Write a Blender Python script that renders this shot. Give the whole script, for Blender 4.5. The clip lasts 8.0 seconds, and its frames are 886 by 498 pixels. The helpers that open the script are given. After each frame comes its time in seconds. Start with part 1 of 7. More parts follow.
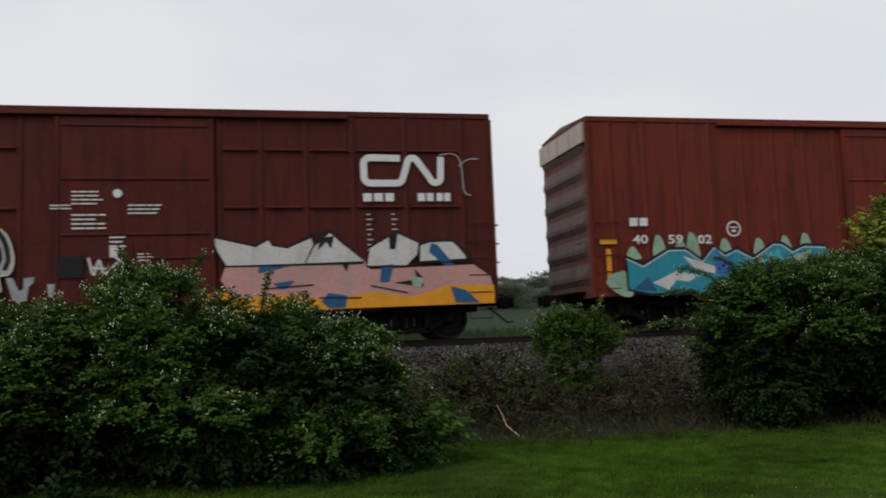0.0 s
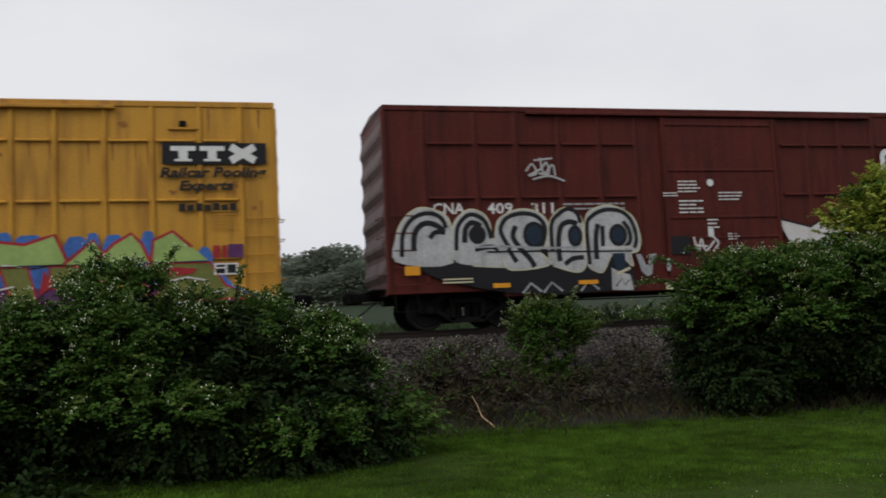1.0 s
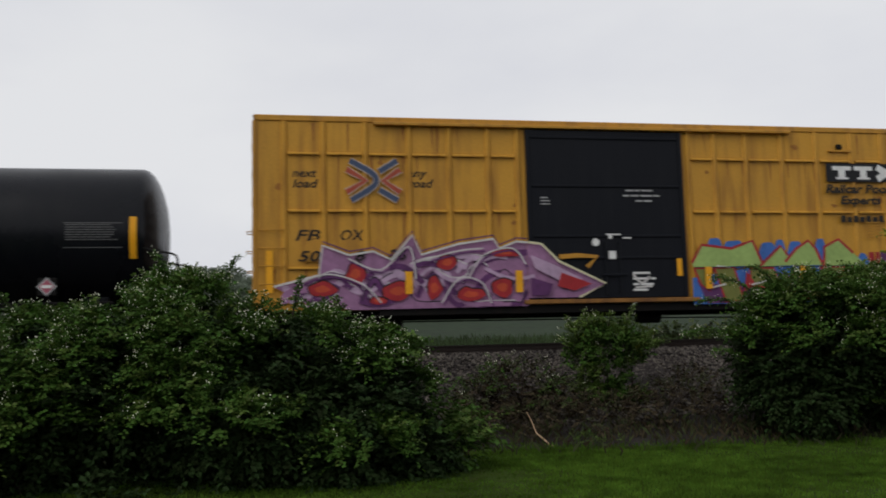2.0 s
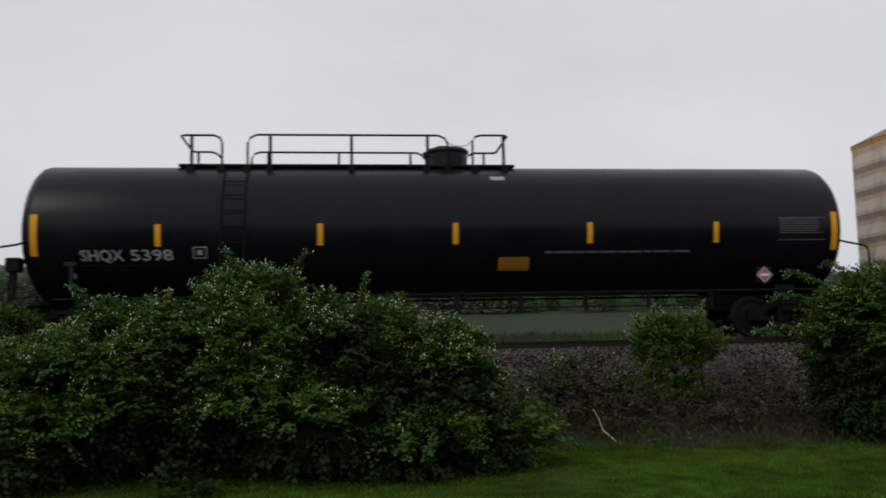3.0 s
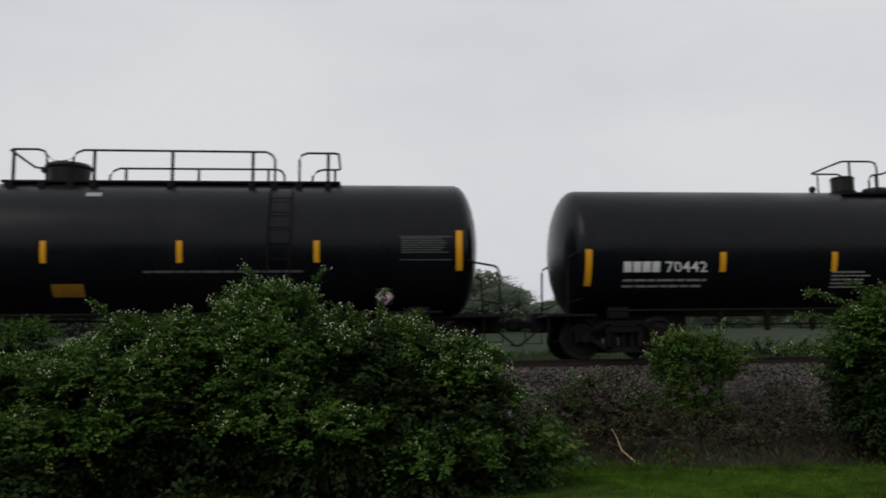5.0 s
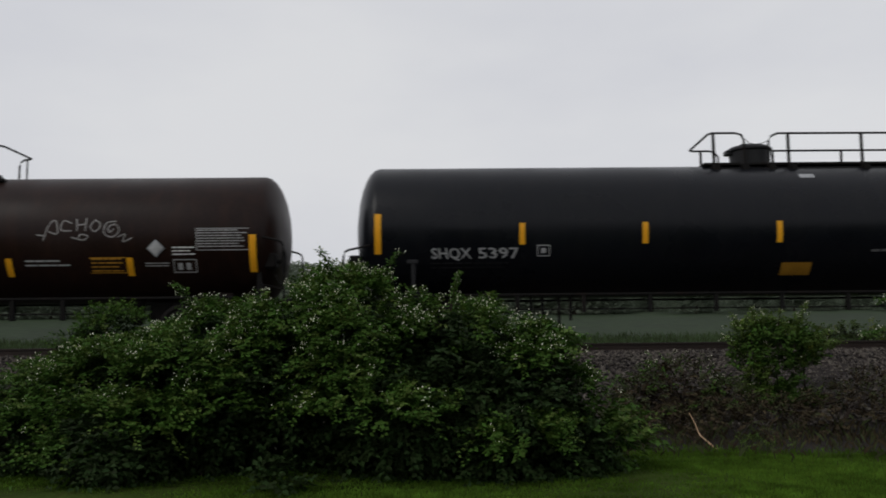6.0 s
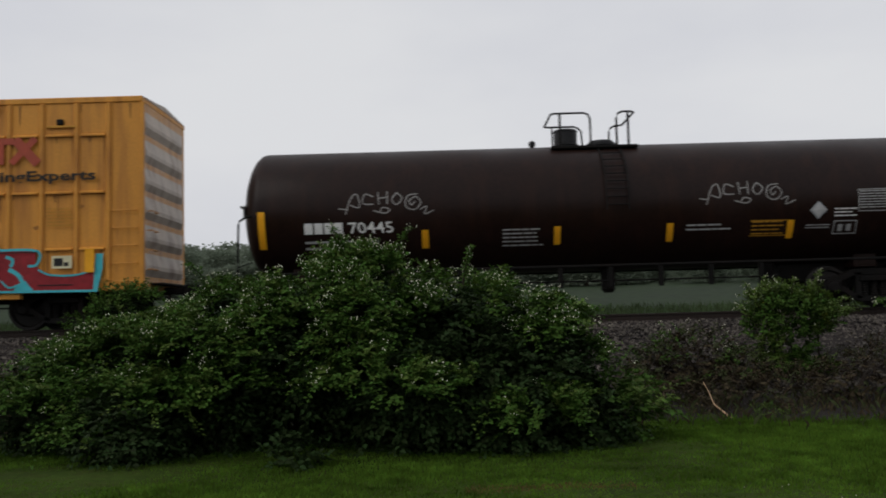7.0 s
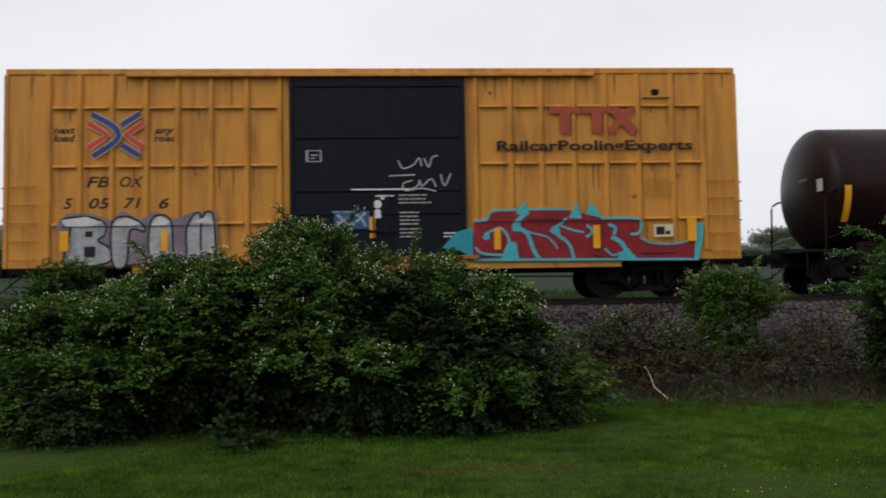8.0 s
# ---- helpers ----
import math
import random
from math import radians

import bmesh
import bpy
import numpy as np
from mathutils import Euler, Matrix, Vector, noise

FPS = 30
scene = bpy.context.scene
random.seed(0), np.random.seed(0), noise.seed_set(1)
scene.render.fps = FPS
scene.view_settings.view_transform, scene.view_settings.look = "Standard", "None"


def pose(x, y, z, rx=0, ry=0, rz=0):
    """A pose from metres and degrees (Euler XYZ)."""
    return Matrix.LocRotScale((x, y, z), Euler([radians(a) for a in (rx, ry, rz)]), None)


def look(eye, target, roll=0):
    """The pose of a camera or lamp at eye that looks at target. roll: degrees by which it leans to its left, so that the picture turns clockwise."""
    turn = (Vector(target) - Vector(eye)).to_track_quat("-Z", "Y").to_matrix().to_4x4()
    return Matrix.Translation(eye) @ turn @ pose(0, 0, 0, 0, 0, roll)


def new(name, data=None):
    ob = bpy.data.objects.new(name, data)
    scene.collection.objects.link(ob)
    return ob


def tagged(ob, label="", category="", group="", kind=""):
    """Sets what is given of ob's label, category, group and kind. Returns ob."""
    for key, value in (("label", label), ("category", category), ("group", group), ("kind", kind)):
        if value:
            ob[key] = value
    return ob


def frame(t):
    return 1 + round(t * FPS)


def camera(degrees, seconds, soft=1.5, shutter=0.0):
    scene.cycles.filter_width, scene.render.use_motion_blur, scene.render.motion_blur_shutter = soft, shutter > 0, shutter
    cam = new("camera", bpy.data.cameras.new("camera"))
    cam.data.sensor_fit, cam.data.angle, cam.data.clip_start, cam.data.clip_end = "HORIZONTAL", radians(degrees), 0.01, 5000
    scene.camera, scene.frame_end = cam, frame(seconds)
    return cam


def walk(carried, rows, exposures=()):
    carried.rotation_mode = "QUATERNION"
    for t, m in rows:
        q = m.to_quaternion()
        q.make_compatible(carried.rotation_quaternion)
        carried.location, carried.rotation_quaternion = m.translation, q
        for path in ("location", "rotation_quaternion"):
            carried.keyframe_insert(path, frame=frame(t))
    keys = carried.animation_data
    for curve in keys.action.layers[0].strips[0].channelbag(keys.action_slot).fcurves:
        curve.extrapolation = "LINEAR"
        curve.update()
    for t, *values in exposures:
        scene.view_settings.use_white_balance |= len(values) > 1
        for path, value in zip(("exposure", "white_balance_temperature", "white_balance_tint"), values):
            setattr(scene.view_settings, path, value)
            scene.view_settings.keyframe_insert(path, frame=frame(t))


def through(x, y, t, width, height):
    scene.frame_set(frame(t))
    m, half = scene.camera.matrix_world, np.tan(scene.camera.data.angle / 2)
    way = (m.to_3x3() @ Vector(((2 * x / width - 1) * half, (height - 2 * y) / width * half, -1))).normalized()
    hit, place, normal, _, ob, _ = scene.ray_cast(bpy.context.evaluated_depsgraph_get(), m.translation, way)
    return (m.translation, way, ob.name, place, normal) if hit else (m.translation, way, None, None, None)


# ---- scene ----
# ---- camera: hand-held on the lawn, eye 1.6 m up ----
EYE = 1.6
PATH = [
    (0.0, -12.71, 5.71, 2.25), (0.5, -13.64, 5.00, 2.65), (1.0, -14.35, 5.11, 2.82), (1.5, -14.80, 5.53, 2.37),
    (2.0, -10.73, 6.16, 1.48), (2.2, -10.17, 7.09, 1.03), (3.3, -5.51, 5.73, 1.50), (3.5, -5.37, 5.99, 1.61),
    (4.0, -5.98, 5.21, 0.32), (4.5, -6.62, 7.06, 0.65), (4.7, -6.52, 7.31, 0.71), (5.8, -0.70, 6.24, 0.47),
    (6.0, -0.51, 6.08, 0.55), (6.5, 1.22, 4.99, 1.70), (7.0, 0.34, 4.41, 1.57), (7.5, -0.05, 4.13, 1.45),
    (8.0, -3.14, 3.20, 0.95),
]
cam = camera(53.83, 8.0, soft=1.8, shutter=0.13)
walk(cam, [(t, pose(0, 0, EYE, 90 + p, r, y)) for t, y, p, r in PATH],
     exposures=[(0.0, 0.0), (1.5, 0.05), (2.2, -0.05), (3.3, -0.15), (6.5, -0.15), (7.0, -0.12), (7.5, -0.02), (8.0, 0.2)])

# ---- the railway's numbers ----
RAIL = EYE - 0.06           # top of the rails
LIFT = 0.056                # height of the rails over the zero of the wagons' own measures
TRACK_Y = 20.06             # centre line of the track
SIDE = 1.5                  # half width of a wagon
SPEED = 13.978              # metres a second, towards +x

# ---- world and sun: bright overcast ----
world = bpy.data.worlds.new("overcast_sky")
scene.world = world
world.use_nodes = True
wn, wl = world.node_tree.nodes, world.node_tree.links
wn.clear()
w_out = wn.new("ShaderNodeOutputWorld")
w_bg = wn.new("ShaderNodeBackground")
w_sky = wn.new("ShaderNodeTexSky")
w_sky.sky_type, w_sky.sun_disc = "NISHITA", False
w_sky.sun_elevation, w_sky.sun_rotation = radians(40), radians(232)
w_sky.dust_density, w_sky.air_density = 4.0, 1.0
w_hue = wn.new("ShaderNodeHueSaturation")
w_hue.inputs["Saturation"].default_value = 0.25
w_hue.inputs["Value"].default_value = 0.05
w_coord = wn.new("ShaderNodeTexCoord")
w_map = wn.new("ShaderNodeMapping")
w_map.inputs["Scale"].default_value = (1.0, 1.0, 2.6)
w_noise = wn.new("ShaderNodeTexNoise")
w_noise.inputs["Scale"].default_value = 1.7
w_noise.inputs["Detail"].default_value = 5.0
w_ramp = wn.new("ShaderNodeValToRGB")
w_ramp.color_ramp.elements[0].position, w_ramp.color_ramp.elements[0].color = 0.3, (0.70, 0.717, 0.792, 1)
w_ramp.color_ramp.elements[1].position, w_ramp.color_ramp.elements[1].color = 0.68, (0.87, 0.880, 0.908, 1)
w_mix = wn.new("ShaderNodeMix")
w_mix.data_type, w_mix.blend_type = "RGBA", "MIX"
w_mix.inputs["Factor"].default_value = 0.85
wl.new(w_coord.outputs["Generated"], w_map.inputs["Vector"])
wl.new(w_map.outputs["Vector"], w_noise.inputs["Vector"])
wl.new(w_noise.outputs["Fac"], w_ramp.inputs["Fac"])
wl.new(w_sky.outputs["Color"], w_hue.inputs["Color"])
wl.new(w_hue.outputs["Color"], w_mix.inputs["A"])
wl.new(w_ramp.outputs["Color"], w_mix.inputs["B"])
wl.new(w_mix.outputs["Result"], w_bg.inputs["Color"])
w_bg.inputs["Strength"].default_value = 1.0
wl.new(w_bg.outputs["Background"], w_out.inputs["Surface"])

sun = new("sun", bpy.data.lights.new("sun", "SUN"))
sun.data.energy, sun.data.angle, sun.data.color = 0.7, radians(30), (1.0, 0.97, 0.92)
sun.matrix_world = look((-13, -10, 14), (0, 0, 0))


# ---- materials ----
def mat(name, color, rough=0.6, metal=0.0, vary=0.25, scale=1.5, fine=30.0, bump=0.0, dirt=None, dirt_amount=0.0,
        island=0.0, stretch=(1, 1, 1), spec=0.25, obj_random=0.0, through=0.0):
    """Paint or earth: a base colour varied at two scales, with stains, bump and uneven gloss."""
    m = bpy.data.materials.new(name)
    m.use_nodes = True
    n, l = m.node_tree.nodes, m.node_tree.links
    b = n["Principled BSDF"]
    co = n.new("ShaderNodeTexCoord")
    mp = n.new("ShaderNodeMapping")
    mp.inputs["Scale"].default_value = stretch
    l.new(co.outputs["Object"], mp.inputs["Vector"])
    big = n.new("ShaderNodeTexNoise")
    big.inputs["Scale"].default_value, big.inputs["Detail"].default_value = scale, 6
    small = n.new("ShaderNodeTexNoise")
    small.inputs["Scale"].default_value, small.inputs["Detail"].default_value = fine, 4
    l.new(mp.outputs["Vector"], big.inputs["Vector"])
    l.new(mp.outputs["Vector"], small.inputs["Vector"])
    add = n.new("ShaderNodeMath")
    add.operation = "ADD"
    l.new(big.outputs["Fac"], add.inputs[0])
    l.new(small.outputs["Fac"], add.inputs[1])
    rng = n.new("ShaderNodeMapRange")
    rng.inputs["From Min"].default_value, rng.inputs["From Max"].default_value = 0.6, 1.4
    rng.inputs["To Min"].default_value, rng.inputs["To Max"].default_value = 1 - vary, 1 + vary
    l.new(add.outputs[0], rng.inputs["Value"])
    val = n.new("ShaderNodeHueSaturation")
    val.inputs["Color"].default_value = (*color, 1)
    l.new(rng.outputs["Result"], val.inputs["Value"])
    out = val.outputs["Color"]
    if island or obj_random:
        info = n.new("ShaderNodeNewGeometry") if island else n.new("ShaderNodeObjectInfo")
        r2 = n.new("ShaderNodeMapRange")
        k = island or obj_random
        r2.inputs["To Min"].default_value, r2.inputs["To Max"].default_value = 1 - k, 1 + k
        l.new(info.outputs["Random Per Island" if island else "Random"], r2.inputs["Value"])
        v2 = n.new("ShaderNodeHueSaturation")
        l.new(out, v2.inputs["Color"])
        l.new(r2.outputs["Result"], v2.inputs["Value"])
        r3 = n.new("ShaderNodeMapRange")
        r3.inputs["To Min"].default_value, r3.inputs["To Max"].default_value = 0.5 - 0.05 * k, 0.5 + 0.04 * k
        l.new(info.outputs["Random Per Island" if island else "Random"], r3.inputs["Value"])
        l.new(r3.outputs["Result"], v2.inputs["Hue"])
        out = v2.outputs["Color"]
    if dirt:
        mp2 = n.new("ShaderNodeMapping")
        mp2.inputs["Scale"].default_value = (3.0, 3.0, 0.35)
        l.new(co.outputs["Object"], mp2.inputs["Vector"])
        st = n.new("ShaderNodeTexNoise")
        st.inputs["Scale"].default_value, st.inputs["Detail"].default_value = 1.3, 8
        l.new(mp2.outputs["Vector"], st.inputs["Vector"])
        r4 = n.new("ShaderNodeMapRange")
        r4.inputs["From Min"].default_value, r4.inputs["From Max"].default_value = 0.48, 0.75
        r4.inputs["To Max"].default_value = dirt_amount
        l.new(st.outputs["Fac"], r4.inputs["Value"])
        mx = n.new("ShaderNodeMix")
        mx.data_type = "RGBA"
        l.new(r4.outputs["Result"], mx.inputs["Factor"])
        l.new(out, mx.inputs["A"])
        mx.inputs["B"].default_value = (*dirt, 1)
        out = mx.outputs["Result"]
    l.new(out, b.inputs["Base Color"])
    rr = n.new("ShaderNodeMapRange")
    rr.inputs["From Min"].default_value, rr.inputs["From Max"].default_value = 0.3, 0.7
    rr.inputs["To Min"].default_value, rr.inputs["To Max"].default_value = max(0.05, rough - 0.1), min(1, rough + 0.1)
    l.new(big.outputs["Fac"], rr.inputs["Value"])
    l.new(rr.outputs["Result"], b.inputs["Roughness"])
    b.inputs["Metallic"].default_value = metal
    b.inputs["Specular IOR Level"].default_value = spec
    if through:
        tr = n.new("ShaderNodeBsdfTranslucent")
        l.new(out, tr.inputs["Color"])
        ms = n.new("ShaderNodeMixShader")
        ms.inputs["Fac"].default_value = through
        l.new(b.outputs["BSDF"], ms.inputs[1])
        l.new(tr.outputs["BSDF"], ms.inputs[2])
        l.new(ms.outputs["Shader"], n["Material Output"].inputs["Surface"])
    if bump:
        bp = n.new("ShaderNodeBump")
        bp.inputs["Strength"].default_value, bp.inputs["Distance"].default_value = bump, 0.02
        l.new(add.outputs[0], bp.inputs["Height"])
        l.new(bp.outputs["Normal"], b.inputs["Normal"])
    return m


RUST = (0.10, 0.045, 0.025)
M_YELLOW = mat("yellow_paint", (0.54, 0.275, 0.035), 0.5, vary=0.17, scale=0.7, fine=20, dirt=(0.24, 0.10, 0.022), dirt_amount=0.75, bump=0.12)
M_YELLOW_ORANGE = mat("orange_yellow_paint", (0.58, 0.255, 0.038), 0.5, vary=0.17, scale=0.7, fine=20, dirt=(0.25, 0.085, 0.02), dirt_amount=0.75, bump=0.12, spec=0.3)
M_YELLOW_TRIM = mat("yellow_trim_paint", (0.50, 0.245, 0.032), 0.5, vary=0.15, scale=2.0, dirt=RUST, dirt_amount=0.5)
M_BROWN = mat("oxide_brown_paint", (0.094, 0.020, 0.015), 0.6, vary=0.32, scale=0.55, fine=18, dirt=(0.036, 0.012, 0.010), dirt_amount=0.85, bump=0.08, spec=0.12)
M_RED = mat("oxide_red_paint", (0.158, 0.028, 0.017), 0.55, vary=0.30, scale=0.55, fine=18, dirt=(0.06, 0.016, 0.011), dirt_amount=0.9, bump=0.08, spec=0.12)
M_WORN_RAIL = mat("rusty_yellow_door_rail", (0.26, 0.12, 0.03), 0.6, vary=0.4, scale=3, fine=20, dirt=RUST, dirt_amount=0.9)
M_DOOR = mat("black_door_paint", (0.006, 0.007, 0.0105), 0.5, vary=0.25, scale=1.0, dirt=(0.016, 0.017, 0.020), dirt_amount=0.3, spec=0.15)
M_TANK = mat("black_tank_paint", (0.0055, 0.0062, 0.0085), 0.30, vary=0.2, scale=0.6, fine=12, dirt=(0.011, 0.011, 0.012), dirt_amount=0.4, spec=0.19)
M_TANK_BROWN = mat("dirty_brown_tank_paint", (0.0145, 0.0070, 0.0054), 0.40, vary=0.35, scale=0.6, fine=12, dirt=(0.026, 0.011, 0.007), dirt_amount=0.6, spec=0.15)
M_STEEL = mat("dark_grimy_steel", (0.008, 0.0075, 0.007), 0.7, 0.0, vary=0.35, scale=3, fine=40, bump=0.2, dirt=(0.02, 0.012, 0.009), dirt_amount=0.4, spec=0.12)
M_WHEEL = mat("wheel_steel", (0.010, 0.008, 0.007), 0.55, 0.1, vary=0.3, scale=4, fine=40)
M_RAIL = mat("rusty_rail_steel", (0.026, 0.018, 0.015), 0.6, 0.2, vary=0.3, scale=3, fine=30)
M_RAILTOP = mat("polished_rail_head", (0.10, 0.09, 0.085), 0.5, 0.5, vary=0.2, scale=6, fine=50)
M_TIE = mat("creosoted_tie_wood", (0.045, 0.034, 0.026), 0.85, vary=0.4, scale=2, fine=25, bump=0.4, stretch=(6, 1, 6), obj_random=0.3)
M_GALV = mat("galvanised_end_sheet", (0.46, 0.39, 0.33), 0.55, 0.0, vary=0.25, scale=1.5, dirt=RUST, dirt_amount=0.6)
M_ENDS = mat("weathered_grey_end", (0.125, 0.082, 0.077), 0.65, vary=0.3, scale=2.5, dirt=(0.05, 0.025, 0.02), dirt_amount=0.85)
M_ROOF = mat("galvanised_roof", (0.10, 0.07, 0.06), 0.6, 0.2, vary=0.3, scale=1.2, dirt=RUST, dirt_amount=0.6)
M_WHITE = mat("white_lettering_paint", (0.72, 0.72, 0.70), 0.6, vary=0.12, scale=3, fine=50)
M_GREY_TEXT = mat("faded_white_lettering", (0.36, 0.36, 0.36), 0.6, vary=0.3, scale=6, fine=60)
M_STRIPE = mat("reflective_yellow_tape", (0.80, 0.37, 0.015), 0.4, vary=0.12, scale=4, fine=40)
M_ORANGE = mat("orange_paint", (0.75, 0.32, 0.02), 0.5, vary=0.15, scale=3)
M_BLACKPAINT = mat("black_lettering_paint", (0.02, 0.017, 0.014), 0.6, vary=0.25, scale=4)
M_GRASS = mat("lawn_soil_and_turf", (0.034, 0.056, 0.010), 0.95, vary=0.55, scale=0.8, fine=14, bump=0.5, spec=0.05, dirt=(0.05, 0.035, 0.015), dirt_amount=0.4)
M_BLADE = mat("grass_blade", (0.073, 0.138, 0.016), 0.8, vary=0.8, scale=0.7, fine=3.4, island=0.25, spec=0.05, through=0.3)
M_BALLAST = mat("ballast_bed", (0.022, 0.018, 0.016), 0.9, vary=0.5, scale=6, fine=40, bump=0.8)
M_STONE = mat("ballast_stone", (0.062, 0.052, 0.045), 0.7, vary=0.6, scale=0.9, fine=40, island=0.9, bump=0.2)
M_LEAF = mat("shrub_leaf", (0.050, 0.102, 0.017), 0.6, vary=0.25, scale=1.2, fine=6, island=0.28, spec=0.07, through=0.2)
M_LEAF_YOUNG = mat("young_yellowish_leaf", (0.27, 0.31, 0.045), 0.55, vary=0.25, scale=1.2, fine=6, island=0.35, spec=0.18, through=0.35)
M_LEAF_FRESH = mat("fresh_green_leaf", (0.088, 0.140, 0.026), 0.55, vary=0.25, scale=1.2, fine=6, island=0.3, spec=0.14, through=0.25)
# the shrub leaf again, its colour darkened for the shade inside a crown
M_LEAF_SHADED = mat("shaded_inner_leaf", (0.018, 0.034, 0.009), 0.7, vary=0.25, scale=1.2, fine=6, island=0.4, spec=0.1, through=0.1)
M_WEED = mat("dry_weed", (0.046, 0.055, 0.020), 0.8, vary=0.35, scale=1.0, fine=6, island=0.5, spec=0.2, through=0.2)
M_WEED_BROWN = mat("dead_brown_stem", (0.050, 0.038, 0.022), 0.85, vary=0.35, scale=1.0, fine=6, island=0.5, spec=0.1)
M_FLOWER = mat("white_blossom", (0.80, 0.79, 0.62), 0.6, vary=0.1, island=0.15)
M_BARK = mat("shrub_bark", (0.035, 0.026, 0.020), 0.9, vary=0.35, scale=5, fine=40, bump=0.5)
# distance haze is painted into this leaf, paler and greyer than foliage
M_FAR = mat("haze_paled_far_leaf", (0.21, 0.25, 0.185), 0.9, vary=0.2, scale=0.15, fine=1.0, island=0.15, spec=0.05, through=0.5)
M_FIELD = mat("far_meadow", (0.027, 0.040, 0.021), 0.95, vary=0.45, scale=0.16, fine=1.2, bump=0.3, spec=0.1)
M_MEADOW = mat("meadow_grass_blade", (0.046, 0.068, 0.030), 0.9, vary=0.5, scale=0.3, fine=2, island=0.35, spec=0.05, through=0.2)
M_THATCH = mat("dry_thatch", (0.13, 0.085, 0.035), 0.9, vary=0.4, scale=2, fine=9, island=0.35, spec=0.05)
M_STICK = mat("bare_pale_branch", (0.50, 0.33, 0.20), 0.7, vary=0.2, scale=6, fine=40)


# ---- mesh helpers ----
def finish(bm, name, material, smooth=False):
    me = bpy.data.meshes.new(name)
    bm.to_mesh(me)
    bm.free()
    for m in material if isinstance(material, (list, tuple)) else [material]:
        me.materials.append(m)
    if smooth:
        for p in me.polygons:
            p.use_smooth = True
    return me


def part(name, bm, material, parent, label="", smooth=False):
    """Links a bmesh, or a finished mesh, as one object under its thing."""
    me = finish(bm, name, material, smooth) if isinstance(bm, bmesh.types.BMesh) else bm
    ob = new(name, me)
    ob.parent = parent
    return tagged(ob, label)


def thing(name, bm, material, label, category, group="", kind="", smooth=False):
    me = finish(bm, name, material, smooth) if isinstance(bm, bmesh.types.BMesh) else bm
    return tagged(new(name, me), label, category, group, kind)


def empty(name, label, category, group="", m=None):
    ob = tagged(new(name), label, category, group)
    if m is not None:
        ob.matrix_basis = m
    return ob


def box(x0, x1, y0, y1, z0, z1, bevel=0.0, bm=None):
    own = bm is None
    bm = bm or bmesh.new()
    vs = [bm.verts.new((x, y, z)) for x in (x0, x1) for y in (y0, y1) for z in (z0, z1)]
    fs = []
    for q in ((0, 1, 3, 2), (4, 6, 7, 5), (0, 4, 5, 1), (2, 3, 7, 6), (0, 2, 6, 4), (1, 5, 7, 3)):
        fs.append(bm.faces.new([vs[i] for i in q]))
    if bevel:
        es = list({e for f in fs for e in f.edges})
        bmesh.ops.bevel(bm, geom=es, offset=bevel, segments=1, affect="EDGES", profile=0.5)
    return bm


def tube(points, r, sides=8, bm=None, taper=1.0):
    """A round bar along points."""
    bm = bm or bmesh.new()
    pts = [Vector(p) for p in points]
    rings = []
    for i, p in enumerate(pts):
        d = (pts[min(i + 1, len(pts) - 1)] - pts[max(i - 1, 0)]).normalized()
        a = d.cross(Vector((0, 0, 1)) if abs(d.z) < 0.9 else Vector((1, 0, 0))).normalized()
        b = d.cross(a)
        k = r * (1 + (taper - 1) * i / max(1, len(pts) - 1))
        rings.append([bm.verts.new(p + a * k * math.cos(2 * math.pi * j / sides) + b * k * math.sin(2 * math.pi * j / sides)) for j in range(sides)])
    for u, v in zip(rings, rings[1:]):
        for j in range(sides):
            bm.faces.new((u[j], u[(j + 1) % sides], v[(j + 1) % sides], v[j]))
    bm.faces.new(rings[0][::-1])
    bm.faces.new(rings[-1])
    return bm


def lathe(profile, axis="x", sides=48, bm=None, at=(0, 0, 0), caps=True):
    """Turns (along, radius) pairs about an axis."""
    bm = bm or bmesh.new()
    o = Vector(at)
    rings = []
    for s, r in profile:
        ring = []
        for j in range(sides):
            a = 2 * math.pi * j / sides
            c, d = r * math.cos(a), r * math.sin(a)
            v = {"x": (s, c, d), "y": (c, s, d), "z": (c, d, s)}[axis]
            ring.append(bm.verts.new(o + Vector(v)))
        rings.append(ring)
    for u, v in zip(rings, rings[1:]):
        for j in range(sides):
            bm.faces.new((u[j], u[(j + 1) % sides], v[(j + 1) % sides], v[j]))
    if caps:
        bm.faces.new(rings[0][::-1])
        bm.faces.new(rings[-1])
    bmesh.ops.recalc_face_normals(bm, faces=bm.faces)
    return bm


def arc(cx, cz, r, a0, a1, n=6):
    return [(cx + r * math.cos(radians(a0 + (a1 - a0) * i / n)), cz + r * math.sin(radians(a0 + (a1 - a0) * i / n))) for i in range(n + 1)]


# ---- ground ----
def lawn_edge(x):
    """Where the lawn meets the bank: it comes nearer towards +x."""
    return float(np.interp(x, (-40, -6, 2.5, 5.5, 7.5, 10, 40), (12.8, 12.8, 12.85, 12.15, 12.05, 11.5, 11.3)))


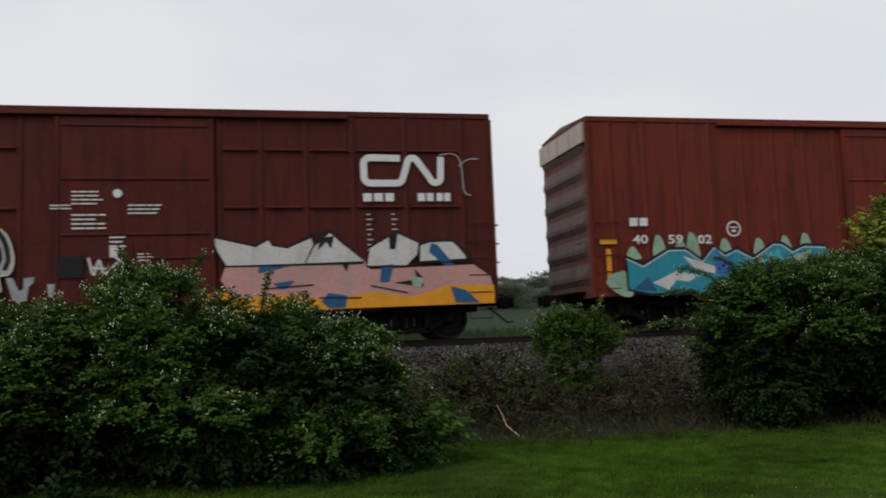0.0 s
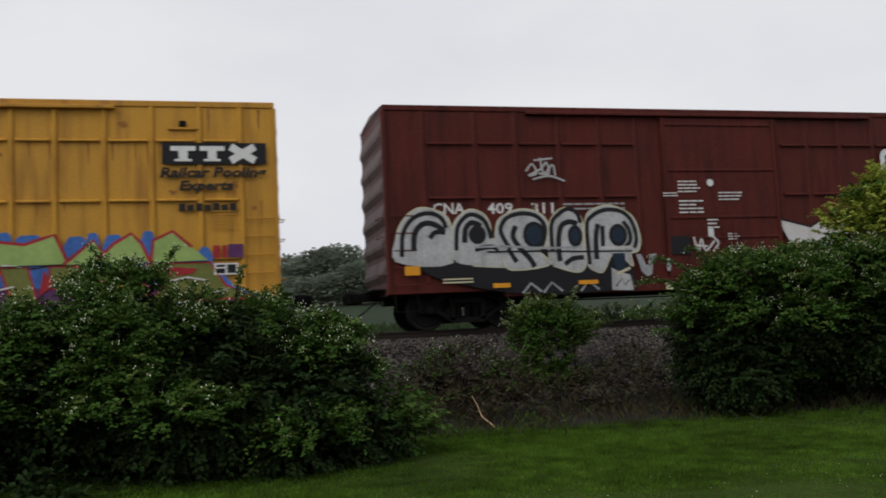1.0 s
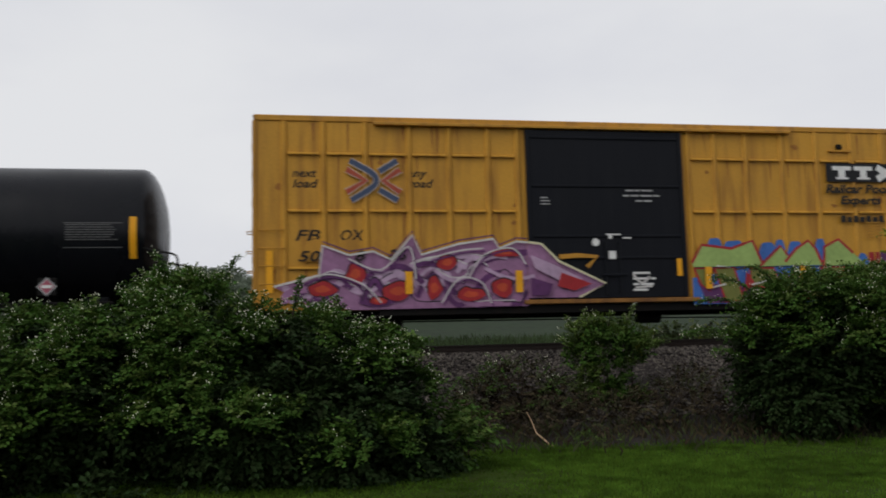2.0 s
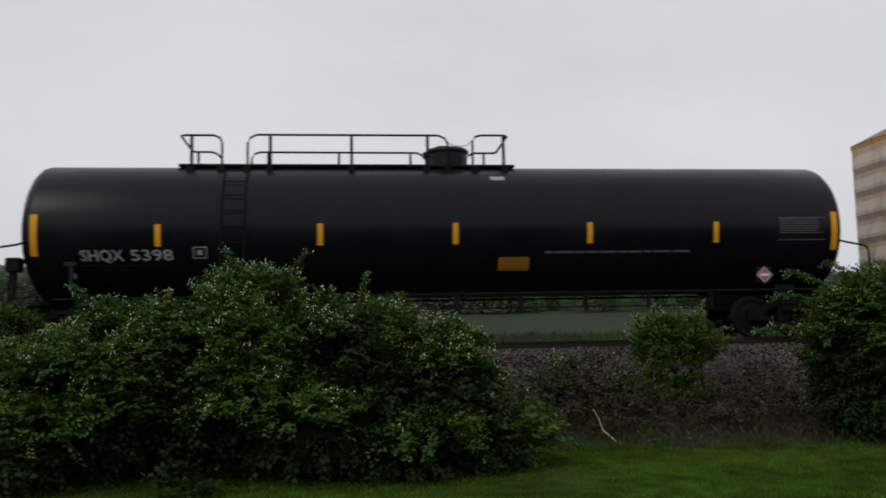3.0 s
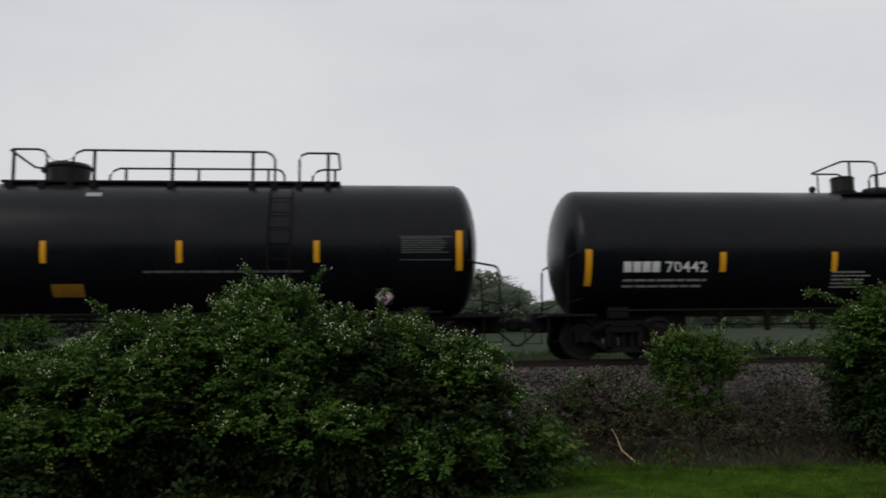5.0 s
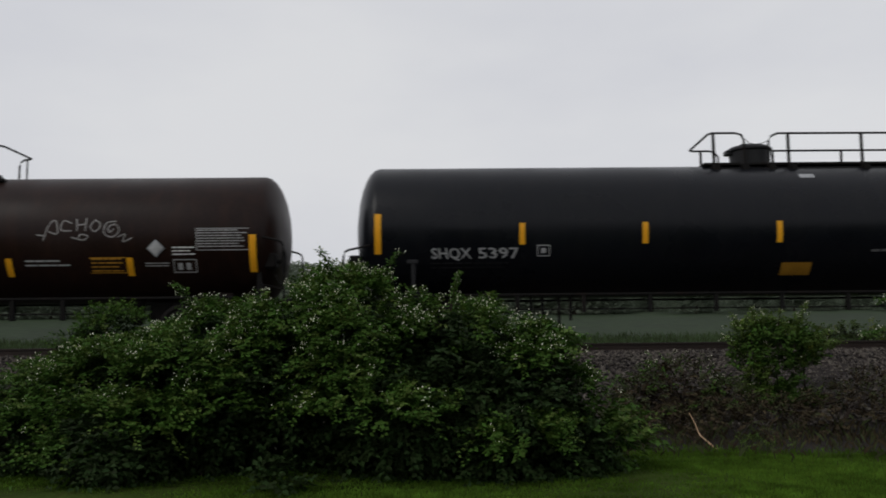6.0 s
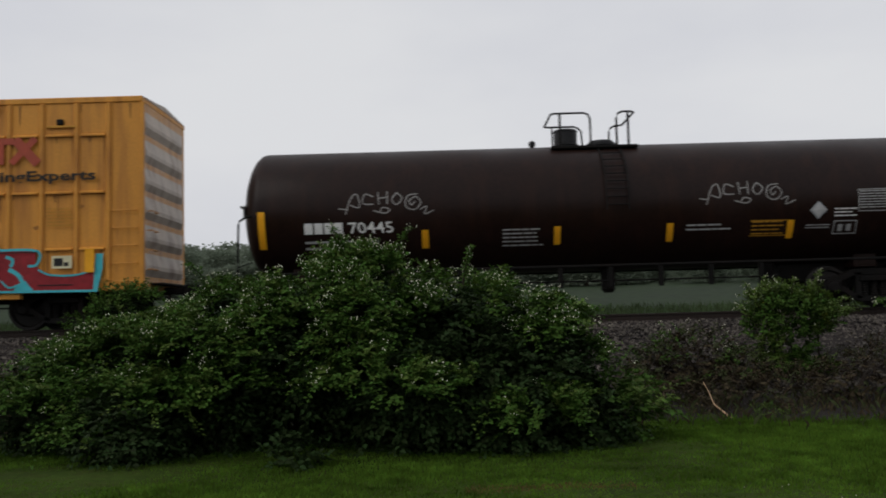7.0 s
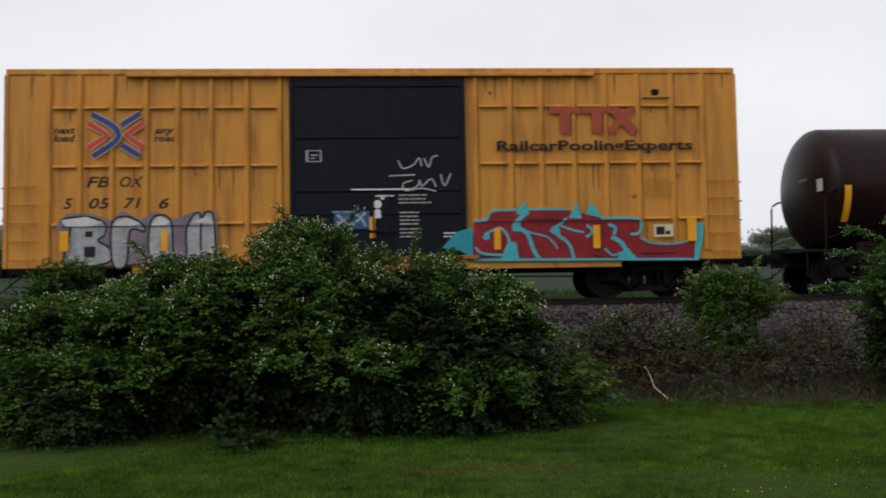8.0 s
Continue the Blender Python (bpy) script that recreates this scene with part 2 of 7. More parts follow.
def profile_z(y, x=0.0):
    """Height of the ground across the railway."""
    if y < 17.9:
        y += (12.95 - lawn_edge(x)) * max(0.0, min(1.0, (17.9 - y) / 4.0))
    pts = [(-400, 0), (12.9, 0), (13.7, 0.10), (15.2, 0.32), (17.95, RAIL - 0.30), (18.6, RAIL - 0.19), (21.6, RAIL - 0.19),
           (22.6, RAIL - 0.40), (25, 0.75), (40, 0.9), (60, 2.0), (85, 4.4), (115, 6.0), (260, 9.0), (700, 14), (2500, 20)]
    for (y0, z0), (y1, z1) in zip(pts, pts[1:]):
        if y <= y1:
            return z0 + (z1 - z0) * (y - y0) / (y1 - y0)
    return pts[-1][1]


def ground():
    bm = bmesh.new()
    ys = [-400, -100, -30, 0, 4, 6] + [7 + 0.4 * i for i in range(45)] + [26, 30, 36, 45, 60, 75, 100, 130, 200, 400, 2500]
    xs = [-2500, -600, -200, -80] + [-40 + 0.8 * i for i in range(101)] + [80, 200, 600, 2500]
    grid = []
    for y0 in ys:
        row = []
        for x, y in [(q, y0) for q in xs]:
            if 10.0 < y < 16.0:
                y += (lawn_edge(x) - 12.95) * (1 - abs(y - 13.0) / 3.0) + 0.12 * noise.noise((x * 1.3, 0.5, 0.0)) * (1 - abs(y - 13.0) / 3.0)
            z = profile_z(y, x)
            near = 1.0 if abs(x) <= 41 and 4 < y < 18 else 0.0
            z += near * 0.06 * noise.noise((x * 0.35, y * 0.35, 0.0))
            row.append(bm.verts.new((x, y, z)))
        grid.append(row)
    for j in range(len(ys) - 1):
        ym = (ys[j] + ys[j + 1]) / 2
        for i in range(len(xs) - 1):
            f = bm.faces.new((grid[j][i], grid[j][i + 1], grid[j + 1][i + 1], grid[j + 1][i]))
            f.material_index = 0 if ym < 13.2 else 1 if ym < 25 else 2
            f.smooth = True
    thing("ground", bm, [M_GRASS, M_BALLAST, M_FIELD], "mown green lawn rising to a stone railway bank", "ground", kind="structure")


ground()


def track():
    for i, dy in enumerate((-0.755, 0.755)):
        prof = [(-0.075, -0.17), (0.075, -0.17), (0.075, -0.155), (0.012, -0.13), (0.012, -0.045), (0.037, -0.035), (0.037, -0.004),
                (0.028, 0.0), (-0.028, 0.0), (-0.037, -0.004), (-0.037, -0.035), (-0.012, -0.045), (-0.012, -0.13), (-0.075, -0.155)]
        bm = bmesh.new()
        ends = [[bm.verts.new((x, TRACK_Y + dy + a, RAIL + b)) for a, b in prof] for x in (-300, 300)]
        for j in range(len(prof)):
            k = (j + 1) % len(prof)
            f = bm.faces.new((ends[0][j], ends[0][k], ends[1][k], ends[1][j]))
            f.material_index = 1 if j == 7 else 0
        bm.faces.new(ends[0])
        bm.faces.new(ends[1][::-1])
        bmesh.ops.recalc_face_normals(bm, faces=bm.faces)
        thing("rail", bm, [M_RAIL, M_RAILTOP], "rusty steel rail with a polished head", "rail", "rails of the track", "structure")
    tie = finish(box(-0.115, 0.115, -1.3, 1.3, -0.18, 0, 0.012), "railway_tie", M_TIE)
    for i in range(110):
        ob = tagged(new("railway_tie", tie), "dark creosoted wooden tie in the ballast", "railway tie", "ties under the rails", "structure")
        ob.matrix_basis = pose(-30 + i * 0.53 + random.uniform(-0.02, 0.02), TRACK_Y + random.uniform(-0.03, 0.03), RAIL - 0.172, 0, 0, random.uniform(-1, 1))


track()


# ---- running gear shared by all wagons ----
def wheelset_mesh():
    bm = bmesh.new()
    for s in (-1, 1):
        y = s * 0.755
        prof = [(-0.07, 0.10), (-0.07, 0.13), (-0.03, 0.15), (-0.02, 0.36), (-0.065, 0.39), (-0.065, 0.457), (0.045, 0.450), (0.06, 0.482),
                (0.075, 0.482), (0.075, 0.39), (0.03, 0.36), (0.03, 0.15), (0.09, 0.13), (0.09, 0.10)]
        lathe([(y - s * a, r) for a, r in prof], "y", 32, bm)
    lathe([(-1.05, 0.07), (-0.85, 0.08), (-0.6, 0.085), (0.6, 0.085), (0.85, 0.08), (1.05, 0.07)], "y", 14, bm)
    for k in range(6):
        a = k * math.pi / 3
        for s in (-1, 1):
            c = Vector((0.035 * math.cos(a), s * 1.055, 0.035 * math.sin(a)))
            box(c.x - 0.012, c.x + 0.012, c.y - 0.012, c.y + 0.012, c.z - 0.012, c.z + 0.012, bm=bm)
    return finish(bm, "wheelset", M_WHEEL)


def side_frame_mesh():
    """Cast side frame with its spring window and the two axle boxes."""
    bm = bmesh.new()
    top = [(-1.12, 0.56), (-0.80, 0.62), (-0.42, 0.78), (0.42, 0.78), (0.80, 0.62), (1.12, 0.56)]
    low = [(-1.12, 0.44), (-0.70, 0.42), (-0.36, 0.20), (0.36, 0.20), (0.70, 0.42), (1.12, 0.44)]
    def strip(line, h):
        for (xa, za), (xb, zb) in zip(line, line[1:]):
            vs = [bm.verts.new((x, y, z)) for y in (-0.09, 0.09) for x, z in ((xa, za - h), (xb, zb - h), (xb, zb + h), (xa, za + h))]
            for q in ((0, 1, 2, 3), (7, 6, 5, 4), (0, 4, 5, 1), (1, 5, 6, 2), (2, 6, 7, 3), (3, 7, 4, 0)):
                bm.faces.new([vs[i] for i in q])
    strip(top, 0.065)
    strip(low, 0.06)
    for x in (-0.36, 0.36):
        box(x - 0.06, x + 0.06, -0.09, 0.09, 0.2, 0.76, bm=bm)
    for x in (-0.89, 0.89):
        box(x - 0.15, x + 0.15, -0.11, 0.11, 0.36, 0.62, 0.03, bm=bm)
        lathe([(-0.16, 0.09), (-0.13, 0.12), (0.0, 0.12)], "y", 16, bm, (x, 0, 0.457))
    for x in (-0.2, 0.0, 0.2):
        lathe([(0.26 + 0.025 * i, 0.085 if i % 2 else 0.068) for i in range(13)], "z", 10, bm, (x, 0, 0))
    box(-0.34, 0.34, -0.13, 0.13, 0.57, 0.70, 0.02, bm=bm)
    bmesh.ops.recalc_face_normals(bm, faces=bm.faces)
    return finish(bm, "side_frame", M_STEEL)


ME_WHEELSET, ME_SIDE_FRAME = wheelset_mesh(), side_frame_mesh()
ME_BOLSTER = finish(box(-0.17, 0.17, -0.95, 0.95, 0.5, 0.72, 0.03), "bolster", M_STEEL)
ROLLING = []


def coupler_mesh():
    bm = box(-0.35, 0.25, -0.07, 0.07, -0.08, 0.08, 0.02)
    box(0.22, 0.50, -0.16, 0.06, -0.14, 0.14, 0.04, bm=bm)
    box(0.40, 0.56, 0.04, 0.16, -0.14, 0.14, 0.03, bm=bm)
    box(0.50, 0.60, -0.16, -0.06, -0.12, 0.12, 0.03, bm=bm)
    return finish(bm, "coupler", M_STEEL)


ME_COUPLER = coupler_mesh()
M_HOSE = mat("black_rubber_hose", (0.012, 0.012, 0.012), 0.7, vary=0.2)


def running_gear(car, truck_x, end_x):
    for s in (-1, 1):
        truck = part("truck", ME_BOLSTER, None, car, "grimy cast-steel bogie")
        truck.matrix_basis = pose(s * truck_x, 0, LIFT)
        for q in (-1, 1):
            f = part("side_frame", ME_SIDE_FRAME, None, truck)
            f.matrix_basis = pose(0, q * 1.0, 0)
            w = part("wheelset", ME_WHEELSET, None, truck)
            w.matrix_basis = pose(q * 0.89, 0, 0.457)
            ROLLING.append(w)
        c = part("coupler", ME_COUPLER, None, car, "dark steel knuckle coupler")
        c.matrix_basis = pose(s * end_x, 0, 0.86, 0, 0, 0 if s > 0 else 180)
        hose = part("air_hose", tube([(s * (end_x - 0.1), -0.35, 0.75), (s * (end_x + 0.15), -0.35, 0.55), (s * (end_x + 0.38), -0.28, 0.38),
                                      (s * (end_x + 0.55), -0.18, 0.40)], 0.022, 6), M_HOSE, car)


# ---- flat paint on wagon sides ----
def flat(points, depth, plane="side"):
    """A closed outline (x, z) as a thin sheet of paint."""
    bm = bmesh.new()
    f = bm.faces.new([bm.verts.new((x, depth, z)) for x, z in points])
    bm.normal_update()
    bmesh.ops.triangulate(bm, faces=[f])
    bmesh.ops.recalc_face_normals(bm, faces=bm.faces)
    if sum(g.normal.y for g in bm.faces) > 0:
        bmesh.ops.reverse_faces(bm, faces=bm.faces)
    return bm


def smooth_line(points, closed=False, n=6):
    """Catmull-Rom through points."""
    pts = [Vector((p[0], p[1])) for p in points]
    out = []
    m = len(pts)
    for i in range(m if closed else m - 1):
        g = (lambda k: pts[k % m]) if closed else (lambda k: pts[min(max(k, 0), m - 1)])
        a, b, c, d = g(i - 1), g(i), g(i + 1), g(i + 2)
        for j in range(n):
            t = j / n
            out.append(0.5 * ((2 * b) + (c - a) * t + (2 * a - 5 * b + 4 * c - d) * t * t + (3 * b - a - 3 * c + d) * t ** 3))
    if not closed:
        out.append(pts[-1])
    return [(p.x, p.y) for p in out]


def stroke(points, width, depth, bm=None, n=5, closed=False, soft=True):
    """A painted line of even width."""
    bm = bm or bmesh.new()
    pts = [Vector(p) for p in (smooth_line(points, closed, n) if soft else points)]
    if closed:
        pts.append(pts[0])
    prev = None
    for i, p in enumerate(pts):
        d = (pts[min(i + 1, len(pts) - 1)] - pts[max(i - 1, 0)])
        d = d.normalized() if d.length > 1e-6 else Vector((1, 0))
        k = Vector((-d.y, d.x)) * width / 2
        pair = (bm.verts.new((p.x + k.x, depth, p.y + k.y)), bm.verts.new((p.x - k.x, depth, p.y - k.y)))
        if prev:
            bm.faces.new((prev[0], prev[1], pair[1], pair[0]))
        prev = pair
    return bm


def bars(rects, depth, bm=None):
    """Plain painted bars (x0, x1, z0, z1)."""
    bm = bm or bmesh.new()
    for x0, x1, z0, z1 in rects:
        bm.faces.new([bm.verts.new(v) for v in ((x0, depth, z0), (x1, depth, z0), (x1, depth, z1), (x0, depth, z1))])
    return bm


def lines_of_text(x, z, width, rows, height, depth, seed, gap=1.8):
    """Unreadable small writing as ragged rows of bars."""
    r = random.Random(seed)
    out = []
    for i in range(rows):
        a, end = x, x + width * r.uniform(0.75, 1.0)
        while a < end - height:
            b = min(end, a + height * r.uniform(2, 6))
            out.append((a, b, z - i * height * gap - height * 0.66, z - i * height * gap))
            a = b + height * 0.5
    return bars(out, depth)


def text_mesh(body, size, x, z, depth, width=None, slant=0.0, bold=0.0):
    """Letters of the built-in font on a wagon side, from (x, z), optionally fitted to a width."""
    cu = bpy.data.curves.new("lettering", "FONT")
    cu.body, cu.size, cu.shear, cu.offset, cu.resolution_u = body, size / 0.70, slant, bold, 2
    tmp = bpy.data.objects.new("lettering", cu)
    scene.collection.objects.link(tmp)
    bpy.context.view_layer.update()
    me = bpy.data.meshes.new_from_object(tmp.evaluated_get(bpy.context.evaluated_depsgraph_get()))
    bpy.data.objects.remove(tmp)
    bpy.data.curves.remove(cu)
    xs = [v.co.x for v in me.vertices]
    lo, hi = min(xs), max(xs)
    k = width / (hi - lo) if width else 1.0
    for v in me.vertices:
        v.co = Vector((x + (v.co.x - lo) * k, depth, z + v.co.y))
    return me


def split_letters(car, me, material):
    """Each letter becomes a part of its own."""
    parent = list(range(len(me.vertices)))
    def root(k):
        while parent[k] != k:
            parent[k] = parent[parent[k]]
            k = parent[k]
        return k
    for p in me.polygons:
        for k in p.vertices[1:]:
            parent[root(k)] = root(p.vertices[0])
    groups = {}
    for p in me.polygons:
        groups.setdefault(root(p.vertices[0]), []).append(tuple(p.vertices))
    runs = []
    for faces in groups.values():
        xs = [me.vertices[k].co.x for f in faces for k in f]
        runs.append([min(xs), max(xs), faces])
    runs.sort(key=lambda q: q[0])
    merged = []
    for a, b, faces in runs:
        if merged and a < merged[-1][1] - 0.35 * (b - a):
            merged[-1][1] = max(b, merged[-1][1])
            merged[-1][2] = merged[-1][2] + faces
        else:
            merged.append([a, b, faces])
    for a, b, faces in merged:
        used = sorted({k for f in faces for k in f})
        place_of = {k: n for n, k in enumerate(used)}
        one = bpy.data.meshes.new("letter")
        one.from_pydata([tuple(me.vertices[k].co) for k in used], [], [tuple(place_of[k] for k in f) for f in faces])
        one.materials.append(material)
        part("letter", one, None, car)
    bpy.data.meshes.remove(me)


def lettering(car, body, size, x, z, depth, material, width=None, slant=0.0, bold=0.006):
    split_letters(car, text_mesh(body, size, x, z, depth, width, slant, bold), material)


# ---- boxcars ----
SILL, EAVE = 0.86, 5.06


def end_wall_mesh(half, material):
    """Corrugated end with five rounded horizontal ribs."""
    bm = bmesh.new()
    prof = [(0.0, SILL)]
    for k in range(6):
        z0 = 1.15 + k * 0.62
        prof += [(0.0, z0), (0.03, z0 + 0.07), (0.065, z0 + 0.15), (0.065, z0 + 0.24), (0.02, z0 + 0.42), (0.0, z0 + 0.50)]
    prof += [(0.0, EAVE)]
    cols = [[bm.verts.new((half + d * f, y, z)) for d, z in prof] for y, f in ((-SIDE + 0.02, 0), (-SIDE + 0.10, 1), (SIDE - 0.34, 1), (SIDE - 0.14, 0))]
    for a, b in zip(cols, cols[1:]):
        for i in range(len(prof) - 1):
            bm.faces.new((a[i], b[i], b[i + 1], a[i + 1]))
    return finish(bm, "end_wall", material)


def boxcar(name, label, length, x0, paint, trim, end_paint, door_paint, door, ribs_left, ribs_right, ledges, sill_paint=None, group="wagons of the train"):
    """A plate-F boxcar: door = (x0, x1); ribs and ledges in metres from the middle and above the rail."""
    half = length / 2
    car = empty(name, label, "boxcar", group)
    y = -SIDE
    bm = box(-half, half, -SIDE, SIDE, SILL, EAVE - 0.10, 0.012)
    part("body", bm, paint, car)
    bm = box(-half - 0.01, half + 0.01, -SIDE - 0.03, SIDE + 0.03, EAVE - 0.13, EAVE, 0.015)
    part("top_chord", bm, trim, car)
    # roof of ribbed sheets
    bm = bmesh.new()
    n = 16
    for i in range(n):
        a, b = -half + i * length / n, -half + (i + 1) * length / n
        vs = [bm.verts.new(v) for v in ((a, -SIDE, EAVE + 0.002), (b, -SIDE, EAVE + 0.002), (b, 0, EAVE + 0.10), (a, 0, EAVE + 0.10), (b, SIDE, EAVE + 0.002), (a, SIDE, EAVE + 0.002))]
        bm.faces.new((vs[0], vs[1], vs[2], vs[3]))
        bm.faces.new((vs[3], vs[2], vs[4], vs[5]))
    part("roof", bm, M_ROOF, car, "weathered galvanised roof sheets")
    for s in (-1, 1):
        e = part("end_wall", end_wall_mesh(half, end_paint), None, car, "corrugated weathered steel end")
        if s < 0:
            e.matrix_basis = pose(0, 0, 0, 0, 0, 180)
        gb = bmesh.new()
        tri = [[gb.verts.new((s * half + dx, q, z)) for q, z in ((-SIDE, EAVE - 0.02), (SIDE, EAVE - 0.02), (0, EAVE + 0.098))] for dx in (-0.03, 0.02)]
        gb.faces.new(tri[0])
        gb.faces.new(tri[1][::-1])
        for k in range(3):
            gb.faces.new((tri[0][k], tri[0][(k + 1) % 3], tri[1][(k + 1) % 3], tri[1][k]))
        bmesh.ops.recalc_face_normals(gb, faces=gb.faces)
        part("gable", gb, end_paint, car)
        part("corner_post", box(s * half - 0.045, s * half + 0.045, y - 0.028, y + 0.05, SILL, EAVE - 0.13, 0.01), trim, car)
    # upright ribs and level ledges on the near side
    rb = bmesh.new()
    lo, hi = SILL + 0.22, EAVE - 0.135
    rise = 0.032 if paint in (M_BROWN, M_RED) else 0.055
    prof = [(-0.075, y + 0.004), (-0.03, y - rise), (0.03, y - rise), (0.075, y + 0.004)]
    ends = [[rb.verts.new((px, py, z)) for px, py in prof] for z in (lo, hi)]
    for k in range(3):
        rb.faces.new((ends[0][k], ends[0][k + 1], ends[1][k + 1], ends[1][k]))
    rb.faces.new(ends[0][::-1])
    rb.faces.new(ends[1])
    bmesh.ops.recalc_face_normals(rb, faces=rb.faces)
    rib = finish(rb, "rib", paint)
    for x in ribs_left + ribs_right:
        r = part("rib", rib, None, car)
        r.location.x = x
    for z in ledges:
        for run in (ribs_left, ribs_right):
            for a, b in zip(run, run[1:]):
                bm = bmesh.new()
                w0, w1 = a + 0.085, b - 0.085
                vs = [bm.verts.new(v) for v in ((w0, y, z + 0.05), (w1, y, z + 0.05), (w1, y - 0.072, z + 0.012), (w0, y - 0.072, z + 0.012),
                                                (w1, y - 0.072, z - 0.012), (w0, y - 0.072, z - 0.012), (w1, y, z - 0.012), (w0, y, z - 0.012))]
                for q in ((0, 1, 2, 3), (3, 2, 4, 5), (5, 4, 6, 7), (0, 3, 5, 7), (1, 6, 4, 2)):
                    bm.faces.new([vs[i] for i in q])
                bmesh.ops.recalc_face_normals(bm, faces=bm.faces)
                part("ledge", bm, paint, car)
    # far side
    for x in ribs_left + ribs_right:
        r = part("rib", rib, None, car)
        r.matrix_basis = pose(x, 0, 0, 0, 0, 180)
    # door with level corrugations, its rails and lock bars
    d0, d1 = door
    dbm = box(d0, d1, y - 0.07, y - 0.002, SILL + 0.16, EAVE - 0.22, 0.015)
    dr = part("door", dbm, door_paint, car, "sliding steel door")
    for z in (1.93, 2.42, 3.56, 4.67):
        part("corrugation", box(d0 + 0.12, d1 - 0.12, y - 0.10, y - 0.068, z - 0.03, z + 0.03, 0.012), door_paint, dr)
    for x in (d0 + 0.05, d1 - 0.05):
        part("door_post", box(x - 0.045, x + 0.045, y - 0.10, y - 0.066, SILL + 0.16, EAVE - 0.22, 0.012), door_paint, dr)
    for x in (d0 + (d1 - d0) * 0.47, d0 + (d1 - d0) * 0.56):
        part("lock_bar", tube([(x, y - 0.115, SILL + 0.25), (x, y - 0.115, 2.3)], 0.018, 6), door_paint, dr)
    part("door_handle", box(d0 + (d1 - d0) * 0.44, d0 + (d1 - d0) * 0.6, y - 0.14, y - 0.11, 1.52, 1.57, 0.008), door_paint, dr)
    part("door_track", box(d0 - 3.4, d1 + 2.8, y - 0.14, y - 0.02, EAVE - 0.20, EAVE - 0.13, 0.01), trim, car)
    part("door_rail", box(d0 - 0.15, d1 + 0.25, y - 0.13, y + 0.0, SILL + 0.06, SILL + 0.15, 0.01), M_WORN_RAIL if door_paint is M_DOOR else trim, car)
    part("side_sill", box(-half + 2.6, half - 2.6, y - 0.02, y + 0.12, SILL - 0.14, SILL + 0.05, 0.01), sill_paint or trim, car)
    part("centre_sill", box(-half + 0.1, half - 0.1, -0.2, 0.2, 0.66, SILL, 0.02), M_STEEL, car, "grimy steel centre sill")
    for s in (-1, 1):
        part("cross_bearer", box(s * 2.3 - 0.06, s * 2.3 + 0.06, -1.45, 1.45, 0.68, SILL, 0.01), M_STEEL, car)
    part("brake_cylinder", lathe([(-0.3, 0.10), (-0.28, 0.16), (0.28, 0.16), (0.3, 0.10)], "x", 16, None, (1.2, -0.7, 0.62)), M_STEEL, car)
    part("brake_rod", tube([(-5.0, -0.45, 0.62), (0.9, -0.45, 0.60), (5.0, -0.4, 0.55)], 0.018, 6), M_STEEL, car)
    # ladder and grab irons by each corner
    for s in (-1, 1):
        xa, xb = s * (half - 0.12), s * (half - 0.62)
        for k in range(5):
            z = 1.05 + 0.38 * k
            part("grab_iron", tube([(xa, y + 0.0, z), (xa, y - 0.085, z), (xb, y - 0.085, z), (xb, y + 0.0, z)], 0.012, 6), trim, car)
        part("step", tube([(xa, y + 0.05, SILL + 0.02), (xa, y - 0.03, 0.48), (xb, y - 0.03, 0.48), (xb, y + 0.05, SILL + 0.02)], 0.016, 6), M_STEEL, car)
        for k in range(4):
            z = 1.3 + 0.42 * k
            part("end_grab_iron", tube([(s * (half + 0.06), -1.35, z), (s * (half + 0.16), -1.35, z), (s * (half + 0.16), -0.9, z), (s * (half + 0.06), -0.9, z)], 0.012, 6), trim, car)
        part("end_platform", box(*sorted((s * half, s * (half + 0.32))), -1.0, 1.0, 0.98, 1.02, 0.006), M_STEEL, car, "grated end platform")
    if paint is M_RED:
        part("end_top_panel", box(-half - 0.11, -half + 0.01, -SIDE + 0.02, SIDE - 0.02, 4.45, EAVE - 0.14, 0.004), M_GALV, car, "pale galvanised end panel")
    running_gear(car, half - 1.85, half + 0.22)
    return car


# distances of the wagons' middles at the clip's start
CARS = []


def place(car, x0):
    CARS.append((car, x0))
    return car


def even(a, b, n):
    return [a + (b - a) * i / (n - 1) for i in range(n)]


car_red = place(boxcar("boxcar", "oxide red boxcar with teal graffiti, white lettering", 15.8, 0, M_RED, M_RED, M_ENDS, M_RED, (-1.2, 1.9),
                       even(-7.35, -1.4, 8), even(2.1, 7.35, 7), []), 7.76 + 7.9)
car_brown = place(boxcar("boxcar", "oxide brown boxcar with bubble-letter graffiti", 15.8, 0, M_BROWN, M_BROWN, M_ENDS, M_BROWN, (-1.2, 1.9),
                         [-7.02, -5.82, -4.85, -3.81, -2.8, -1.85], [2.0, 2.85, 3.8, 4.8, 5.95, 7.22], [4.18, 2.95]), -10.37 + 7.9)
car_yellow = place(boxcar("boxcar", "yellow boxcar with black door and purple graffiti", 15.67, 0, M_YELLOW, M_YELLOW_TRIM, M_GALV, M_DOOR, (-1.9, 1.85),
                          [-7.22, -6.39, -5.49, -4.53, -3.64, -2.76, -2.08], [2.02, 2.7, 3.5, 4.43, 5.35, 6.3, 7.13], [4.21, 2.97, 1.75], M_STEEL), -28.4 + 7.835)
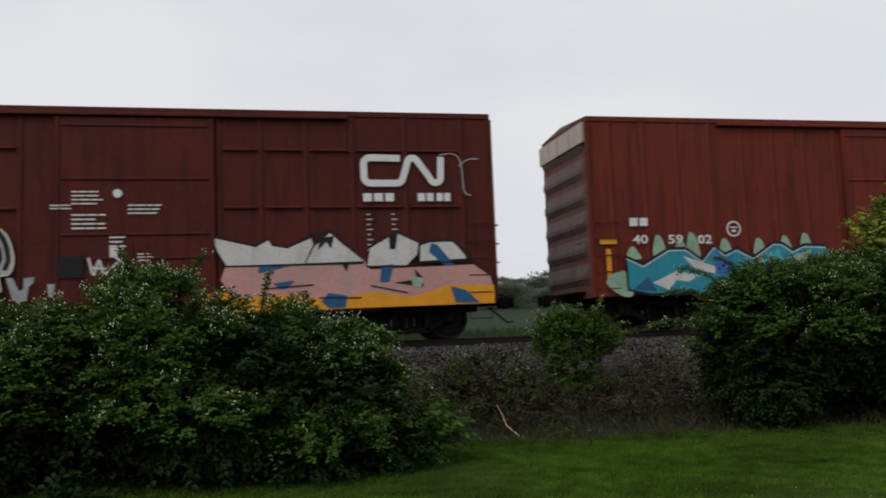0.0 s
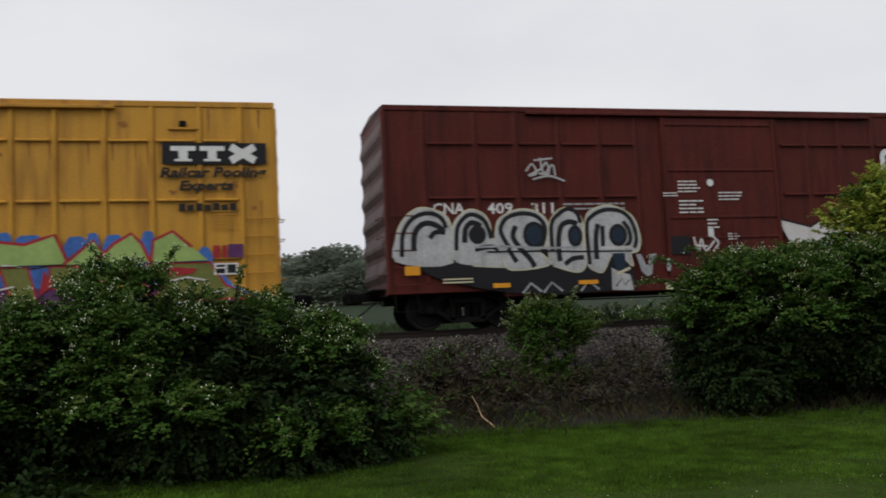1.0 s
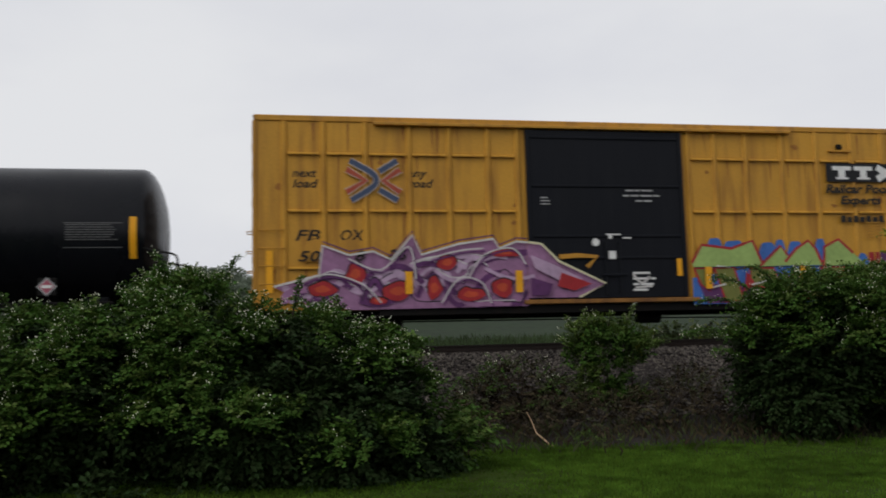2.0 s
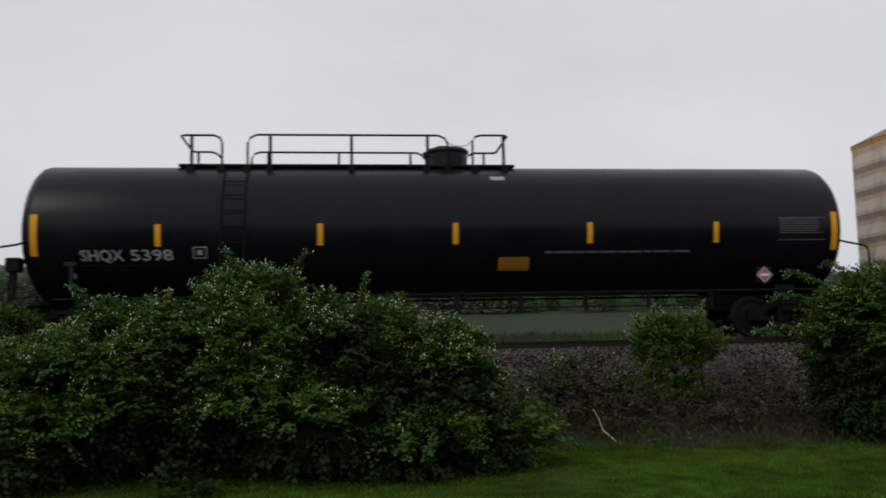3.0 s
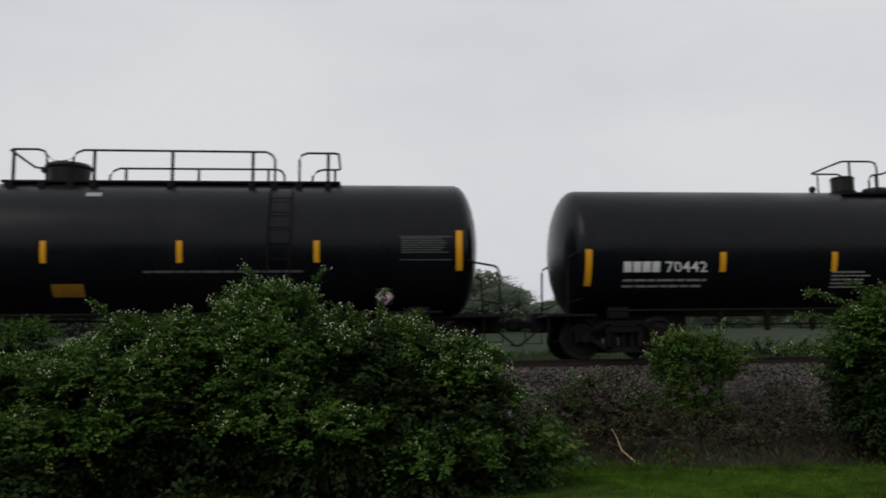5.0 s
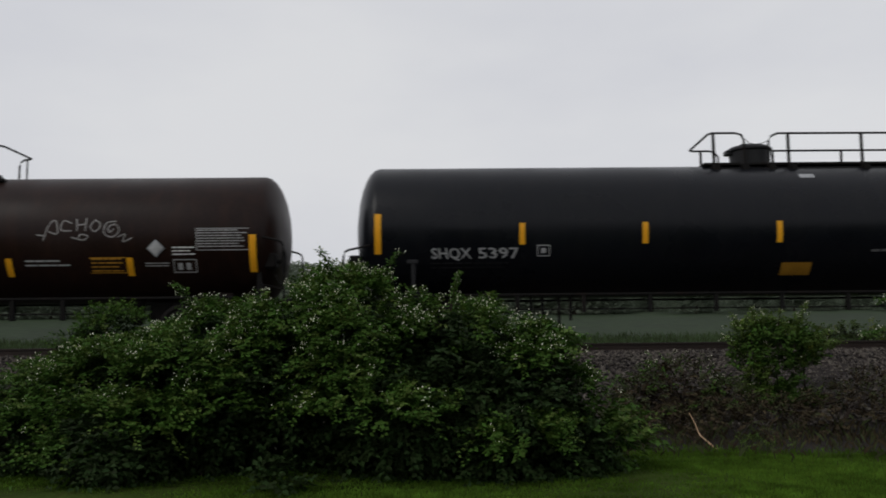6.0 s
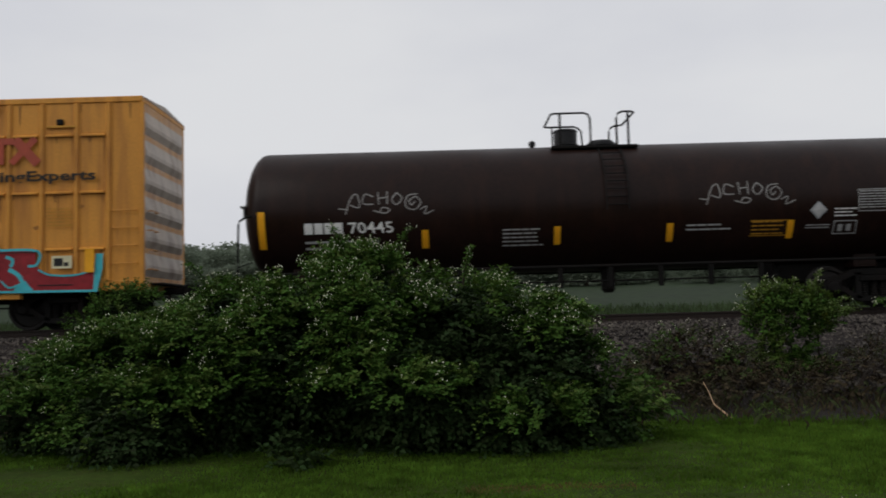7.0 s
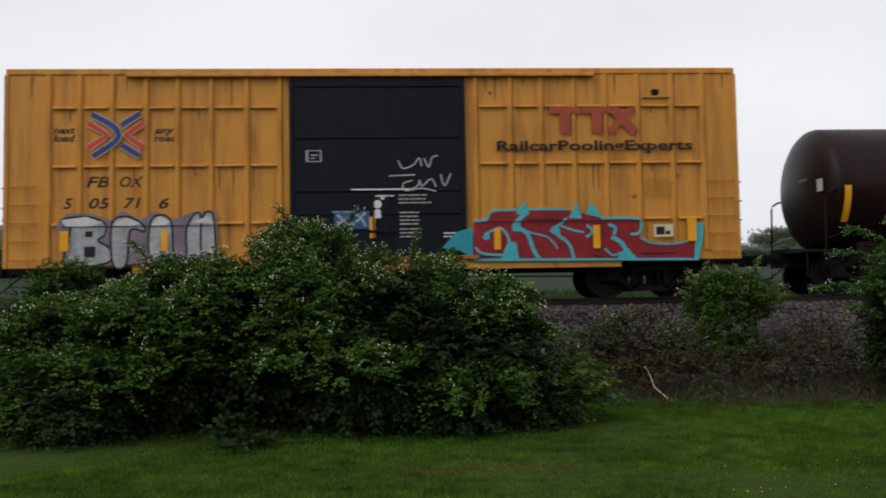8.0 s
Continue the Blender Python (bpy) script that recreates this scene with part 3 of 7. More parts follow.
car_last = place(boxcar("boxcar", "yellow boxcar with black door and red graffiti", 15.55, 0, M_YELLOW_ORANGE, M_YELLOW_ORANGE, M_GALV, M_DOOR, (-1.9, 1.85),
                        [-6.9, -6.26, -5.6, -4.89, -4.24, -3.54, -2.79, -2.1], [2.08, 2.83, 3.5, 4.21, 4.91, 5.62, 6.37, 7.06], [4.21, 2.97, 1.75]), -112.12)


# ---- tank cars ----
def hand_brake(car, x):
    """A gear box on a stand, with a spoked wheel facing outwards."""
    part("brake_stand", box(x - 0.42, x - 0.32, -1.15, -0.85, 1.0, 1.95, 0.01), M_STEEL, car)
    part("brake_housing", box(x - 0.36, x + 0.0, -1.16, -0.86, 1.74, 2.08, 0.04), M_STEEL, car)
    bm = lathe([(x + 0.0, 0.045), (x + 0.16, 0.045)], "x", 10, None, (0, -1.0, 1.90))
    ring = [(x + 0.13, -1.0 + 0.25 * math.cos(k * math.pi / 10), 1.90 + 0.25 * math.sin(k * math.pi / 10)) for k in range(21)]
    tube(ring, 0.020, 6, bm)
    for k in range(5):
        a = k * 2 * math.pi / 5 + 0.3
        tube([(x + 0.13, -1.0, 1.90), (x + 0.13, -1.0 + 0.25 * math.cos(a), 1.90 + 0.25 * math.sin(a))], 0.014, 5, bm)
    part("brake_wheel", bm, M_STEEL, car, "spoked iron hand-brake wheel")
    part("brake_rod", tube([(x - 0.05, -1.02, 1.62), (x + 0.16, -1.02, 1.25)], 0.022, 6), M_STEEL, car)


def tank_car(label, reach, radius, zc, paint, long_walk, rail_out=0.45):
    """reach: half the distance between the end stripes; rail_out: how far the handrail of the -x end stands out."""
    car = empty("tank_car", label, "tank car", "wagons of the train")
    cyl = reach + 0.02
    prof = [(cyl + 0.52 * math.sin(a), max(0.02, radius * math.cos(a))) for a in [radians(q) for q in (0, 12, 24, 36, 48, 60, 72, 82, 90)]]
    full = [(-s, r) for s, r in prof[::-1]] + even_rings(cyl, radius) + prof
    part("tank_shell", lathe(full, "x", 72, None, (0, 0, zc)), paint, car, smooth=True)
    # frame: stub sills, side walkway rail, saddles
    end = cyl + 1.05
    rail_z = 2.30 if radius < 1.5 else 2.08
    for s in (-1, 1):
        part("stub_sill", box(*sorted((s * (cyl - 2.6), s * end)), -0.22, 0.22, 0.68, 1.12, 0.02), M_STEEL, car)
        part("saddle", box(*sorted((s * (cyl - 1.1), s * (cyl - 0.6))), -0.7, 0.7, 0.95, 1.40, 0.02), paint, car)
        part("end_deck", box(*sorted((s * (cyl - 0.15), s * (end - 0.1))), -1.42, 1.42, 0.98, 1.04, 0.01), M_STEEL, car)
        out = cyl + (rail_out if s < 0 else 0.85 if long_walk else 0.60)
        for q in (-1, 1):
            yq = q * 1.38
            part("end_handrail", tube([(s * (out + 0.03), yq, 1.02), (s * out, yq, rail_z - 0.10), (s * (out - 0.03), yq, rail_z - 0.02), (s * (out - 0.10), yq, rail_z + 0.02),
                                       (s * (cyl + 0.30), yq, rail_z + 0.12 * (out - cyl)), (s * (cyl + 0.05), yq * 0.97, rail_z + 0.22 * (out - cyl))], 0.024, 8), M_STEEL, car)
            part("end_ladder_rail", tube([(s * out, yq, 1.28), (s * (cyl + 0.15), yq, 1.38)], 0.014, 6), M_STEEL, car)
            part("step", tube([(s * (end - 0.14), yq, 1.02), (s * (end - 0.14), yq - q * 0.0, 0.45), (s * (end - 0.55), yq, 0.45), (s * (end - 0.55), yq, 1.02)], 0.018, 6), M_STEEL, car)
        if s > 0 and not long_walk:
            hand_brake(car, cyl + 0.42)
        if s < 0 and long_walk:
            part("end_bracket", box(-cyl - 0.62, -cyl - 0.32, -1.25, -0.95, 1.70, 2.00, 0.03), M_STEEL, car)
            part("end_post", box(-cyl - 0.52, -cyl - 0.42, -1.15, -1.05, 1.02, 1.72, 0.01), M_STEEL, car)
    for q in (-1, 1):
        part("running_board", box(-cyl + 0.4, cyl - 0.4, q * 1.40 - 0.07, q * 1.40 + 0.07, 1.08, 1.13, 0.01), M_STEEL, car)
    if long_walk:
        for z in (0.79,):
            part("low_rail", tube([(-cyl + 3.0, -1.42, z), (cyl - 3.0, -1.42, z)], 0.016, 6), M_STEEL, car)
        for x in even(-cyl + 3.0, cyl - 3.0, 9):
            part("rail_post", box(x - 0.045, x + 0.045, -1.46, -1.40, 0.72, 1.08, 0.006), M_STEEL, car)
        for k, x in enumerate((-cyl + 3.3, -cyl + 3.55, -cyl + 3.9, -cyl + 4.15)):
            part("pipe_support", box(x - 0.03, x + 0.03, -1.3, -1.24, 0.45 + 0.1 * (k % 2), 1.08, 0.005), M_STEEL, car)
    else:
        part("low_rail", tube([(-cyl + 2.8, -0.8, 0.80), (cyl - 2.8, -0.8, 0.80)], 0.02, 6), M_STEEL, car)
        for x in even(-cyl + 3.2, cyl - 3.2, 8):
            part("pipe_support", box(x - 0.05, x + 0.05, -0.86, -0.74, 0.66, 1.15, 0.006), M_STEEL, car)
        for x in (0.6, 4.2):
            part("bottom_valve", lathe([(0.55, 0.10), (0.62, 0.16), (0.9, 0.16), (1.15, 0.2)], "z", 16, None, (x, -0.2, 0)), M_STEEL, car)
    running_gear(car, cyl - 0.85, end - 0.05)
    return car


def even_rings(cyl, radius):
    return [(x, radius) for x in even(-cyl, cyl, 9)[1:-1]]


S_R, S_Z, G_R, G_Z, D_R, D_Z = 1.51, 2.60, 1.47, 2.52, 1.44, 2.50
tank_a = place(tank_car("long glossy black tank car with roof walkway", 8.70, S_R, S_Z, M_TANK, True, 1.45), -39.53)
tank_b = place(tank_car("glossy black tank car with yellow marks", 7.01, G_R, G_Z, M_TANK, False), -57.90)
tank_c = place(tank_car("long glossy black tank car with roof walkway", 8.65, S_R, S_Z, M_TANK, True, 0.72), -76.43)
tank_d = place(tank_car("dirty brown-black tank car with chalky graffiti", 7.05, D_R, D_Z, M_TANK_BROWN, False), -94.79)


# ---- lettering, marks and graffiti on the boxcars ----
Y_PANEL, Y_LET, Y_GRAF, Y_DOOR = -SIDE - 0.004, -SIDE - 0.066, -SIDE - 0.078, -SIDE - 0.106
M_BLACK = mat("spray_black", (0.012, 0.012, 0.014), 0.6, vary=0.3, scale=3)
M_SPRAY_WHITE = mat("spray_white", (0.62, 0.60, 0.58), 0.65, vary=0.16, scale=2.0, fine=14, dirt=(0.30, 0.27, 0.25), dirt_amount=0.4)
M_SPRAY_GREY = mat("spray_silver", (0.36, 0.37, 0.38), 0.5, vary=0.3, scale=2.0, fine=10, dirt=(0.15, 0.14, 0.14), dirt_amount=0.5)
M_SPRAY_PINK = mat("spray_pink", (0.55, 0.29, 0.26), 0.65, vary=0.16, scale=1.6, fine=12, dirt=(0.40, 0.34, 0.33), dirt_amount=0.6)
M_SPRAY_NAVY = mat("spray_navy", (0.014, 0.028, 0.05), 0.6, vary=0.3, scale=2.5)
M_SPRAY_DULL = mat("spray_chalky_white", (0.46, 0.46, 0.46), 0.6, vary=0.28, scale=3.0, fine=14, dirt=(0.2, 0.19, 0.19), dirt_amount=0.55)
M_SPRAY_BLUE = mat("spray_blue", (0.025, 0.10, 0.22), 0.6, vary=0.25, scale=2.5)
M_SPRAY_BRIGHT_BLUE = mat("spray_bright_blue", (0.05, 0.14, 0.42), 0.6, vary=0.3, scale=2.0, fine=9)
M_SPRAY_TEAL = mat("spray_teal", (0.03, 0.26, 0.34), 0.6, vary=0.25, scale=1.8, fine=9)
M_SPRAY_CYAN = mat("spray_cyan", (0.06, 0.42, 0.48), 0.6, vary=0.2, scale=1.8, fine=9)
M_SPRAY_MINT = mat("spray_mint", (0.28, 0.42, 0.30), 0.65, vary=0.35, scale=2.2, fine=9)
M_SPRAY_GREEN = mat("spray_light_green", (0.30, 0.42, 0.13), 0.6, vary=0.2, scale=1.6, fine=9)
M_SPRAY_OLIVE = mat("spray_olive", (0.17, 0.18, 0.045), 0.6, vary=0.25, scale=1.6, fine=9)
M_SPRAY_RED = mat("spray_red", (0.34, 0.025, 0.03), 0.6, vary=0.25, scale=1.8, fine=9)
M_SPRAY_ORANGE_RED = mat("spray_orange_red", (0.48, 0.07, 0.03), 0.6, vary=0.25, scale=1.8, fine=9)
M_SPRAY_MAUVE = mat("spray_mauve", (0.30, 0.15, 0.27), 0.6, vary=0.3, scale=1.5, fine=7)
M_SPRAY_LILAC = mat("spray_lilac", (0.46, 0.32, 0.45), 0.6, vary=0.25, scale=1.5, fine=7)
M_SPRAY_PURPLE = mat("spray_purple", (0.11, 0.035, 0.12), 0.6, vary=0.3, scale=1.5, fine=7)
M_LOGO_RED = mat("faded_logo_red", (0.36, 0.07, 0.04), 0.6, vary=0.2, scale=3)
M_LOGO_BLUE = mat("logo_blue", (0.035, 0.06, 0.20), 0.6, vary=0.2, scale=3)
M_SILVER_TAG = mat("silver_marker", (0.42, 0.42, 0.42), 0.5, vary=0.25, scale=6)
M_PALE = mat("pale_yellow_spray", (0.62, 0.58, 0.38), 0.6, vary=0.2, scale=3)

LAYER = [0]


def paint_shape(car, pts, material, y, name="graffiti_patch", soft=False):
    """One flat patch of paint; each lies a hair above the last."""
    LAYER[0] += 1
    d = y - 0.0005 * LAYER[0]
    return part(name, flat(smooth_line(pts, True, 4) if soft else pts, d), material, car)


def paint_line(car, pts, width, material, y, closed=False, soft=True, name="graffiti_stroke"):
    LAYER[0] += 1
    d = y - 0.0005 * LAYER[0]
    return part(name, stroke(pts, width, d, closed=closed, soft=soft), material, car)


def marks(car, rects, material, y=Y_LET, name="painted_mark"):
    if len(rects) > 8:
        return part(name, bars(rects, y), material, car)
    for q in rects:
        part(name, bars([q], y), material, car)


def small_print(car, x, z, width, rows, height, material, y, seed):
    return part("small_print", lines_of_text(x, z, width, rows, height, y, seed), material, car)


def bubble_piece(car):
    """Grey-white bubble letters with black outlines and dark counters."""
    LAYER[0] = 0
    Y = Y_GRAF
    paint_shape(car, [(-7.55, 1.55), (-6.9, 1.2), (-6.0, 0.95), (-5.2, 0.8), (-4.0, 0.72), (-2.9, 0.75), (-2.1, 0.95), (-2.2, 1.5), (-4.5, 1.7)], M_BLACK, Y)
    letters = (
        ([(-7.75, 1.56), (-7.71, 2.16), (-7.51, 2.52), (-7.19, 2.73), (-6.76, 2.65), (-6.5, 2.36), (-6.5, 1.5)],
         [[(-7.62, 1.67), (-7.58, 2.15), (-7.4, 2.46), (-7.14, 2.6), (-6.87, 2.6), (-6.68, 2.48), (-6.6, 2.28)],
          [(-7.35, 1.81), (-7.32, 2.15), (-7.19, 2.34), (-7, 2.4), (-6.79, 2.33), (-6.64, 2.19)],
          [(-6.98, 2.06), (-6.85, 2.19), (-6.62, 2.19)]],
         None),
        ([(-6.47, 1.61), (-6.44, 2.3), (-6.22, 2.59), (-6, 2.68), (-5.73, 2.58), (-5.59, 2.34), (-5.55, 2.03), (-5.29, 1.95), (-5.11, 1.78), (-5.07, 1.41), (-6.02, 1.44)],
         [[(-6.39, 1.78), (-6.34, 2.28), (-6.14, 2.53), (-5.95, 2.57), (-5.73, 2.45), (-5.63, 2.26), (-5.57, 2.03)],
          [(-6.19, 1.95), (-6.16, 2.24), (-6.01, 2.39), (-5.79, 2.31)],
          [(-5.96, 1.79), (-5.57, 1.84), (-5.3, 1.7), (-5.16, 1.44)]],
         (-5.89, 2.12, 0.16, 0.17)),
        ([(-5.48, 1.93), (-5.4, 2.4), (-5.11, 2.6), (-4.83, 2.67), (-4.49, 2.62), (-4.26, 2.44), (-4.19, 2.14), (-4.28, 1.84), (-4.48, 1.73), (-4.23, 1.41), (-5.14, 1.32), (-5.29, 1.58)],
         [[(-5.13, 1.78), (-5.29, 2.04), (-5.34, 2.26), (-5.17, 2.49), (-4.83, 2.58), (-4.49, 2.52), (-4.3, 2.32), (-4.29, 2.08), (-4.39, 1.82)],
          [(-4.98, 2.3), (-5.06, 2.06), (-4.91, 1.8), (-4.69, 1.56), (-4.58, 1.36)],
          [(-5.19, 1.79), (-5, 1.48)]],
         (-4.55, 2.09, 0.23, 0.26)),
        ([(-4.21, 1.52), (-4.21, 2.14), (-4.09, 2.49), (-3.8, 2.69), (-3.51, 2.6), (-3.36, 2.36), (-3.37, 1.88), (-3.34, 1.4), (-3.55, 1.22), (-4.12, 1.38)],
         [[(-4.13, 1.71), (-4.12, 2.32), (-3.91, 2.57), (-3.68, 2.67), (-3.48, 2.56), (-3.41, 2.34)],
          [(-3.96, 1.47), (-3.98, 1.84), (-3.9, 2.25), (-3.69, 2.37), (-3.49, 2.32)],
          [(-3.85, 1.4), (-3.65, 1.52), (-3.37, 1.55)]],
         (-3.56, 2.04, 0.14, 0.21)),
        ([(-3.33, 1.52), (-3.28, 2.42), (-3.03, 2.66), (-2.67, 2.73), (-2.31, 2.61), (-2.06, 2.4), (-1.94, 1.97), (-2.01, 1.67), (-2.2, 1.61), (-2.17, 1.32), (-2.41, 1.54), (-2.69, 1.58), (-2.94, 1.2), (-3.25, 1.31)],
         [[(-3.24, 1.38), (-3.26, 2.24), (-3.13, 2.48), (-2.79, 2.63), (-2.38, 2.59), (-2.13, 2.36), (-2.03, 1.97), (-2.1, 1.73)],
          [(-3.06, 1.49), (-3.05, 1.99), (-2.98, 2.31)],
          [(-2.89, 1.75), (-2.87, 2.26)],
          [(-2.35, 2.36), (-2.21, 2.16), (-2.19, 1.91), (-2.35, 1.74)]],
         (-2.49, 2.04, 0.19, 0.22)),
    )
    for i, (skin, lines, hole) in enumerate(letters):
        paint_line(car, skin, 0.05, M_PALE, Y)
        paint_shape(car, skin, M_SPRAY_DULL, Y, soft=True)
        for k, ln in enumerate(lines):
            paint_line(car, ln, (0.10, 0.125, 0.11, 0.10)[k], M_BLACK, Y)
        if hole:
            x, z, rx, rz = hole
            ring = [(x + rx * math.cos(k * math.pi / 6), z + rz * math.sin(k * math.pi / 6)) for k in range(12)]
            paint_shape(car, ring, M_SPRAY_NAVY if i > 1 else M_BLACK, Y)
            paint_line(car, ring, 0.085, M_BLACK, Y, closed=True)
    # the bars through the letters, the leg of the last one, and loose flicks
    paint_line(car, [(-5.69, 1.73), (-4.57, 1.72), (-3.42, 1.68), (-2.17, 1.66)], 0.04, M_BLACK, Y, soft=False)
    paint_line(car, [(-5.96, 1.84), (-5.35, 1.85), (-4.34, 1.78), (-3.41, 1.78)], 0.045, M_SPRAY_GREY, Y, soft=False)
    paint_line(car, [(-2.94, 1.76), (-2.53, 1.74), (-2.15, 1.76)], 0.06, M_SPRAY_WHITE, Y, soft=False)
    paint_shape(car, [(-2.68, 1.62), (-2.35, 1.62), (-2.34, 1.25), (-2.58, 1.21)], M_SPRAY_NAVY, Y)
    paint_shape(car, [(-2.71, 1.29), (-2.53, 1.19), (-2.25, 1.11), (-2.18, 0.75), (-2.72, 0.77)], M_SPRAY_DULL, Y)
    paint_line(car, [(-2.62, 0.85), (-2.47, 1.04), (-2.4, 0.87), (-2.28, 0.99)], 0.03, M_BLACK, Y, soft=False)
    paint_line(car, [(-2.58, 1.14), (-2.24, 1.27)], 0.06, M_PALE, Y, soft=False)
    paint_shape(car, [(-2.07, 1.58), (-1.94, 1.58), (-1.83, 1.31), (-1.75, 1.36), (-1.74, 1.57), (-1.55, 1.59), (-1.57, 1.47), (-1.65, 1.4), (-1.69, 1.11), (-1.81, 1.05), (-1.95, 1.17)], M_SPRAY_GREY, Y)
    paint_shape(car, [(-1.31, 1.44), (-1.17, 1.44), (-1.21, 1.17), (-1.29, 1.17)], M_SPRAY_GREY, Y)
    paint_shape(car, [(-1.35, 1), (-1.23, 1), (-1.16, 0.73), (-1.37, 0.74)], M_PALE, Y)
    for x in (-4.9, -4.4, -3.5):
        paint_line(car, [(x, 0.78), (x + 0.2, 1.0), (x + 0.45, 0.8)], 0.05, M_SPRAY_GREY, Y, soft=False)
    for x0, x1, z0, z1 in ((-7.58, -7.24, 1.26, 1.46), (-5.6, -5.2, 0.92, 1.02), (-3.56, -3.08, 0.93, 1.02)):
        marks(car, [(x0, x1, z0, z1)], M_ORANGE, Y - 0.06, "reflector")
    marks(car, [(-6.75, -6.05, 1.06, 1.09), (-6.75, -6.05, 1.13, 1.16)], M_PALE, Y - 0.06)


def winged_piece(car):
    """White, pink and orange sharp-winged graffiti with blue slots."""
    LAYER[0] = 0
    Y = Y_GRAF
    paint_shape(car, [(2.0, 1.45), (2.1, 1.72), (4.95, 1.84), (5.1, 1.6), (7.4, 1.66), (7.75, 1.45), (7.85, 1.05), (6.9, 0.95), (2.35, 1.02), (2.15, 1.2)], M_SPRAY_PINK, Y)
    paint_shape(car, [(1.95, 1.25), (2.4, 1.05), (3.3, 1.12), (4.2, 0.98), (5.2, 1.12), (6.0, 1.0), (6.8, 1.22), (7.84, 1.2), (7.84, 0.80), (1.5, 0.76), (1.4, 0.98)], M_ORANGE, Y)
    wings = [[(1.80, 2.35), (2.15, 2.28), (2.72, 2.13), (2.98, 2.27), (3.05, 2.15), (3.36, 2.09), (3.87, 2.30), (4.05, 1.74), (2.12, 1.72), (1.95, 2.0)],
             [(3.72, 1.74), (3.90, 2.1), (4.26, 2.41), (4.55, 2.15), (4.92, 1.86), (4.98, 1.76)],
             [(5.02, 1.66), (5.1, 2.06), (5.42, 2.27), (5.69, 2.38), (5.95, 2.3), (6.18, 2.16), (6.15, 1.9), (5.9, 1.66)],
             [(6.18, 1.74), (6.2, 2.1), (6.5, 2.2), (6.94, 2.18), (7.15, 2.0), (7.25, 1.78)]]
    for w in wings:
        paint_shape(car, w, M_SPRAY_WHITE, Y)
        paint_line(car, w, 0.035, M_BLACK, Y, closed=True, soft=False)
    paint_line(car, [(1.8, 2.36), (2.7, 2.14), (2.98, 2.28), (3.05, 2.16), (3.36, 2.1), (3.87, 2.34), (4.26, 2.43), (4.94, 1.84)], 0.05, M_BLACK, Y, soft=False)
    paint_line(car, [(5.06, 2.06), (5.69, 2.40), (6.18, 2.17), (6.94, 2.2), (7.43, 1.66), (7.8, 1.4)], 0.05, M_BLACK, Y, soft=False)
    for sh, m in (([(2.78, 1.72), (3.4, 1.70), (2.85, 1.58), (2.75, 1.56)], M_SPRAY_BLUE), ([(4.05, 2.3), (4.35, 2.32), (4.28, 2.05), (4.18, 2.2), (4.0, 2.02)], M_BLACK),
                  ([(5.52, 2.34), (5.72, 2.36), (5.66, 2.02), (5.54, 2.02)], M_BLACK), ([(6.45, 2.15), (6.6, 2.1), (6.95, 1.66), (6.75, 1.64), (6.4, 1.95)], M_SPRAY_BLUE),
                  ([(5.35, 1.68), (5.62, 1.7), (5.5, 1.32), (5.3, 1.32)], M_SPRAY_BLUE), ([(3.05, 1.35), (3.5, 1.4), (3.35, 1.24), (3.2, 1.22)], M_SPRAY_BLUE),
                  ([(4.2, 1.12), (4.6, 1.05), (4.55, 0.80), (4.2, 0.80), (4.05, 0.95)], M_SPRAY_BLUE), ([(6.85, 1.2), (7.2, 1.1), (7.5, 0.82), (6.95, 0.84)], M_SPRAY_BLUE),
                  ([(5.6, 1.3), (6.2, 1.38), (6.25, 1.2)], M_BLACK), ([(4.5, 1.72), (4.6, 1.55), (4.65, 1.72)], M_BLACK), ([(6.05, 1.6), (6.1, 1.42), (6.25, 1.4)], M_BLACK),
                  ([(5.98, 1.42), (6.25, 1.38), (6.2, 1.2), (6.02, 1.22)], M_SPRAY_MINT)):
        paint_shape(car, sh, m, Y)
    for ln in ([(2.1, 1.72), (4.95, 1.73)], [(5.05, 1.66), (5.9, 1.66)], [(6.2, 1.72), (7.25, 1.73)], [(2.9, 1.24), (3.9, 1.3)], [(4.0, 1.02), (4.9, 1.0)], [(5.1, 1.25), (5.9, 1.08)]):
        paint_line(car, ln, 0.028, M_BLACK, Y, soft=False)


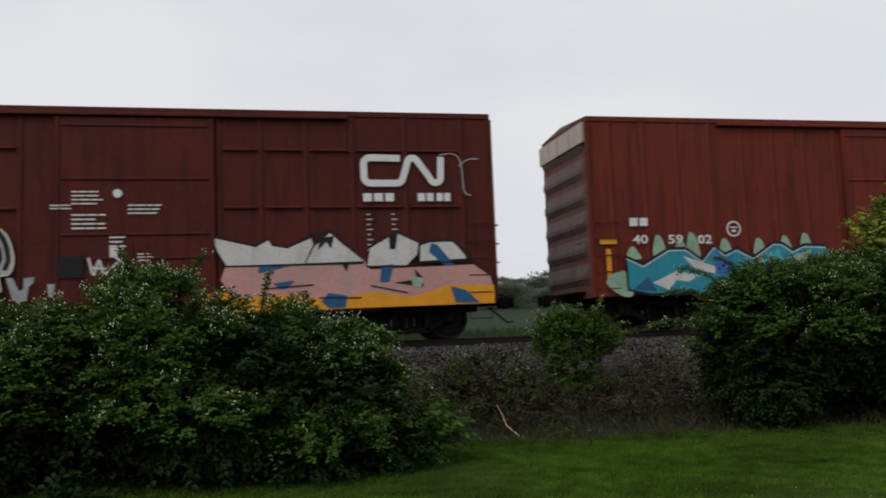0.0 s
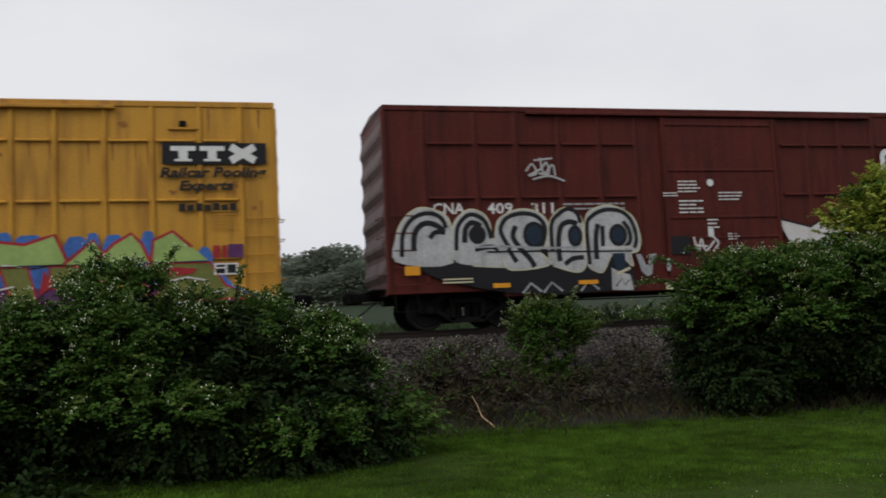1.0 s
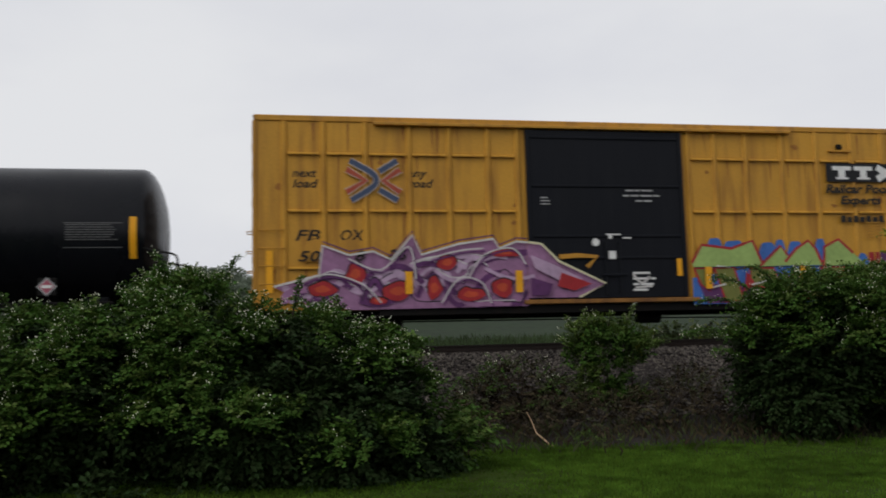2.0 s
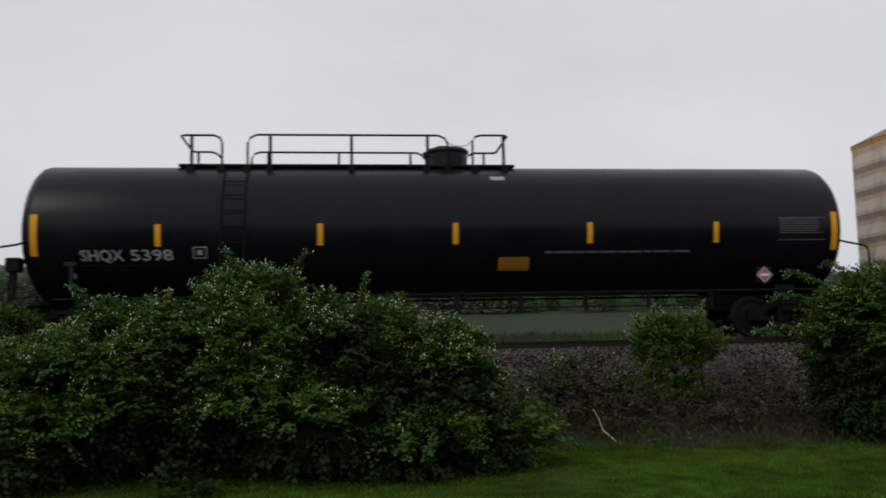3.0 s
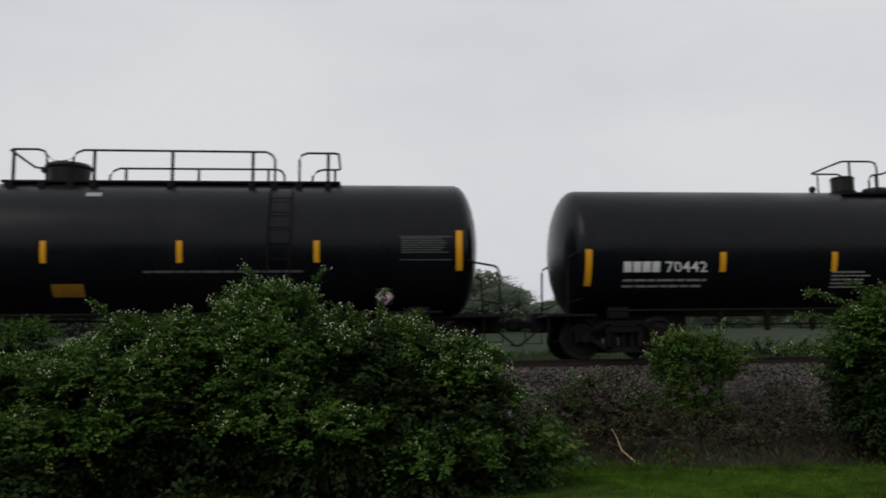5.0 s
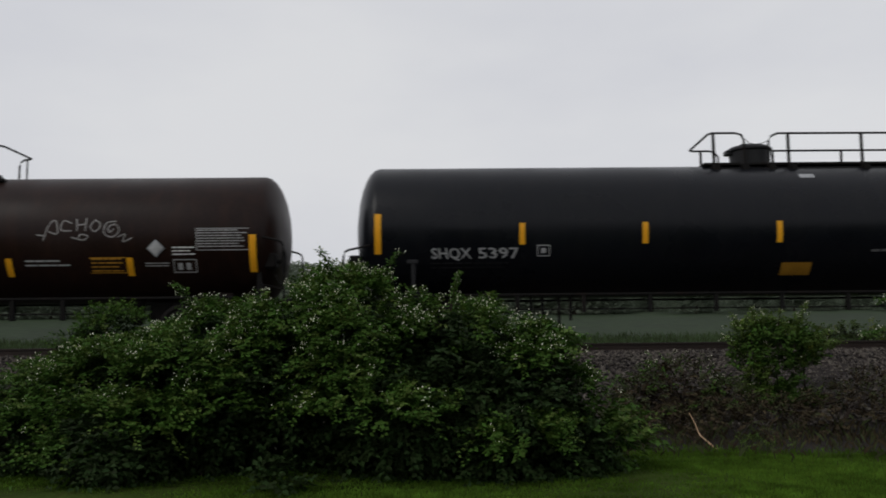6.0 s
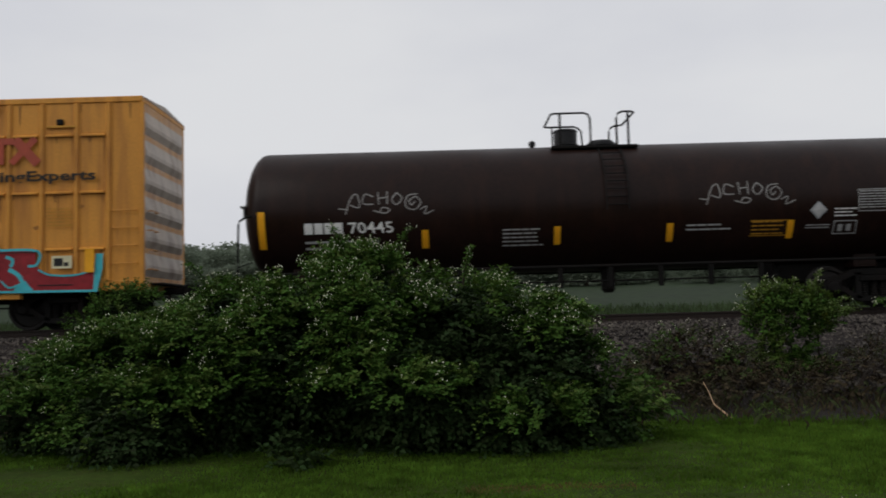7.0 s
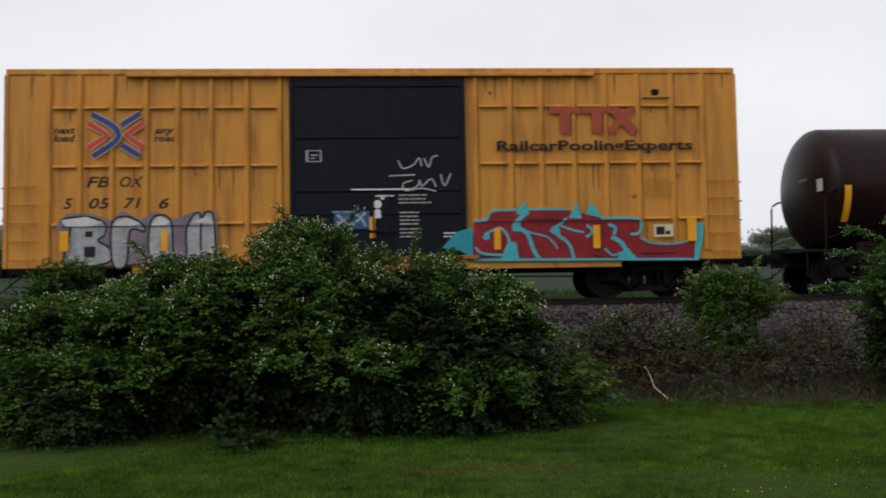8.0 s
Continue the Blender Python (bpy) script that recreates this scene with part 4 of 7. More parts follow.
def brown_marks(car):
    LAYER[0] = 0
    lettering(car, "CNA", 0.24, -6.86, 2.61, Y_PANEL, M_WHITE, 0.73)
    lettering(car, "409", 0.24, -5.61, 2.60, Y_PANEL, M_WHITE, 0.61)
    lettering(car, "311", 0.24, -4.55, 2.59, Y_PANEL, M_WHITE, 0.54)
    small_print(car, -3.8, 2.80, 1.9, 2, 0.06, M_SPRAY_GREY, Y_LET, 3)
    # the railway's emblem: one bent ribbon
    ribbon = ([(5.80, 4.02)] + arc(5.22, 3.90, 0.13, 90, 180) + arc(5.22, 3.60, 0.13, 180, 270) + arc(5.72, 3.60, 0.13, 270, 350)
              + [(5.93, 3.85)] + arc(6.05, 3.93, 0.10, 170, 30) + [(6.38, 3.6)] + arc(6.50, 3.58, 0.10, 210, 350) + [(6.62, 4.06)])
    part("emblem", stroke([(5.03 + (x - 5.09) * 1.12, z) for x, z in ribbon], 0.15, Y_LET, soft=False), M_WHITE, car, "white bent-ribbon emblem")
    marks(car, [(5.0 + 0.24 * k, 5.19 + 0.24 * k, 3.07, 3.25) for k in range(3)] + [(6.2, 6.36, 3.07, 3.25), (6.4, 6.55, 3.07, 3.25), (6.62, 6.76, 3.07, 3.25), (6.79, 6.93, 3.07, 3.25)], M_WHITE, Y_LET, "painted_letter")
    for x in (5.06, 5.6):
        marks(car, [(x, x + (0.12 if k % 2 else 0.08), 2.78 - 0.11 * k, 2.80 - 0.11 * k) for k in range(8)], M_WHITE)
    paint_line(car, [(6.7, 4.1), (7.05, 4.12), (7.2, 3.9), (7.25, 3.3), (7.4, 3.2)], 0.025, M_SPRAY_GREY, Y_LET - 0.003)
    paint_line(car, [(7.15, 3.85), (7.35, 4.0), (7.6, 4.02)], 0.025, M_SPRAY_GREY, Y_LET - 0.003)
    # chalky scribble
    for ln in ([(-4.65, 3.55), (-4.5, 3.72), (-4.4, 3.5), (-4.6, 3.45), (-4.3, 3.6), (-4.15, 3.75), (-4.1, 3.5), (-4.35, 3.5)], [(-4.3, 3.86), (-4.22, 3.5), (-4.0, 3.7), (-3.95, 3.45)],
               [(-4.5, 3.36), (-4.1, 3.44), (-3.72, 3.32)], [(-4.45, 3.8), (-4.0, 3.85)]):
        paint_line(car, ln, 0.045, M_SILVER_TAG, Y_LET)
    D = Y_DOOR
    small_print(car, -0.87, 3.30, 0.62, 4, 0.045, M_WHITE, D, 4)
    small_print(car, -1.27, 3.02, 0.42, 2, 0.035, M_WHITE, D, 5)
    small_print(car, -0.87, 2.83, 0.68, 4, 0.05, M_WHITE, D, 6)
    small_print(car, 0.2, 3.02, 0.78, 3, 0.045, M_WHITE, D, 7)
    small_print(car, -0.15, 2.37, 0.4, 3, 0.05, M_WHITE, D, 8)
    part("round_decal", flat([(0.0 + 0.09 * math.cos(k * 0.5236), 3.25 + 0.09 * math.sin(k * 0.5236)) for k in range(12)], D), M_WHITE, car)
    marks(car, [(-0.15, 0.0, 1.95, 2.15), (0.4, 0.62, 1.3, 1.4)], M_WHITE, D, "decal")
    small_print(car, 0.38, 2.02, 0.3, 3, 0.035, M_WHITE, D, 9)
    small_print(car, 0.38, 1.72, 0.4, 3, 0.035, M_WHITE, D, 10)
    small_print(car, 1.05, 1.62, 0.4, 2, 0.04, M_WHITE, D, 12)
    marks(car, [(-1.15, -0.65, 1.55, 1.98)], M_BLACK, D, "dark_decal")
    for ln in ([(-0.55, 1.95), (-0.45, 1.6), (-0.35, 1.9), (-0.25, 1.62), (0.0, 1.85)], [(-0.5, 1.75), (-0.2, 1.72)], [(-0.05, 1.6), (0.1, 1.8), (-0.1, 2.0)]):
        paint_line(car, ln, 0.05, M_SPRAY_WHITE, D)


def red_marks(car):
    LAYER[0] = 0
    marks(car, [(-6.98, -6.78, 2.47, 2.66), (-6.73, -6.53, 2.47, 2.66)], M_WHITE, Y_LET, "painted_letter")
    lettering(car, "40", 0.2, -6.94, 2.06, Y_LET - 0.03, M_WHITE, 0.38)
    lettering(car, "59", 0.2, -6.05, 2.05, Y_LET - 0.03, M_WHITE, 0.38)
    lettering(car, "02", 0.2, -5.30, 2.04, Y_LET - 0.03, M_WHITE, 0.37)
    ring = [(-4.33 + 0.17 * math.cos(k * math.pi / 8), 2.38 + 0.17 * math.sin(k * math.pi / 8)) for k in range(16)]
    part("round_decal", stroke(ring, 0.04, Y_LET, closed=True, soft=False), M_WHITE, car)
    marks(car, [(-4.43, -4.23, 2.40, 2.43), (-4.38, -4.28, 2.30, 2.36)], M_WHITE)
    marks(car, [(-7.74, -7.32, 2.06, 2.2)], M_ORANGE, Y_LET, "reflector")
    marks(car, [(-7.60, -7.48, 1.24, 1.95)], M_ORANGE, Y_LET, "reflector")
    Y = Y_GRAF
    for x, z in ((-6.3, 2.2), (-5.75, 2.1), (-5.45, 2.25), (-4.6, 2.1), (-3.7, 2.1), (-3.0, 2.15), (-2.45, 2.2), (-6.95, 1.95)):
        paint_shape(car, [(x - 0.14, 1.75), (x - 0.08, z), (x + 0.02, z + 0.05), (x + 0.12, z - 0.08), (x + 0.2, 1.7)], M_SPRAY_MINT, Y, soft=True)
    paint_shape(car, [(-7.65, 1.2), (-7.2, 1.45), (-7.0, 0.9), (-7.3, 0.88)], M_SPRAY_MINT, Y, soft=True)
    out = [(-7.13, 1.77), (-6.72, 1.58), (-6.05, 1.94), (-5.62, 1.94), (-5.21, 1.66), (-4.89, 1.99), (-4.61, 1.79), (-4.3, 1.92), (-3.87, 1.71), (-3.31, 2.04),
           (-3.09, 2.03), (-2.8, 1.85), (-2.48, 1.98), (-1.9, 1.95), (-1.6, 1.5), (-2.2, 0.9), (-5.27, 0.88), (-6.56, 0.88), (-7.11, 1.0)]
    paint_shape(car, out, M_SPRAY_TEAL, Y)
    paint_line(car, out, 0.06, M_BLACK, Y, closed=True, soft=False)
    paint_line(car, [(x * 0.994 - 0.03, z - 0.06) for x, z in out[:14]], 0.025, M_SPRAY_WHITE, Y, soft=False)
    for sh, m in (([(-6.5, 1.15), (-5.9, 1.4), (-5.3, 1.3), (-5.6, 1.15), (-5.9, 1.2), (-6.1, 0.98)], M_SPRAY_WHITE), ([(-5.7, 1.75), (-4.9, 1.5), (-4.8, 1.3), (-5.4, 1.45)], M_SPRAY_WHITE),
                  ([(-4.85, 1.95), (-4.6, 1.6), (-4.4, 1.85), (-4.5, 1.3), (-4.9, 1.3)], M_SPRAY_BRIGHT_BLUE), ([(-3.8, 1.6), (-3.2, 1.9), (-3.0, 1.4), (-3.6, 1.2)], M_SPRAY_CYAN),
                  ([(-7.0, 1.0), (-6.6, 1.3), (-6.4, 0.95)], M_SPRAY_BLUE), ([(-2.9, 1.7), (-2.3, 1.85), (-2.4, 1.2)], M_SPRAY_MINT)):
        paint_shape(car, sh, m, Y)


def crossed_arrows(car, x0, x1, z0, z1, blue, red, rim):
    """The pooled-fleet emblem: two curved bands in blue and red, back to back."""
    at = lambda u, v: (x0 + u * (x1 - x0), z0 + v * (z1 - z0))
    bands = ((((0.04, 0.75), (0.38, 0.49), (0.04, 0.22)), 0.12, red, False), (((1.0, 0.75), (0.70, 0.49), (1.0, 0.22)), 0.12, red, False),
             (((0.10, 0.95), (0.48, 0.68), (0.57, 0.5), (0.48, 0.32), (0.12, 0.03)), 0.115, blue, True),
             (((0.62, 0.70), (0.95, 0.96)), 0.115, blue, False), (((0.62, 0.28), (0.95, 0.03)), 0.115, blue, False))
    for n, (pts, w, colour, bent) in enumerate(bands):
        ln = [at(u, v) for u, v in pts]
        part("emblem_stroke", stroke(ln, w + 0.035, Y_LET - 0.0015 * n, soft=bent), rim, car)
        part("emblem_stroke", stroke(ln, w, Y_LET - 0.0015 * n - 0.0008, soft=bent), colour, car)


M_GREY_BLUE = mat("faded_slate_blue", (0.06, 0.08, 0.14), 0.6, vary=0.2)
M_RIM = mat("pale_emblem_rim", (0.50, 0.42, 0.36), 0.6, vary=0.2)


def roof_bracket(car, x, z):
    part("jack_pad", box(x - 0.32, x + 0.32, -SIDE - 0.06, -SIDE, z - 0.03, z + 0.02, 0.008), M_YELLOW_TRIM, car)
    part("jack_hook", box(x - 0.11, x + 0.04, -SIDE - 0.07, -SIDE, z + 0.03, z + 0.16, 0.02), M_STEEL, car)


def yellow_marks(car):
    LAYER[0] = 0
    crossed_arrows(car, -5.95, -4.74, 3.18, 4.12, M_GREY_BLUE, M_LOGO_RED, M_RIM)
    for body, x, z, w in (("next", -7.05, 3.72, 0.52), ("load", -7.04, 3.49, 0.54), ("any", -4.55, 3.74, 0.42), ("road", -4.56, 3.51, 0.56)):
        lettering(car, body, 0.18, x, z, Y_PANEL, M_BLACKPAINT, w, 0.25)
    lettering(car, "FB", 0.23, -6.99, 2.35, Y_PANEL, M_BLACKPAINT, 0.53, 0.25)
    lettering(car, "OX", 0.23, -6.04, 2.35, Y_PANEL, M_BLACKPAINT, 0.52, 0.25)
    lettering(car, "50", 0.22, -6.94, 1.90, Y_LET - 0.028, M_BLACKPAINT, 0.47, 0.25)
    lettering(car, "8", 0.22, -5.75, 1.90, Y_LET - 0.05, M_BLACKPAINT, 0.24, 0.25)
    lettering(car, "26", 0.22, -5.04, 1.92, Y_LET - 0.05, M_BLACKPAINT, 0.4, 0.25)
    roof_bracket(car, 6.0, 4.48)
    # fleet sign: black board with pale block shapes
    marks(car, [(5.55, 7.65, 3.72, 4.17)], M_BLACK, Y_LET, "sign_board")
    Y = Y_LET - 0.004
    marks(car, [(5.72, 6.22, 4.00, 4.10), (5.88, 6.06, 3.79, 4.00), (6.30, 6.80, 4.00, 4.10), (6.46, 6.64, 3.79, 4.00), (5.80, 6.14, 3.78, 3.83), (6.38, 6.72, 3.78, 3.83)], M_WHITE, Y, "sign_block")
    for a, b in (((6.92, 4.09), (7.42, 3.79)), ((7.42, 4.09), (6.92, 3.79))):
        part("sign_block", stroke([a, b], 0.16, Y - (0.001 if a[0] < 7 else 0.002), soft=False), M_WHITE, car)
    lettering(car, "Railcar Pooling", 0.20, 5.50, 3.45, Y_LET - 0.012, M_BLACKPAINT, 2.15, 0.2, 0.012)
    lettering(car, "Experts", 0.19, 5.87, 3.18, Y_LET - 0.012, M_BLACKPAINT, 1.10, 0.2, 0.012)
    marks(car, [(5.86 + 0.17 * k, 5.99 + 0.17 * k, 2.74, 2.90 - 0.03 * (k % 2)) for k in range(7)], M_BLACKPAINT, Y_LET, "painted_letter")
    marks(car, [(6.52, 6.66, 1.76, 2.02), (6.70, 6.80, 1.76, 2.02)], M_SPRAY_RED, Y_LET - 0.02, "warning_mark")
    marks(car, [(6.82, 7.12, 1.76, 2.04)], M_SPRAY_PURPLE, Y_LET - 0.02, "warning_plate")
    marks(car, [(6.53, 7.01, 1.41, 1.65)], M_WHITE, Y_LET - 0.02, "paper_label")
    marks(car, [(6.57, 6.75, 1.44, 1.54), (6.79, 6.97, 1.44, 1.62), (6.57, 6.75, 1.57, 1.62)], M_BLACK, Y_LET - 0.022, "label_print")
    small_print(car, 6.52, 2.75, 0.5, 6, 0.04, M_YELLOW_TRIM, Y_LET, 21)
    for x in (2.33, 4.71):
        marks(car, [(x - 0.08, x + 0.08, 1.2, 1.7)], M_STRIPE, Y_GRAF - 0.06, "reflector")
    marks(car, [(-7.60, -7.46, 1.25, 2.13)], M_STRIPE, Y_LET - 0.02, "reflector")
    for x in (-4.6, -2.16):
        marks(car, [(x - 0.08, x + 0.08, 1.18, 1.66)], M_STRIPE, Y_GRAF - 0.06, "reflector")
    # door
    D = Y_DOOR
    marks(car, [(1.58, 1.70, 1.5, 1.9)], M_STRIPE, D, "reflector")
    for i, (a, b) in enumerate(((0.42, 1.25), (0.35, 1.55), (0.65, 1.25))):
        small_print(car, a, 3.48 - 0.12 * i, b - a, 1, 0.06, M_GREY_TEXT, D, 30 + i)
    small_print(car, -1.6, 3.3, 0.22, 3, 0.04, M_GREY_TEXT, D, 34)
    for x, z, r in ((-0.35, 2.28, 0.09), (0.0, 2.4, 0.05)):
        part("round_decal", flat([(x + r * math.cos(k * 0.5236), z + r * math.sin(k * 0.5236)) for k in range(12)], D), M_WHITE, car)
    marks(car, [(-0.05, 0.12, 1.9, 2.08), (0.3, 0.5, 2.36, 2.39), (-0.1, 0.25, 2.44, 2.47)], M_WHITE, D, "decal")
    small_print(car, 0.5, 1.6, 0.55, 4, 0.07, M_WHITE, D, 36)
    for ln in ([(0.5, 1.55), (0.7, 1.35), (0.9, 1.5)], [(0.55, 1.25), (0.95, 1.28)]):
        paint_line(car, ln, 0.05, M_SPRAY_WHITE, D - 0.01)


def wild_piece(car):
    """Mauve and red interlocked graffiti."""
    LAYER[0] = 0
    Y = Y_GRAF
    out = [(-7.44, 1.37), (-6.51, 1.60), (-6.43, 2.23), (-5.87, 2.02), (-5.36, 2.1), (-4.98, 1.92), (-4.51, 2.45), (-4.32, 2.02), (-3.5, 2.25), (-2.72, 2.36), (-2.59, 2.15),
           (-2.2, 2.3), (-1.95, 2.28), (-1.95, 0.88), (-5.77, 0.86), (-6.77, 1.0)]
    paint_shape(car, out, M_SPRAY_MAUVE, Y)
    door = [(-1.95, 2.28), (-1.64, 2.24), (-1.24, 1.85), (-0.17, 1.35), (-0.8, 1.05), (-1.95, 1.05)]
    paint_shape(car, door, M_SPRAY_MAUVE, Y_DOOR)
    r = random.Random(77)
    pal = [M_SPRAY_LILAC, M_SPRAY_PURPLE, M_SPRAY_LILAC, M_SPRAY_PURPLE, M_SPRAY_MAUVE]
    # broad bent strokes that lean and overlap like interlocked letters
    for k in range(44):
        x = -7.0 + 4.85 * ((k * 0.618) % 1)
        hi = 1.45 if x < -6.5 else 1.9 if x < -4.2 else 2.08
        z = r.uniform(1.02, hi - 0.1)
        q, turn, w = r.uniform(0.16, 0.42), r.uniform(-0.8, 0.8), r.uniform(0.06, 0.15)
        bow = [(x + q * 1.5 * u, z + (hi - z) * 0.5 * (1 - u * u) * (1 if k % 3 else -0.6) + turn * 0.25 * u) for u in (-1, -0.5, 0, 0.5, 1)]
        bow = [(max(-7.2, px), max(0.94, min(hi + 0.1, pz))) for px, pz in bow]
        paint_line(car, bow, w, pal[k % 5], Y - 0.001)
        if k % 2:
            paint_line(car, [(px, pz + w * 0.55) for px, pz in bow], 0.022, (M_BLACK, M_SPRAY_WHITE)[k // 2 % 2], Y - 0.004)
    # red cores, each with a hotter heart
    for x, z, a, b in ((-6.45, 1.30, 0.30, 0.20), (-5.75, 1.62, 0.22, 0.24), (-4.85, 1.25, 0.34, 0.22), (-4.05, 1.30, 0.18, 0.28), (-3.75, 1.85, 0.24, 0.16), (-3.25, 1.15, 0.30, 0.18),
                       (-2.55, 1.30, 0.26, 0.26), (-2.45, 2.05, 0.34, 0.10), (-5.25, 1.05, 0.22, 0.10)):
        ring = [(x + a * r.uniform(0.7, 1.15) * math.cos(i * 0.6981), z + b * r.uniform(0.7, 1.15) * math.sin(i * 0.6981)) for i in range(9)]
        paint_shape(car, ring, M_SPRAY_RED, Y - 0.004, soft=True)
        paint_shape(car, [(x + (px - x) * 0.5, z + (pz - z) * 0.45) for px, pz in ring], M_SPRAY_ORANGE_RED, Y - 0.004, soft=True)
        paint_line(car, ring[:6], 0.028, M_BLACK, Y - 0.004)
    for ln in ([(-6.9, 1.45), (-6.3, 1.62), (-5.6, 1.40), (-5.2, 1.0)], [(-5.9, 1.95), (-5.2, 1.70), (-4.6, 2.2), (-4.45, 1.5)], [(-4.3, 1.9), (-3.5, 2.1), (-2.95, 2.15)],
               [(-3.3, 1.5), (-2.95, 2.0), (-2.3, 2.15), (-2.0, 1.8)], [(-3.9, 0.98), (-3.5, 1.5), (-3.0, 1.4), (-2.8, 0.95)]):
        paint_line(car, ln, 0.03, M_SPRAY_WHITE, Y - 0.006)
        paint_line(car, [(px + 0.04, pz - 0.06) for px, pz in ln], 0.035, M_SPRAY_PURPLE, Y - 0.005)
    for x in (-6.9, -6.2, -5.5, -4.8):
        paint_shape(car, [(x, 1.95), (x + 0.15, 2.3), (x + 0.4, 2.36), (x + 0.55, 2.1), (x + 0.3, 1.9)], M_YELLOW_TRIM, Y_PANEL - 0.004, soft=True)
    for sh, m in (([(-1.9, 2.0), (-1.3, 1.75), (-0.7, 1.45), (-1.2, 1.4), (-1.8, 1.7)], M_SPRAY_LILAC), ([(-1.2, 1.6), (-0.5, 1.35), (-0.9, 1.2), (-1.3, 1.3)], M_SPRAY_RED), ([(-1.9, 1.5), (-1.4, 1.35), (-1.5, 1.1), (-1.9, 1.1)], M_SPRAY_PURPLE)):
        paint_shape(car, sh, m, Y_DOOR - 0.002)
    paint_line(car, out[:13], 0.045, M_SPRAY_WHITE, Y - 0.005, soft=False)
    paint_line(car, [(x, z + 0.08) for x, z in out[2:13]], 0.03, M_SPRAY_PURPLE, Y - 0.004, soft=False)
    paint_line(car, door[:5], 0.05, M_PALE, Y_DOOR - 0.004, soft=False)
    paint_line(car, [(-1.24, 1.95), (-0.8, 1.98), (-0.35, 1.95), (-0.6, 1.72)], 0.10, M_YELLOW_TRIM, Y_DOOR - 0.004, soft=False)


def leafy_piece(car):
    """Light green and olive graffiti edged in red with a blue cloud."""
    LAYER[0] = 0
    Y = Y_GRAF
    for x0, x1, z in ((2.3, 2.75, 2.34), (2.7, 3.3, 2.28), (3.62, 4.1, 2.24), (4.0, 4.35, 2.30), (4.35, 4.8, 2.26), (5.05, 5.4, 2.32), (5.3, 5.62, 2.20), (6.15, 6.5, 1.98)):
        paint_shape(car, [(x0, 1.75), (x0 + 0.1, z - 0.05), ((x0 + x1) / 2, z + 0.02), (x1 - 0.05, z - 0.04), (x1, 1.7)], M_SPRAY_BRIGHT_BLUE, Y, soft=True)
    paint_shape(car, [(1.95, 1.45), (1.95, 0.85), (5.9, 0.85), (7.55, 0.90), (6.9, 1.2), (6.4, 1.8), (3.6, 1.7)], M_SPRAY_BRIGHT_BLUE, Y)
    paint_shape(car, [(2.05, 1.4), (2.5, 1.3), (4.0, 1.2), (5.6, 1.3), (5.6, 0.88), (2.3, 0.86)], M_SPRAY_PURPLE, Y)
    tops = [[(1.95, 1.79), (2.22, 2.21), (2.95, 2.12), (3.27, 2.23), (3.5, 2.30), (3.75, 1.72), (1.98, 1.70)], [(3.65, 1.7), (4.21, 2.18), (4.38, 1.95), (4.55, 1.72)],
            [(4.3, 1.8), (4.6, 2.1), (4.93, 2.30), (5.12, 2.1), (5.28, 1.72), (4.45, 1.72)], [(5.3, 1.7), (5.35, 2.15), (5.73, 2.33), (6.1, 2.0), (6.42, 1.72)]]
    lows = [[(2.5, 1.68), (3.0, 1.68), (3.2, 0.92), (2.75, 0.90)], [(3.4, 1.68), (4.0, 1.66), (4.15, 1.3), (4.6, 1.6), (4.9, 1.68), (5.3, 1.1), (5.0, 0.9), (4.3, 1.15), (3.4, 1.25)],
            [(5.2, 1.68), (6.45, 1.68), (6.75, 1.2), (7.35, 0.92), (5.2, 0.90), (5.6, 1.25)], [(2.0, 1.68), (2.45, 1.66), (2.35, 1.15), (2.15, 1.3)]]
    for sh in lows:
        paint_shape(car, sh, M_SPRAY_OLIVE, Y)
        paint_line(car, sh, 0.05, M_SPRAY_RED, Y, closed=True, soft=False)
    for sh in tops:
        paint_shape(car, sh, M_SPRAY_GREEN, Y)
        paint_line(car, sh[:-1], 0.065, M_SPRAY_RED, Y, soft=False)
    for ln in ([(2.55, 1.72), (2.9, 1.68)], [(3.4, 1.28), (4.0, 1.4), (4.35, 1.18)], [(4.6, 1.45), (5.0, 1.22)], [(5.3, 1.25), (6.0, 1.38), (6.4, 1.3)], [(2.3, 1.2), (2.75, 1.3)], [(5.6, 1.05), (5.9, 0.9)], [(6.5, 1.05), (6.75, 1.1)]):
        paint_line(car, ln, 0.035, M_SPRAY_WHITE, Y - 0.02, soft=False)
    for sh in ([(5.3, 1.35), (5.7, 1.6), (6.2, 1.55), (6.1, 1.45), (5.6, 1.4)], [(3.3, 1.6), (3.5, 1.3), (3.2, 1.1)], [(4.2, 1.55), (4.5, 1.3), (4.25, 1.2)]):
        paint_shape(car, sh, M_SPRAY_RED, Y - 0.004)
    part("ledge_shadow_line", stroke([(2.0, 1.69), (6.4, 1.69)], 0.02, Y - 0.045, soft=False), M_BLACK, car)


